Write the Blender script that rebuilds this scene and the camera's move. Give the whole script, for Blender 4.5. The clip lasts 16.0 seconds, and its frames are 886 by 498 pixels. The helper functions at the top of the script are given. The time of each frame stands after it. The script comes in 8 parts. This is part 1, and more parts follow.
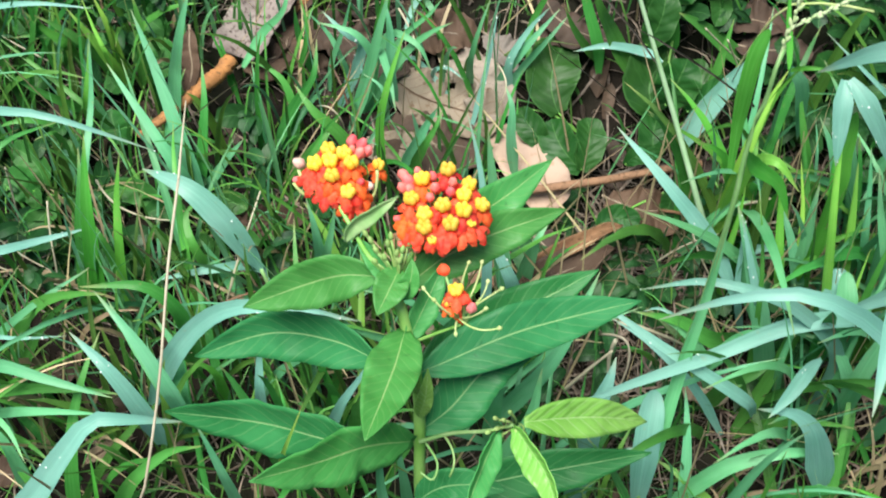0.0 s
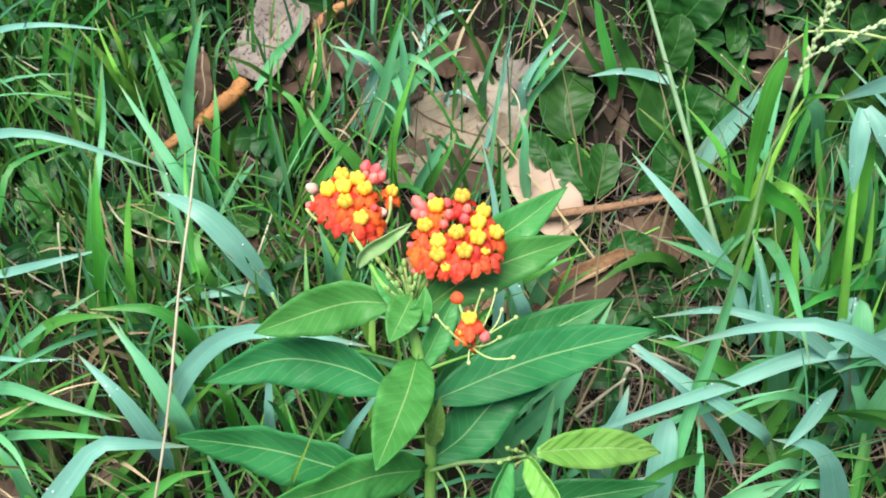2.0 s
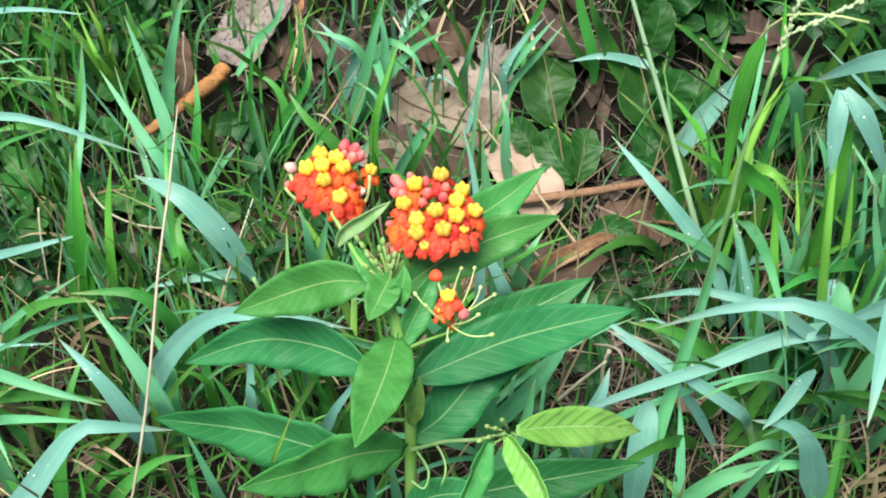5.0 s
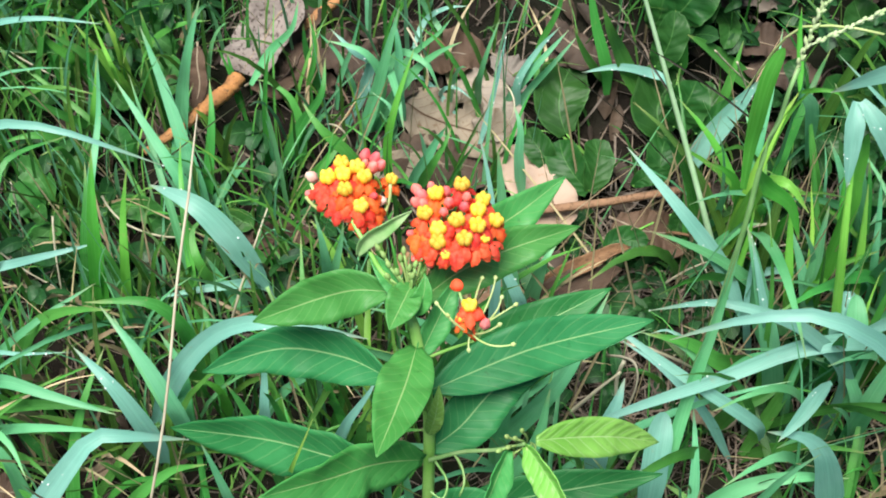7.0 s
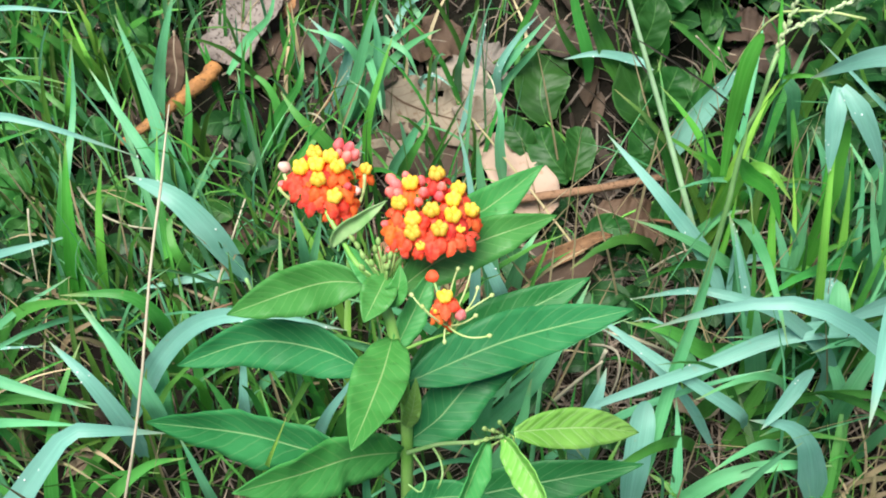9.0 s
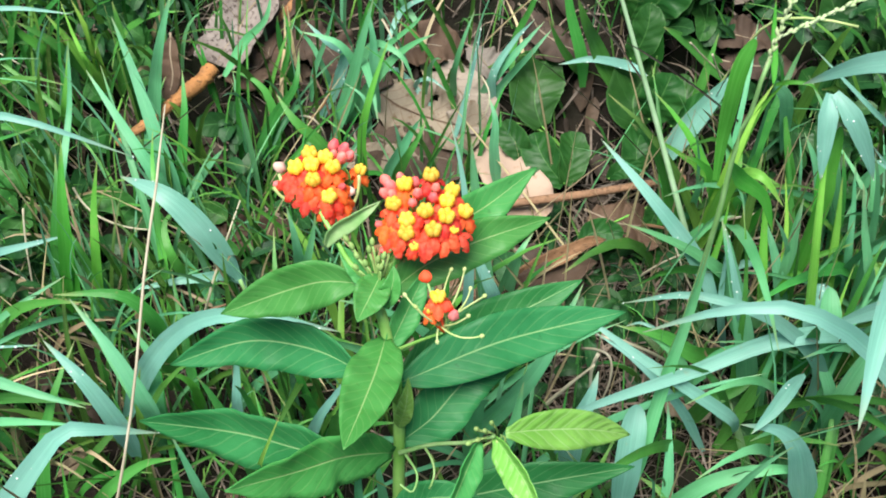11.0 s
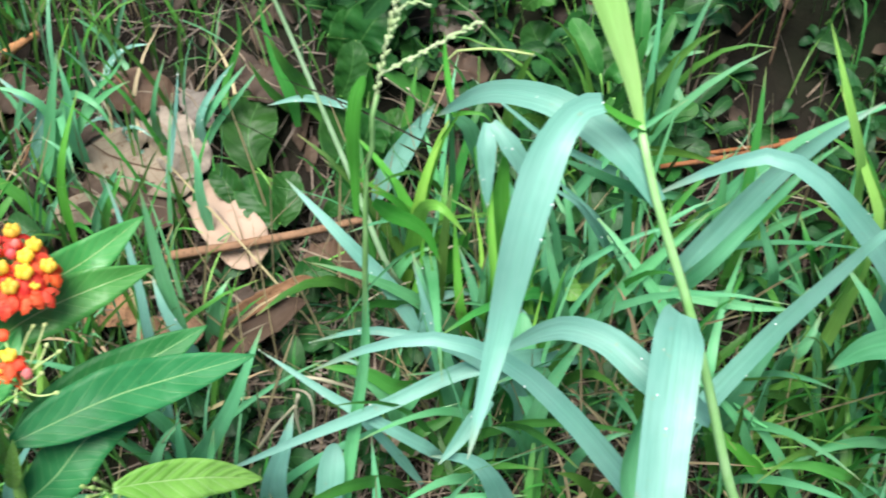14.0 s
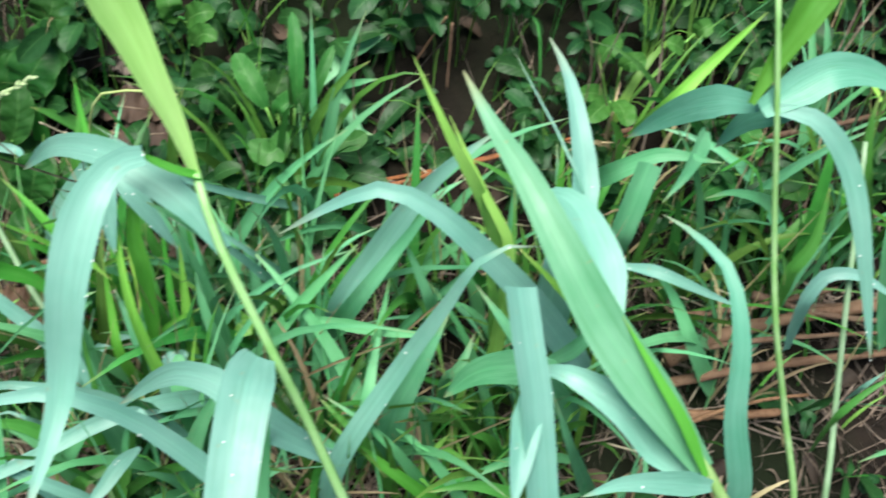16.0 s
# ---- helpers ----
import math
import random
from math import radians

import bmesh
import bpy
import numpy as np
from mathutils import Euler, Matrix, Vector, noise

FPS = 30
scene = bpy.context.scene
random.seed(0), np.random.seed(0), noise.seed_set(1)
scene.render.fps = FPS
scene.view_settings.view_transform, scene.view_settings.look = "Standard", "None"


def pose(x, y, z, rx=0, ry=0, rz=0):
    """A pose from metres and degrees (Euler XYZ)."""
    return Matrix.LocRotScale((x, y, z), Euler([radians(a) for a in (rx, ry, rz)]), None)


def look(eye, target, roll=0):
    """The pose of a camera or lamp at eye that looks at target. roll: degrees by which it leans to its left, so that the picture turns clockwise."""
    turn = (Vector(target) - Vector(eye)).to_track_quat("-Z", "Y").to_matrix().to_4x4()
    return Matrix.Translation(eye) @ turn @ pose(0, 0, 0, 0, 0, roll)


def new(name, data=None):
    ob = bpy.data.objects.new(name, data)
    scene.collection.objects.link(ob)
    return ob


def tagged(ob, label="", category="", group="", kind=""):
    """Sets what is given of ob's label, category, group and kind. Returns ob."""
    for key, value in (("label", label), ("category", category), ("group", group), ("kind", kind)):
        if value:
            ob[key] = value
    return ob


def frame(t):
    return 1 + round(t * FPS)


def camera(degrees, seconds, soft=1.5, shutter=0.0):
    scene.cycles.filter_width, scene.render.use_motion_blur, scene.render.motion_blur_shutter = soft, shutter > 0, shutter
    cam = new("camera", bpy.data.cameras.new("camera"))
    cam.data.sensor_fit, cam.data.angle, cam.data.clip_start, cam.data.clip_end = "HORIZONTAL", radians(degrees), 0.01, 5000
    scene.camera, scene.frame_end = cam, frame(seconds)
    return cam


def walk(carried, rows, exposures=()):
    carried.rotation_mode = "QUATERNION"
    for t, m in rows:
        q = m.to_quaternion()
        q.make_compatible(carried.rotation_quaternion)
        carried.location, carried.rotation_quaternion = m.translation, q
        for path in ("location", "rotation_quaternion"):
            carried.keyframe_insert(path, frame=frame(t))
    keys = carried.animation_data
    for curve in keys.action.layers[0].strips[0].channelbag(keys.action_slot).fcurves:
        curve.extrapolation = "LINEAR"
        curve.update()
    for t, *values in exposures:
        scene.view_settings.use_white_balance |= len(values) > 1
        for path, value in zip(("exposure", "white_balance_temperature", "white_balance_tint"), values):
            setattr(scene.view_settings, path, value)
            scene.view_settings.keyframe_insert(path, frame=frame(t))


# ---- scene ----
cam = camera(40.0, 16.0, soft=1.9, shutter=0.4)
walk(cam, [
    (0.0, pose(0.0058, 0.0083, 0.6945, 36.128, 0.883, -0.189)),
    (0.5, pose(0.0018, 0.0111, 0.6943, 37.206, 0.618, 0.583)),
    (1.0, pose(0.0039, 0.0112, 0.6939, 36.637, 0.970, 0.639)),
    (1.5, pose(0.0018, 0.0120, 0.6947, 37.149, 0.543, 0.615)),
    (2.0, pose(0.0040, 0.0130, 0.6922, 37.130, 0.917, 0.477)),
    (2.5, pose(0.0040, 0.0114, 0.6942, 37.350, 0.654, 0.473)),
    (3.0, pose(0.0017, 0.0097, 0.6933, 37.388, 0.693, 0.606)),
    (3.5, pose(0.0032, 0.0097, 0.6946, 37.343, 0.428, 0.348)),
    (4.0, pose(0.0057, 0.0085, 0.6939, 36.913, 0.359, 0.272)),
    (4.2, pose(0.0068, 0.0072, 0.6931, 36.849, 0.381, 0.191)),
    (6.3, pose(0.0066, 0.0081, 0.6858, 36.923, 0.615, -0.164)),
    (6.5, pose(0.0030, 0.0078, 0.6863, 37.406, 0.317, 0.077)),
    (7.0, pose(-0.0007, 0.0071, 0.6886, 37.401, 0.426, 0.152)),
    (7.5, pose(0.0017, 0.0067, 0.6888, 37.423, 0.435, -0.018)),
    (8.0, pose(0.0053, 0.0069, 0.6874, 37.184, 0.774, -0.134)),
    (8.5, pose(0.0042, 0.0084, 0.6849, 36.890, 0.670, -0.172)),
    (9.0, pose(0.0047, 0.0117, 0.6843, 36.815, 0.295, -0.495)),
    (9.2, pose(0.0053, 0.0116, 0.6845, 36.789, 0.311, -0.559)),
    (11.5, pose(0.0049, 0.0077, 0.6851, 37.537, -0.347, -0.081)),
    (12.0, pose(0.0113, 0.0089, 0.6843, 38.220, -0.434, 0.088)),
    (12.5, pose(0.0179, 0.0081, 0.6809, 38.219, -0.764, -0.231)),
    (13.0, pose(0.0334, 0.0082, 0.6821, 38.946, -0.888, -0.926)),
    (13.5, pose(0.0781, 0.0082, 0.6866, 39.332, -1.431, -3.278)),
    (14.0, pose(0.1251, 0.0063, 0.6870, 38.820, -1.600, -5.864)),
    (14.5, pose(0.1553, 0.0079, 0.6947, 38.761, -1.430, -7.395)),
    (15.0, pose(0.1892, 0.0021, 0.7016, 39.163, -1.695, -8.287)),
    (15.5, pose(0.2182, -0.0001, 0.7007, 38.937, -2.617, -9.778)),
    (16.0, pose(0.2601, -0.0028, 0.7052, 39.370, -3.516, -11.707)),
], exposures=((0.0, 0.92, 6500, 10), (12.5, 0.94, 6500, 10), (13.0, 1.01, 6480, 10), (14.0, 0.99, 6400, 11), (14.5, 1.12, 6320, 13), (15.0, 1.12, 6350, 12), (15.5, 0.98, 6380, 11), (16.0, 0.91, 6500, 10)))

# ---- light: soft shade under a bright sky ----
world = bpy.data.worlds.new("world")
scene.world = world
world.use_nodes = True
wn = world.node_tree.nodes
sky = wn.new("ShaderNodeTexSky")
sky.sky_type, sky.sun_disc = "NISHITA", False
sky.sun_elevation, sky.sun_rotation = radians(73), radians(212)
wn["Background"].inputs[1].default_value = 0.056
world.node_tree.links.new(sky.outputs[0], wn["Background"].inputs[0])
sun = new("sun", bpy.data.lights.new("sun", "SUN"))
sun.data.energy, sun.data.angle, sun.data.color = 4.3, radians(32), (1.0, 0.96, 0.88)
sun.matrix_world = look((-0.35, -0.55, 2.2), (0, 0, 0))
scene.view_settings.exposure = 1.02

# ---- materials ----
def nodes_of(name):
    m = bpy.data.materials.new(name)
    m.use_nodes = True
    nt = m.node_tree
    return m, nt, nt.nodes, nt.links, nt.nodes["Principled BSDF"]


def mixed(nt, fac, a, b, mode="MIX"):
    """A colour mix; each of fac, a and b is a socket or a value."""
    n = nt.nodes.new("ShaderNodeMix")
    n.data_type, n.blend_type = "RGBA", mode
    for socket, value in ((n.inputs[0], fac), (n.inputs[6], a), (n.inputs[7], b)):
        if isinstance(value, bpy.types.NodeSocket):
            nt.links.new(value, socket)
        elif isinstance(value, (tuple, list)):
            socket.default_value = (*value[:3], 1)
        else:
            socket.default_value = value
    return n.outputs[2]


def calc(nt, op, a, b=0.0, c=0.0):
    n = nt.nodes.new("ShaderNodeMath")
    n.operation = op
    for socket, value in zip(n.inputs, (a, b, c)):
        if isinstance(value, bpy.types.NodeSocket):
            nt.links.new(value, socket)
        else:
            socket.default_value = value
    return n.outputs[0]


def ranged(nt, value, a, b, c, d):
    n = nt.nodes.new("ShaderNodeMapRange")
    nt.links.new(value, n.inputs[0])
    for k, v in enumerate((a, b, c, d)):
        n.inputs[k + 1].default_value = v
    return n.outputs[0]


def noised(nt, scale, detail=3.0, coord=None, rough=0.6):
    n = nt.nodes.new("ShaderNodeTexNoise")
    n.inputs["Scale"].default_value, n.inputs["Detail"].default_value = scale, detail
    n.inputs["Roughness"].default_value = rough
    if coord is None:
        coord = nt.nodes.new("ShaderNodeTexCoord").outputs["Object"]
    nt.links.new(coord, n.inputs["Vector"])
    return n.outputs[0]


def see_through(nt, bsdf, colour, share):
    """Light that passes through a leaf."""
    out = nt.nodes["Material Output"]
    tr, mix = nt.nodes.new("ShaderNodeBsdfTranslucent"), nt.nodes.new("ShaderNodeMixShader")
    nt.links.new(colour, tr.inputs[0])
    mix.inputs[0].default_value = share
    nt.links.new(bsdf.outputs[0], mix.inputs[1])
    nt.links.new(tr.outputs[0], mix.inputs[2])
    nt.links.new(mix.outputs[0], out.inputs[0])


def bumped(nt, bsdf, height, strength, distance=0.001):
    b = nt.nodes.new("ShaderNodeBump")
    b.inputs["Strength"].default_value, b.inputs["Distance"].default_value = strength, distance
    nt.links.new(height, b.inputs["Height"])
    nt.links.new(b.outputs[0], bsdf.inputs["Normal"])


def leaf_material(name, colour, other, vein, rough=0.4, share=0.25, count=11, slant=5.0, gloss=0.5, island=False, fine=0.35, rim=0.0, pucker=0.3):
    """A broad leaf: pale midrib, side veins that run obliquely, blotches, a random tint for each leaf."""
    m, nt, nodes, links, bsdf = nodes_of(name)
    uv = nodes.new("ShaderNodeTexCoord").outputs["UV"]
    sep = nodes.new("ShaderNodeSeparateXYZ")
    links.new(uv, sep.inputs[0])
    across = calc(nt, "ABSOLUTE", calc(nt, "SUBTRACT", sep.outputs[0], 0.5))
    along = sep.outputs[1]
    rib = ranged(nt, across, 0.006, 0.022, 0.85, 0.0)
    wob = calc(nt, "MULTIPLY", noised(nt, 90.0, 2.0), 2.6)
    wave = calc(nt, "SINE", calc(nt, "ADD", calc(nt, "SUBTRACT", calc(nt, "MULTIPLY", along, count * 6.283), calc(nt, "MULTIPLY", across, slant * 6.283)), wob))
    side = ranged(nt, wave, 0.86, 1.0, 0.0, fine)
    if island:
        tint = nodes.new("ShaderNodeNewGeometry").outputs["Random Per Island"]
    else:
        tint = nodes.new("ShaderNodeObjectInfo").outputs["Random"]
    col = mixed(nt, ranged(nt, noised(nt, 35.0), 0.3, 0.7, 0.0, 1.0), colour, other)
    hsv = nodes.new("ShaderNodeHueSaturation")
    links.new(ranged(nt, tint, 0, 1, 0.488, 0.512), hsv.inputs[0])
    links.new(ranged(nt, tint, 0, 1, 0.88, 1.14), hsv.inputs[2])
    links.new(col, hsv.inputs[4])
    speck = ranged(nt, noised(nt, 260.0, 2.0), 0.66, 0.74, 0.0, 0.35)
    col = mixed(nt, speck, hsv.outputs[0], [c * 0.45 for c in colour])
    col = mixed(nt, side, col, [0.5 * a + 0.5 * b for a, b in zip(colour, vein)])
    col = mixed(nt, rib, col, vein)
    if rim:
        col = mixed(nt, ranged(nt, across, 0.45, 0.485, 0.0, rim), col, vein)
    links.new(col, bsdf.inputs["Base Color"])
    links.new(ranged(nt, noised(nt, 60.0), 0.3, 0.7, rough - 0.08, rough + 0.12), bsdf.inputs["Roughness"])
    bsdf.inputs["Specular IOR Level"].default_value = gloss
    relief = calc(nt, "ADD", calc(nt, "MULTIPLY", side, 1.2), calc(nt, "MULTIPLY", rib, -1.5))
    relief = calc(nt, "ADD", relief, calc(nt, "MULTIPLY", wave, -pucker))
    bumped(nt, bsdf, calc(nt, "ADD", relief, calc(nt, "ADD", noised(nt, 300.0), calc(nt, "MULTIPLY", noised(nt, 75.0, 2.0), 1.3))), 0.32, 0.0005)
    see_through(nt, bsdf, col, share)
    return m


def grass_material(name, colour, other, rough=0.38, share=0.25, gloss=0.5, island=False, dry=0.25, lines=14.0, spread=0.25):
    """A grass blade: fine ribs along it, a pale midrib, tips that dry out, a random tint for each blade."""
    m, nt, nodes, links, bsdf = nodes_of(name)
    uv = nodes.new("ShaderNodeTexCoord").outputs["UV"]
    sep = nodes.new("ShaderNodeSeparateXYZ")
    links.new(uv, sep.inputs[0])
    ribs = calc(nt, "SINE", calc(nt, "MULTIPLY", sep.outputs[0], lines * 6.283))
    mid = ranged(nt, calc(nt, "ABSOLUTE", calc(nt, "SUBTRACT", sep.outputs[0], 0.5)), 0.02, 0.07, 1.0, 0.0)
    if island:
        tint = nodes.new("ShaderNodeNewGeometry").outputs["Random Per Island"]
    else:
        tint = nodes.new("ShaderNodeObjectInfo").outputs["Random"]
    col = mixed(nt, ranged(nt, noised(nt, 22.0), 0.3, 0.7, 0.0, 1.0), colour, other)
    hsv = nodes.new("ShaderNodeHueSaturation")
    tone = calc(nt, "FRACT", calc(nt, "MULTIPLY", tint, 7.3))
    links.new(ranged(nt, tone, 0, 1, 0.5 - 0.06 * spread, 0.5 + 0.06 * spread), hsv.inputs[0])
    links.new(ranged(nt, tint, 0, 1, 1.0 - spread, 1.0 + spread), hsv.inputs[2])
    links.new(col, hsv.inputs[4])
    stretch = nodes.new("ShaderNodeCombineXYZ")
    links.new(calc(nt, "MULTIPLY", sep.outputs[0], 9.0), stretch.inputs[0])
    links.new(calc(nt, "MULTIPLY", sep.outputs[1], 2.2), stretch.inputs[1])
    links.new(calc(nt, "MULTIPLY", tint, 40.0), stretch.inputs[2])
    streak = noised(nt, 1.6, 4.0, stretch.outputs[0])
    col = mixed(nt, ranged(nt, streak, 0.42, 0.72, 0.0, 0.24), hsv.outputs[0], [min(1, c * 1.3 + 0.07) for c in other])
    col = mixed(nt, ranged(nt, streak, 0.44, 0.28, 0.0, 0.3), col, [colour[0] * 0.8, colour[1] * 0.82, colour[2] * 0.55])
    col = mixed(nt, ranged(nt, ribs, 0.2, 1.0, 0.0, 0.10), col, [c * 0.55 for c in colour])
    col = mixed(nt, calc(nt, "MULTIPLY", mid, 0.14), col, [min(1, c * 1.6 + 0.05) for c in colour])
    tip = ranged(nt, sep.outputs[1], 0.9, 1.0, 0.0, dry * 2)
    col = mixed(nt, tip, col, (0.42, 0.33, 0.16))
    blot = ranged(nt, noised(nt, 170.0, 2.0), 0.68, 0.76, 0.0, dry)
    col = mixed(nt, blot, col, (0.35, 0.30, 0.14))
    links.new(col, bsdf.inputs["Base Color"])
    links.new(ranged(nt, noised(nt, 80.0), 0.3, 0.7, rough - 0.06, rough + 0.12), bsdf.inputs["Roughness"])
    bsdf.inputs["Specular IOR Level"].default_value = gloss
    bumped(nt, bsdf, calc(nt, "ADD", calc(nt, "MULTIPLY", ribs, 0.3), noised(nt, 140.0)), 0.2, 0.0004)
    see_through(nt, bsdf, col, share)
    return m


def litter_material(name, colour, other, dark, rough=0.75, scale=40.0, share=0.0, island=False, veins=0.0, specks=0.6, relief=0.5):
    """Dead plant matter: two tones, dark specks and holes of decay, faint ribs."""
    m, nt, nodes, links, bsdf = nodes_of(name)
    tex = nodes.new("ShaderNodeTexCoord")
    col = mixed(nt, ranged(nt, noised(nt, scale, 4.0), 0.32, 0.68, 0.0, 1.0), colour, other)
    if island:
        tint = nodes.new("ShaderNodeNewGeometry").outputs["Random Per Island"]
    else:
        tint = nodes.new("ShaderNodeObjectInfo").outputs["Random"]
    hsv = nodes.new("ShaderNodeHueSaturation")
    links.new(ranged(nt, tint, 0, 1, 0.7, 1.25), hsv.inputs[2])
    links.new(ranged(nt, tint, 0, 1, 0.8, 1.15), hsv.inputs[1])
    links.new(col, hsv.inputs[4])
    speck = ranged(nt, noised(nt, scale * 7, 3.0), specks, specks + 0.08, 0.0, 0.8)
    col = mixed(nt, speck, hsv.outputs[0], dark)
    height = noised(nt, scale * 5, 4.0)
    if veins:
        sep = nodes.new("ShaderNodeSeparateXYZ")
        links.new(tex.outputs["UV"], sep.inputs[0])
        across = calc(nt, "ABSOLUTE", calc(nt, "SUBTRACT", sep.outputs[0], 0.5))
        wave = calc(nt, "SINE", calc(nt, "SUBTRACT", calc(nt, "MULTIPLY", sep.outputs[1], 56.0), calc(nt, "MULTIPLY", across, 30.0)))
        line = calc(nt, "MAXIMUM", ranged(nt, wave, 0.9, 1.0, 0.0, veins), ranged(nt, across, 0.01, 0.03, veins, 0.0))
        col = mixed(nt, line, col, dark)
        height = calc(nt, "ADD", height, line)
    links.new(col, bsdf.inputs["Base Color"])
    bsdf.inputs["Roughness"].default_value = rough
    bsdf.inputs["Specular IOR Level"].default_value = 0.3
    bumped(nt, bsdf, height, relief, 0.001)
    if share:
        see_through(nt, bsdf, col, share)
    return m


def petal_material(name, colour, other, rough=0.65, share=0.3, scale=120.0):
    m, nt, nodes, links, bsdf = nodes_of(name)
    col = mixed(nt, ranged(nt, noised(nt, scale), 0.35, 0.65, 0.0, 1.0), colour, other)
    hsv = nodes.new("ShaderNodeHueSaturation")
    tint = nodes.new("ShaderNodeObjectInfo").outputs["Random"]
    links.new(ranged(nt, tint, 0, 1, 0.492, 0.508), hsv.inputs[0])
    links.new(ranged(nt, tint, 0, 1, 0.88, 1.1), hsv.inputs[2])
    links.new(col, hsv.inputs[4])
    links.new(hsv.outputs[0], bsdf.inputs["Base Color"])
    bsdf.inputs["Roughness"].default_value = rough
    bumped(nt, bsdf, noised(nt, 900.0), 0.2, 0.0003)
    see_through(nt, bsdf, hsv.outputs[0], share)
    return m


def soil_material():
    m, nt, nodes, links, bsdf = nodes_of("soil")
    # Near-black: the shade beneath the plants is put into the soil colour.
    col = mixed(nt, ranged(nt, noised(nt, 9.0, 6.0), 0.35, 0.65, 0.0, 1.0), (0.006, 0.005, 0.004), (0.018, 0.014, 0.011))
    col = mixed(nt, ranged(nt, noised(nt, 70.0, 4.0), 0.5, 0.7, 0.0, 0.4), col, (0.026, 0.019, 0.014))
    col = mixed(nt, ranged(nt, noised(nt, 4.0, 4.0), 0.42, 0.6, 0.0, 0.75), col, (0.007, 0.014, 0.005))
    links.new(col, bsdf.inputs["Base Color"])
    bsdf.inputs["Roughness"].default_value = 0.95
    bsdf.inputs["Specular IOR Level"].default_value = 0.15
    bumped(nt, bsdf, noised(nt, 120.0, 6.0), 0.9, 0.004)
    return m


PALE = grass_material("pale_blade", (0.145, 0.405, 0.315), (0.225, 0.495, 0.41), rough=0.46, share=0.27, gloss=0.6, spread=0.12)
MID = grass_material("sea_green_blade", (0.085, 0.38, 0.155), (0.16, 0.47, 0.235), rough=0.45, share=0.25, gloss=0.5)
GREEN = grass_material("green_blade", (0.038, 0.215, 0.032), (0.075, 0.30, 0.052), rough=0.42, share=0.2, gloss=0.4)
GRASS = grass_material("bright_green_blade", (0.06, 0.31, 0.03), (0.105, 0.39, 0.05), rough=0.45, share=0.3, gloss=0.4)
LIME = grass_material("lime_blade", (0.18, 0.48, 0.06), (0.27, 0.56, 0.09), rough=0.45, share=0.22, gloss=0.4)
FLAG = grass_material("flag_leaf", (0.24, 0.52, 0.13), (0.34, 0.60, 0.20), rough=0.45, share=0.3, gloss=0.4, dry=0.1)
STRAW = grass_material("straw", (0.50, 0.40, 0.22), (0.60, 0.50, 0.32), rough=0.6, share=0.1, gloss=0.3, dry=0.1)
FILL = grass_material("undergrowth_blade", (0.018, 0.105, 0.012), (0.09, 0.29, 0.045), rough=0.42, share=0.16, gloss=0.4, island=True, spread=0.6)
FILL_PALE = grass_material("bluish_undergrowth", (0.085, 0.32, 0.13), (0.17, 0.44, 0.235), rough=0.4, share=0.18, gloss=0.5, island=True, spread=0.4)
FILL_DRY = grass_material("dead_undergrowth", (0.30, 0.24, 0.13), (0.44, 0.36, 0.22), rough=0.6, share=0.15, gloss=0.3, island=True, spread=0.4, dry=0.1)
FINE = grass_material("fine_blade", (0.036, 0.16, 0.02), (0.12, 0.33, 0.065), rough=0.45, share=0.16, gloss=0.4, island=True, spread=0.6)
MILKWEED = leaf_material("milkweed_leaf", (0.020, 0.165, 0.046), (0.038, 0.235, 0.074), (0.26, 0.48, 0.20), rough=0.46, share=0.2, count=13, slant=4.5, gloss=0.25, fine=0.34, pucker=0.2)
MILKWEED_YOUNG = leaf_material("young_milkweed_leaf", (0.055, 0.31, 0.062), (0.092, 0.385, 0.10), (0.36, 0.58, 0.22), rough=0.42, share=0.35, count=13, slant=4.5, gloss=0.4, fine=0.32, pucker=0.2)
SHOOT = leaf_material("yellow_green_leaf", (0.19, 0.48, 0.075), (0.29, 0.58, 0.13), (0.46, 0.68, 0.30), rough=0.4, share=0.4, count=10, slant=3.0, fine=0.85, pucker=1.0)
BROAD = leaf_material("broad_leaf", (0.011, 0.068, 0.012), (0.028, 0.112, 0.021), (0.07, 0.19, 0.05), gloss=0.3, rough=0.46, share=0.2, count=6, slant=3.0, rim=0.5, pucker=1.0)
BUSH = leaf_material("bush_leaf", (0.02, 0.12, 0.022), (0.045, 0.18, 0.035), (0.10, 0.28, 0.08), gloss=0.25, rough=0.5, share=0.14, count=7, slant=3.0, rim=0.5)
BLUE = grass_material("bluish_blade", (0.085, 0.34, 0.225), (0.15, 0.42, 0.31), rough=0.48, share=0.22, gloss=0.5, spread=0.06)
YOUNG = grass_material("young_lime_blade", (0.27, 0.60, 0.10), (0.35, 0.66, 0.16), rough=0.45, share=0.2, gloss=0.4, spread=0.08, dry=0.1)
WIDE = grass_material("wide_blade", (0.105, 0.36, 0.18), (0.175, 0.45, 0.27), rough=0.48, share=0.25, gloss=0.5, spread=0.04, dry=0.35)
SPRIG = leaf_material("light_small_leaf", (0.034, 0.14, 0.024), (0.075, 0.23, 0.044), (0.18, 0.38, 0.12), gloss=0.25, rough=0.5, share=0.3, count=5, slant=3.0, island=True)
# Leaf green lowered so that its colour carries the deep shade at the back.
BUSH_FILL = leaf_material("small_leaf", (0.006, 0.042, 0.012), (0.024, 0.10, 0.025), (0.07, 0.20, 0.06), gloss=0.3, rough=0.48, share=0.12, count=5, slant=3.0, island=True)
STEM = petal_material("green_stem", (0.17, 0.45, 0.07), (0.26, 0.53, 0.13), rough=0.5, share=0.05, scale=60.0)
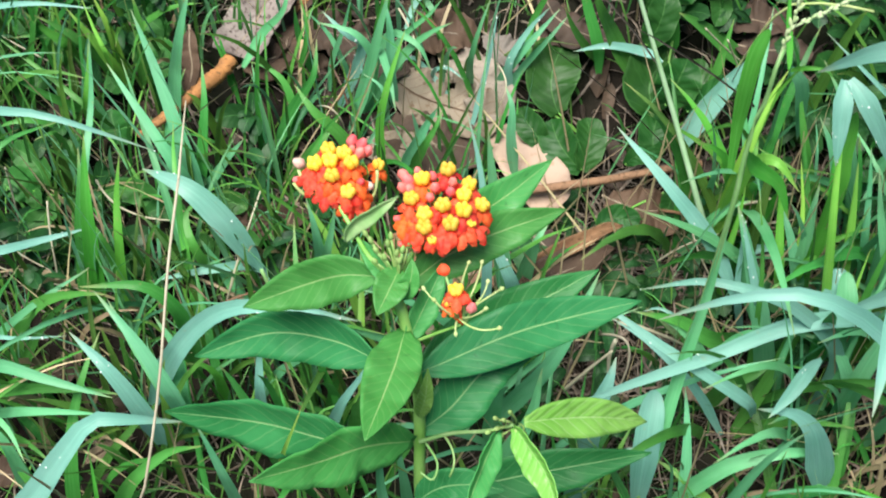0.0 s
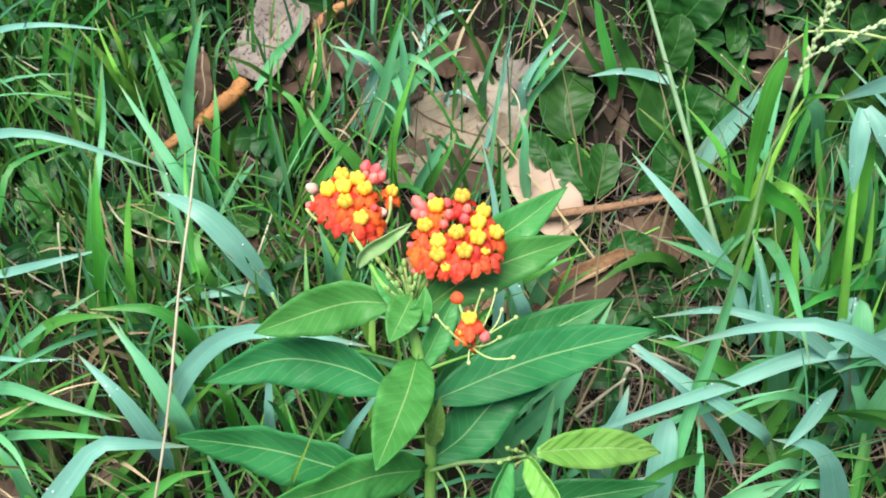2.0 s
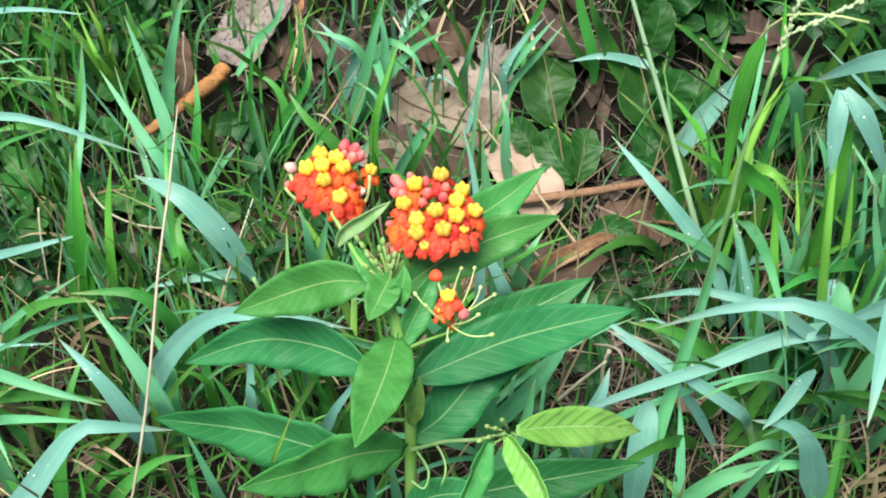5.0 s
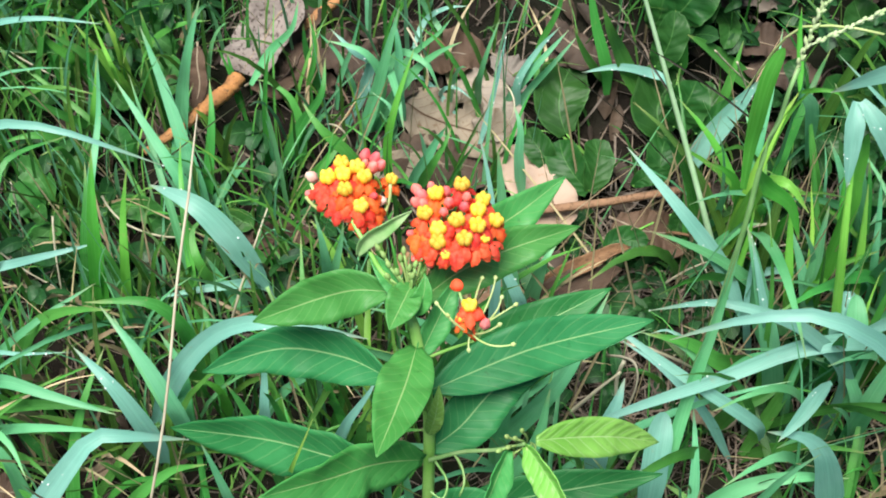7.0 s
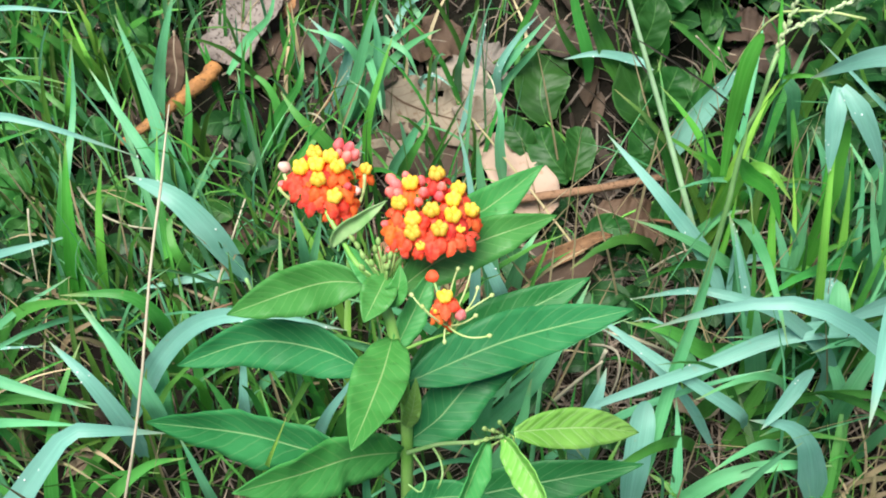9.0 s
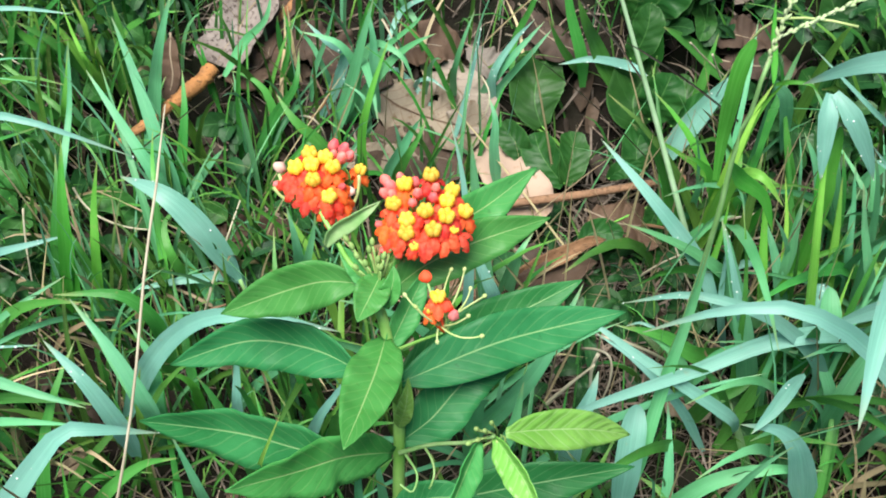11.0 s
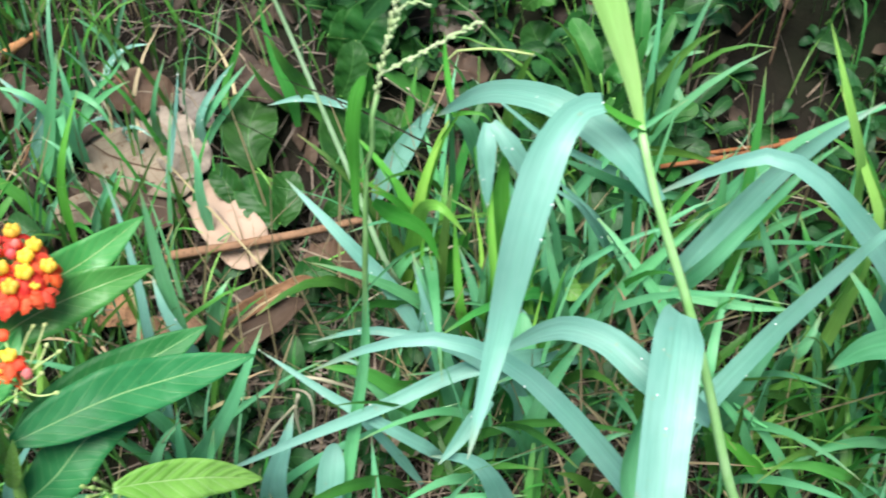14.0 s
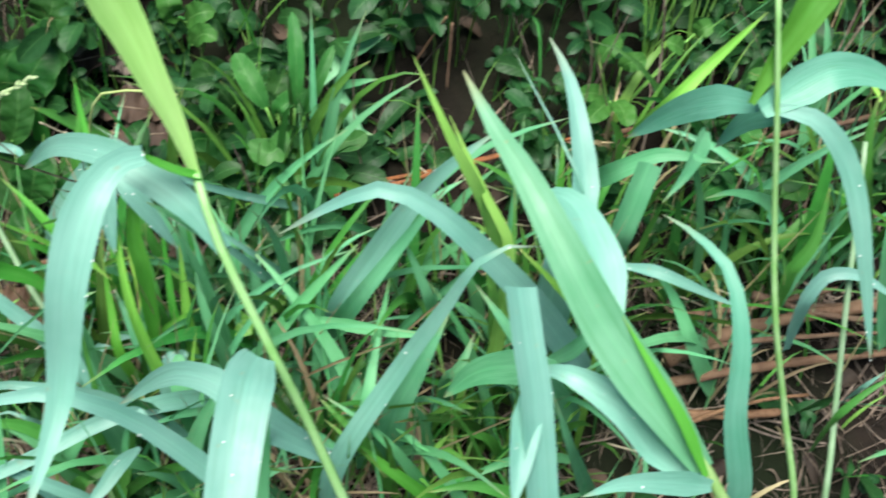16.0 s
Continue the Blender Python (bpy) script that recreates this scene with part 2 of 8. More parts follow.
CULM = petal_material("green_culm", (0.17, 0.40, 0.12), (0.25, 0.48, 0.19), rough=0.5, share=0.05, scale=60.0)
STALK = petal_material("yellowed_stalk", (0.20, 0.41, 0.11), (0.30, 0.48, 0.18), rough=0.5, share=0.05, scale=60.0)
DRYSTALK = petal_material("dry_stalk", (0.50, 0.46, 0.34), (0.38, 0.34, 0.24), rough=0.6, share=0.05, scale=50.0)
RED = petal_material("red_petal", (0.95, 0.075, 0.038), (0.98, 0.18, 0.09), share=0.5, scale=330.0)
ORANGE = petal_material("orange_petal", (0.96, 0.13, 0.028), (0.98, 0.24, 0.05), share=0.5, scale=330.0)
YELLOW = petal_material("yellow_hood", (0.97, 0.66, 0.045), (0.98, 0.79, 0.14), share=0.45, scale=260.0)
PINK = petal_material("pink_bud", (0.92, 0.13, 0.13), (0.95, 0.36, 0.32), share=0.3)
BLUSH = petal_material("faded_petal", (0.80, 0.52, 0.46), (0.82, 0.70, 0.58), share=0.3)
DOWNY = petal_material("downy_leaf", (0.16, 0.34, 0.10), (0.30, 0.44, 0.20), rough=0.8, share=0.25, scale=90.0)
BUDGREEN = petal_material("green_bud", (0.20, 0.38, 0.10), (0.34, 0.46, 0.16), share=0.15)
GREEN_STALK = petal_material("light_green_stalk", (0.22, 0.47, 0.14), (0.32, 0.55, 0.24), rough=0.5, share=0.05, scale=60.0)
PALE_STALK = petal_material("pale_culm", (0.26, 0.46, 0.24), (0.36, 0.55, 0.34), rough=0.5, share=0.05, scale=60.0)
SPENT = petal_material("spent_stalk", (0.40, 0.54, 0.18), (0.52, 0.62, 0.28), rough=0.6, share=0.15)
SPIKE = petal_material("seed_spikelet", (0.38, 0.54, 0.24), (0.54, 0.64, 0.38), rough=0.55, share=0.2)
DRY_PALE = litter_material("bleached_leaf", (0.36, 0.26, 0.20), (0.43, 0.33, 0.265), (0.36, 0.24, 0.16), scale=18.0, share=0.1)
DRY_TAN = litter_material("tan_dead_leaf", (0.19, 0.15, 0.108), (0.30, 0.25, 0.185), (0.16, 0.10, 0.06), scale=30.0, share=0.08, veins=0.45)
DRY_GREY = litter_material("grey_dead_leaf", (0.175, 0.148, 0.125), (0.265, 0.23, 0.195), (0.12, 0.09, 0.07), scale=35.0, veins=0.3)
DRY_BROWN = litter_material("brown_dead_leaf", (0.045, 0.029, 0.021), (0.098, 0.066, 0.046), (0.07, 0.04, 0.025), scale=30.0, veins=0.35)
BARK = litter_material("weathered_bark", (0.17, 0.135, 0.12), (0.31, 0.265, 0.24), (0.05, 0.035, 0.03), rough=0.85, scale=48.0, specks=0.54, relief=1.0)
RUST = litter_material("rusty_stick", (0.38, 0.195, 0.09), (0.24, 0.13, 0.07), (0.10, 0.055, 0.03), rough=0.85, scale=70.0, specks=0.56, relief=0.9)
TWIG = litter_material("brown_twig", (0.125, 0.072, 0.045), (0.215, 0.135, 0.082), (0.10, 0.055, 0.03), rough=0.8, scale=60.0, specks=0.55, relief=0.9)
RED_TWIG = litter_material("red_twig", (0.25, 0.11, 0.058), (0.17, 0.085, 0.05), (0.08, 0.045, 0.03), rough=0.85, scale=70.0, specks=0.56, relief=0.9)
LITTER = litter_material("straw_litter", (0.035, 0.024, 0.019), (0.30, 0.245, 0.195), (0.10, 0.06, 0.04), scale=60.0, island=True)
CRUMB = litter_material("leaf_crumb", (0.028, 0.020, 0.014), (0.085, 0.06, 0.043), (0.05, 0.035, 0.02), scale=50.0, island=True)
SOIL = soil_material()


# ---- forms ----
def lie(x, y):
    """The height of the ground: a bank that climbs away and levels off."""
    far = max(0.0, y - 1.3)
    z = 0.341 * (min(y, 1.3) - 0.287) + 0.25 * (1 - math.exp(-far))
    z *= 1.0 if y > -0.4 else math.exp(0.8 * (y + 0.4))
    z -= 0.036 * math.exp(-((x - 0.085) ** 2 + (y - 0.52) ** 2) / 0.0055)
    return z + 0.005 * (noise.noise((x * 5, y * 5, 0.3)) + 0.5 * noise.noise((x * 13, y * 13, 2.0))) - 0.010


def thing(name, base, label, category, group=""):
    e = new(name)
    e.location, e.empty_display_size = base, 0.02
    return tagged(e, label, category, group)


def part(name, bm, material, parent, label=""):
    """Links a bmesh, which is in world places, as one mesh under a thing or a part."""
    at, up = Vector((0, 0, 0)), parent
    while up:
        at += up.location
        up = up.parent
    bmesh.ops.translate(bm, verts=bm.verts, vec=-at)
    me = bpy.data.meshes.new(name)
    bm.to_mesh(me)
    bm.free()
    me.materials.append(material)
    for f in me.polygons:
        f.use_smooth = True
    ob = new(name, me)
    ob.parent = parent
    if label:
        ob["label"] = label
    return ob


def single(name, bm, material, label, category, group="", kind=""):
    me = bpy.data.meshes.new(name)
    low = min((v.co for v in bm.verts), key=lambda c: c.z).copy()
    bmesh.ops.translate(bm, verts=bm.verts, vec=-low)
    bm.to_mesh(me)
    bm.free()
    me.materials.append(material)
    for f in me.polygons:
        f.use_smooth = True
    ob = new(name, me)
    ob.location = low
    return tagged(ob, label, category, group, kind)


def curve_at(points, v):
    """A smooth curve through the points, by their distances: the place and the way at v in 0..1."""
    p = [Vector(q) for q in points]
    if len(p) == 2:
        return p[0].lerp(p[1], v), (p[1] - p[0]).normalized()
    u = [0.0]
    for a, b in zip(p, p[1:]):
        u.append(u[-1] + max((b - a).length, 1e-5))
    slope = [(p[min(i + 1, len(p) - 1)] - p[max(i - 1, 0)]) / (u[min(i + 1, len(p) - 1)] - u[max(i - 1, 0)]) for i in range(len(p))]
    if len(p) == 3:
        slope[0], slope[2] = 2 * (p[1] - p[0]) / u[1] - slope[1], 2 * (p[2] - p[1]) / (u[2] - u[1]) - slope[1]
    s = v * u[-1]
    i = next((k for k in range(len(p) - 1) if s <= u[k + 1] + 1e-9), len(p) - 2)
    h = u[i + 1] - u[i]
    x = (s - u[i]) / h
    a, b, c, d = (1 + 2 * x) * (1 - x) ** 2, x * (1 - x) ** 2 * h, x * x * (3 - 2 * x), x * x * (x - 1) * h
    place = a * p[i] + b * slope[i] + c * p[i + 1] + d * slope[i + 1]
    da, db, dc, dd = 6 * x * x - 6 * x, h * (3 * x * x - 4 * x + 1), 6 * x - 6 * x * x, h * (3 * x * x - 2 * x)
    way = da * p[i] + db * slope[i] + dc * p[i + 1] + dd * slope[i + 1]
    return place, (way if way.length > 1e-9 else p[i + 1] - p[i]).normalized()


def grass_shape(v):
    return min(1.0, 0.45 + 2.2 * v) * max(0.0, 1 - v ** 2.2) ** 0.85


def even_shape(v):
    return max(0.0, 1 - v ** 7)


def flat_shape(v):
    return (0.6 + 0.4 * min(1.0, v / 0.16) ** 0.7) * (1.0 - 0.15 * v)


def flag_shape(v):
    return (0.2 + 0.8 * min(1.0, v / 0.8)) * max(0.02, 1 - max(0.0, v - 0.8) ** 2 * 12)


def lance_shape(v):
    return max(0.02, v) ** 0.65 * max(0.0, 1 - v) ** 0.95 / 0.34


def tongue_shape(v):
    return (0.4 + 0.6 * min(1.0, v / 0.55)) * math.sqrt(max(0.0, 1 - max(0.0, (v - 0.82) / 0.18) ** 2))


def blunt_shape(v):
    return (0.5 + 0.5 * math.sin(math.pi * min(1.0, v / 0.5) / 2)) * min(1.0, v / 0.06 + 0.3) * math.sqrt(max(0.0, 1 - max(0.0, (v - 0.72) / 0.28) ** 2))


def oval_shape(v):
    return max(0.03, v) ** 0.5 * max(0.0, 1 - v) ** 0.42 / 0.53


SHAPES = {"grass": grass_shape, "even": even_shape, "flat": flat_shape, "flag": flag_shape, "lance": lance_shape, "oval": oval_shape, "tongue": tongue_shape, "blunt": blunt_shape}
UP = Vector((0.0, -0.62, 0.78))


def ribbon(bm, points, width, shape="grass", roll=0.0, turn=0.0, fold=0.25, across=4, steps=14, wave=0.0, seed=0.0, hint=None, ragged=0.0):
    """A blade or leaf along the curve through the points. roll: degrees by which its face leans from the light; turn: how far
    it twists from base to tip; fold: how deep it is folded along the middle; wave: how wavy its edges are."""
    uv = bm.loops.layers.uv.verify()
    reach = 0.86 if shape in ("flat", "even", "flag", "tongue") else 1.0
    rows, shape = [], SHAPES[shape]
    blunt = shape is tongue_shape
    for i in range(steps + 1):
        v = 1 - (1 - i / steps) ** 1.7 if blunt else i / steps
        place, way = curve_at(points, v)
        face = (hint or UP).copy()
        face -= face.dot(way) * way
        if face.length < 1e-3:
            face = way.orthogonal()
        face.normalize()
        face.rotate(Matrix.Rotation(radians(roll + turn * v), 3, way))
        side = way.cross(face)
        half = 0.5 * width * max(shape(v), 0.02)
        row = []
        for j in range(across + 1):
            s = 2 * j / across - 1
            if ragged:
                s *= 1 + ragged * (noise.noise((v * 5, seed + (3 if s > 0 else 0), 0)) + 0.5 * noise.noise((v * 15, seed + (3 if s > 0 else 0), 4)))
            rise = fold * half * (abs(s) ** 1.4 - 0.4)
            if wave:
                rise += wave * half * abs(s) * math.sin(v * 19 + seed + (2.1 if s > 0 else 0)) + 0.5 * wave * half * abs(s) * math.sin(v * 43 + seed * 3)
            row.append((bm.verts.new(place + side * (s * half) + face * rise), (j / across, v * reach)))
        rows.append(row)
    for a, b in zip(rows, rows[1:]):
        for j in range(across):
            corners = (a[j], a[j + 1], b[j + 1], b[j])
            f = bm.faces.new([c[0] for c in corners])
            for loop, c in zip(f.loops, corners):
                loop[uv].uv = c[1]


def tube(bm, points, r0, r1, sides=8, steps=10, bumps=0.0):
    """A stalk along the curve, from radius r0 to r1, with closed ends."""
    rings = []
    for i in range(steps + 1):
        v = i / steps
        place, way = curve_at(points, v)
        a = way.orthogonal().normalized()
        if abs(way.z) < 0.98:
            a = way.cross(Vector((0, 0, 1))).normalized()
        b = way.cross(a)
        r = r0 + (r1 - r0) * v
        ring = []
        for k in range(sides):
            g = 2 * math.pi * k / sides
            rr = r * (1 + bumps * (noise.noise(place * 160 + Vector((k * 0.9, 0, 0))) + 0.6 * noise.noise(place * 600 + Vector((k * 1.7, 5, 0)))))
            ring.append(bm.verts.new(place + (a * math.cos(g) + b * math.sin(g)) * rr))
        rings.append(ring)
    for p, q in zip(rings, rings[1:]):
        for k in range(sides):
            bm.faces.new((p[k], p[(k + 1) % sides], q[(k + 1) % sides], q[k]))
    bm.faces.new(rings[0][::-1])
    bm.faces.new(rings[-1])


def pod(bm, at, way, length, radius, sides=7, steps=6, lobes=0.0):
    """A bud: round at the base, blunt at the tip, with faint lobes."""
    way = Vector(way).normalized()
    a = way.orthogonal().normalized()
    b = way.cross(a)
    rings = []
    for i in range(1, steps):
        v = i / steps
        r = radius * math.sin(math.pi * v) ** 0.7
        rings.append([bm.verts.new(Vector(at) + way * (v * length) + (a * math.cos(g) + b * math.sin(g)) * r * (1 + lobes * math.cos(5 * g)))
                      for g in (2 * math.pi * k / sides for k in range(sides))])
    lo, hi = bm.verts.new(Vector(at)), bm.verts.new(Vector(at) + way * length)
    for k in range(sides):
        bm.faces.new((lo, rings[0][(k + 1) % sides], rings[0][k]))
        bm.faces.new((hi, rings[-1][k], rings[-1][(k + 1) % sides]))
    for p, q in zip(rings, rings[1:]):
        for k in range(sides):
            bm.faces.new((p[k], p[(k + 1) % sides], q[(k + 1) % sides], q[k]))


DEW = []


def blade(owner, points, width, material, roll=0.0, turn=0.0, fold=0.22, shape="grass", name="blade", label="", steps=20):
    bm = bmesh.new()
    ribbon(bm, points, width, shape, roll, turn, fold, steps=steps)
    if material is PALE:
        bm.normal_update()
        DEW.append([(v.co.copy(), v.normal.copy()) for v in bm.verts if v.co.z > 0.12])
    return part(name, bm, material, owner, label)


def leaf(owner, points, width, material, roll=0.0, turn=0.0, fold=0.3, wave=0.10, shape="lance", label="", across=8, steps=26):
    bm = bmesh.new()
    ribbon(bm, points, width, shape, roll, turn, fold, across, steps, wave, seed=points[0][0] * 90)
    ob = part("leaf", bm, material, owner, label)
    thick = ob.modifiers.new("thickness", "SOLIDIFY")
    thick.thickness, thick.offset = 0.0004, 0.0
    return ob


def stalk(owner, points, r0, r1, material, name="stem", label="", sides=8, steps=12):
    bm = bmesh.new()
    tube(bm, points, r0, r1, sides, steps)
    return part(name, bm, material, owner, label)


def flower(owner, heart, at, size, crown=True):
    """One milkweed flower: a stalk, five red petals bent back, and a crown of five yellow hoods."""
    at, heart = Vector(at), Vector(heart)
    way = (at - heart).normalized()
    way = (way * 0.45 + Vector((0, 0.22, 0.8))).normalized()
    a = way.orthogonal().normalized()
    b = way.cross(a)
    spin = at.x * 700
    rnd = random.Random(int(at.x * 91000 + at.z * 37000))
    bm = bmesh.new()
    for k in range(5):
        g = spin + 2 * math.pi * k / 5 + rnd.uniform(-0.15, 0.15)
        out = a * math.cos(g) + b * math.sin(g)
        root = at - way * 0.0016 * size
        droop = rnd.uniform(0.8, 1.15)
        ribbon(bm, [root + out * 0.0006, root + out * 0.0042 * size - way * 0.0012 * size, root + out * 0.0066 * size - way * 0.0052 * size * droop],
               0.0046 * size, "oval", roll=rnd.uniform(-30, 30), fold=-0.6, across=4, steps=7, wave=0.4, seed=k * 2.0, hint=way + out * 0.3)
    base = at - way * 0.003
    tube(bm, [heart.lerp(base, 0.05), heart.lerp(base, 0.6) - Vector((0, 0, 0.001)), base], 0.0006, 0.0007, 5, 4)
    petals = part("flower", bm, RED if rnd.random() < 0.6 else ORANGE, owner)
    if not crown:
        return
    bm = bmesh.new()
    for k in range(5):
        g = spin + 0.63 + 2 * math.pi * k / 5
        out = a * math.cos(g) + b * math.sin(g)
        pod(bm, at - way * 0.0018 * size + out * 0.0008 * size, way + out * rnd.uniform(0.24, 0.36), 0.0056 * size * rnd.uniform(0.92, 1.08), 0.0018 * size, 8, 7)
    pod(bm, at - way * 0.0018 * size, way, 0.0042 * size, 0.0016 * size, 8, 6)
    part("crown", bm, YELLOW, petals, "golden yellow crown of hoods")


def bud(owner, heart, at, size, material):
    at, heart = Vector(at), Vector(heart)
    way = (at - heart).normalized()
    way = (way + Vector((0, -0.1, 0.3))).normalized()
    bm = bmesh.new()
    pod(bm, at - way * 0.0045 * size, way, (0.0062 if material is RED else 0.0070) * size, (0.0030 if material is RED else 0.0020) * size, 15, 9, 0.10)
    ob = part("bud", bm, material, owner, "blush-white fading petals" if material is BLUSH else "")
    bm = bmesh.new()
    base = at - way * 0.0042 * size
    tube(bm, [heart.lerp(base, 0.05), heart.lerp(base, 0.6) - Vector((0, 0, 0.001)), base], 0.0005, 0.0006, 5, 4)
    part("bud_stalk", bm, STALK, ob)


def spent_stalk(owner, points, radius):
    """The stalk that a fallen flower leaves: thin, bowed, with a small knob at its end."""
    bm = bmesh.new()
    tube(bm, points, radius, radius * 0.75, 6, 9)
    end, way = curve_at(points, 1.0)
    pod(bm, end - way * 0.001, way, 0.0024, radius * 1.9, 7, 6, 0.08)
    part("flower_stalk", bm, SPENT, owner, "pale stalk left by a fallen flower")


def green_bud(owner, at, root):
    at, root = Vector(at), Vector(root)
    bm = bmesh.new()
    way = (at - root).normalized()
    pod(bm, at, way, 0.0042, 0.0011, 7, 6, 0.05)
    tube(bm, [root, root.lerp(at, 0.5) + Vector((0.001, 0, 0)), at + way * 0.0005], 0.0004, 0.0006, 5, 4)
    part("green_bud", bm, BUDGREEN, owner)


def seed_spike(owner, points, count, size):
    """A spike of a grass head: a thin axis with small pointed spikelets on both sides."""
    bm = bmesh.new()
    tube(bm, points, 0.0006, 0.0003, 5, 10)
    rnd = random.Random(int(count * 100 + points[0][0] * 1000))
    for i in range(count):
        v = 0.12 + 0.88 * i / count
        place, way = curve_at(points, v)
        side = way.orthogonal().normalized()
        side.rotate(Matrix.Rotation(i * 2.4, 3, way))
        pod(bm, place, way * 1.0 + side * (0.28 + 0.25 * rnd.random()), size * (0.8 + 0.5 * rnd.random()), size * 0.24, 5, 4)
    part("seed_spike", bm, SPIKE, owner, "pale green seed spikelets")


def dead_leaf(points, width, material, label, roll=0.0, turn=0.0, fold=0.2, wave=0.25, shape="oval", torn=0.0, group="dead leaves"):
    """A fallen leaf: curled blade with a ragged outline, and a midrib that runs out into a stalk."""
    points = [Vector(p) for p in points]
    seed = points[0][0] * 57 + points[0][1] * 31
    ob = thing("dead_leaf", min(points, key=lambda p: p.z), label, "dead leaf", group)
    face = Vector((0, -0.34, 0.94))
    bm = bmesh.new()
    ribbon(bm, points, width, shape, roll, turn, fold, 12, 26, wave, seed, hint=face, ragged=0.10 + 1.5 * torn)

    def crumple(bm):
        for v in bm.verts:
            c = v.co
            v.co = c + Vector((noise.noise(c * 60), noise.noise(c * 60 + Vector((9, 0, 0))), 1.6 * noise.noise(c * 40 + Vector((0, 7, 0))))) * 0.0024
    crumple(bm)
    if torn > 0:
        cut = [f for f in bm.faces if noise.noise(f.calc_center_median() * 55 + Vector((seed, 0, 0))) > 0.62 - torn]
        bmesh.ops.delete(bm, geom=cut, context="FACES")
    body = part("leaf_blade", bm, material, ob)
    thick = body.modifiers.new("thickness", "SOLIDIFY")
    thick.thickness, thick.offset = 0.0006, 0.0
    if shape == "even":
        return ob
    bm = bmesh.new()
    lift = face * (0.0006 - 0.2 * fold * width)
    tail = points[0] + (points[0] - points[1]) * 0.18
    tube(bm, [tail + lift] + [p + lift for p in points], 0.0009, 0.0003, 5, 16)
    crumple(bm)
    part("midrib", bm, {DRY_TAN: DRY_BROWN, DRY_PALE: DRY_PALE}.get(material, DRY_TAN), ob)
    return ob


def stick(points, r0, r1, material, label, name="stick", category="stick", bumps=0.35, steps=16):
    bm = bmesh.new()
    tube(bm, points, r0, r1, 9, steps, bumps)
    return single(name, bm, material, label, category, "fallen sticks")


def broad_weed(base, label, leaves, material, name="weed", group="broad-leaved weeds"):
    """A low weed: each leaf is (middle, tip way, length, width, roll)."""
    w = thing(name, base, label, "weed", group)
    for root, mid, tip, width, roll in leaves:
        bm = bmesh.new()
        tube(bm, [base, Vector(base).lerp(Vector(root), 0.6) + Vector((0, 0, 0.004)), root], 0.0009, 0.0007, 5, 6)
        stem = part("leaf_stalk", bm, STEM, w)
        bm = bmesh.new()
        ribbon(bm, [root, mid, tip], width, "oval", roll, 0, 0.3, 8, 16, 0.12, root[0] * 80, ragged=0.07)
        part("leaf", bm, material, w)
    return w


# ---- the ground ----
def build_ground():
    """One sheet: fine under the plants, coarse out to the horizon."""
    def line(lo, hi, step):
        inner = [lo + step * i for i in range(int(round((hi - lo) / step)) + 1)]
        outer, d = [], step
        while d < 900:
            d *= 1.5
            outer.append(d)
        return [lo - d for d in reversed(outer)] + inner + [hi + d for d in outer]
    xs, ys = line(-0.7, 1.3, 0.02), line(-0.3, 1.4, 0.02)
    verts = [(x, y, lie(x, y) + 0.004 * noise.noise((x * 40, y * 40, 1.0))) for y in ys for x in xs]
    n = len(xs)
    faces = [(j * n + i, j * n + i + 1, (j + 1) * n + i + 1, (j + 1) * n + i) for j in range(len(ys) - 1) for i in range(n - 1)]
    me = bpy.data.meshes.new("ground")
    me.from_pydata(verts, [], faces)
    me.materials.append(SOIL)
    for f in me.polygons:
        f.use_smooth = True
    tagged(new("ground", me), "dark brown soil of a grassy bank, darkened to stand for shade", "ground", "", "structure")


build_ground()

# ---- the milkweed ----
milkweed = thing("milkweed_plant", (-0.0110, 0.2375, -0.0229), "flowering milkweed with red and yellow umbels and long green leaves", "flowering plant")
stalk(milkweed, [(-0.0110, 0.2375, -0.0229), (-0.0117, 0.2440, 0.1854), (-0.0105, 0.2600, 0.2459), (-0.0139, 0.2681, 0.2817), (-0.0176, 0.2776, 0.2965), (-0.0205, 0.2819, 0.3024)], 0.0036, 0.0022, STEM, sides=10, steps=20)
stalk(milkweed, [(-0.0205, 0.2819, 0.3024), (-0.0283, 0.2871, 0.3084), (-0.0332, 0.2933, 0.3143), (-0.0401, 0.3045, 0.3190), (-0.0431, 0.3125, 0.3178)], 0.0011, 0.0008, STEM, name='flower_stalk')
stalk(milkweed, [(-0.0186, 0.2787, 0.2975), (-0.0144, 0.2859, 0.3032), (-0.0093, 0.2930, 0.3079), (-0.0033, 0.3040, 0.3084)], 0.0011, 0.0008, STEM, name='flower_stalk')
leaf(milkweed, [(-0.0373, 0.2913, 0.3124), (-0.0341, 0.2934, 0.3183), (-0.0260, 0.2956, 0.3241), (-0.0159, 0.3007, 0.3288)], 0.0061, DOWNY, fold=0.8, roll=20, label='downy folded young leaf')
leaf(milkweed, [(-0.0283, 0.3140, 0.3206), (-0.0304, 0.3140, 0.3129), (-0.0262, 0.3140, 0.3056)], 0.0048, BLUSH, fold=0.8, label='faded pinkish-white hanging petal')
leaf(milkweed, [(-0.0312, 0.3180, 0.3176), (-0.0303, 0.3180, 0.3227), (-0.0306, 0.3180, 0.3289)], 0.0040, SHOOT, fold=0.6, label='small pale green leaf tip')
stalk(milkweed, [(-0.0109, 0.2651, 0.2798), (-0.0017, 0.2605, 0.2938), (0.0074, 0.2578, 0.3037)], 0.0008, 0.0005, STEM, name='flower_stalk')
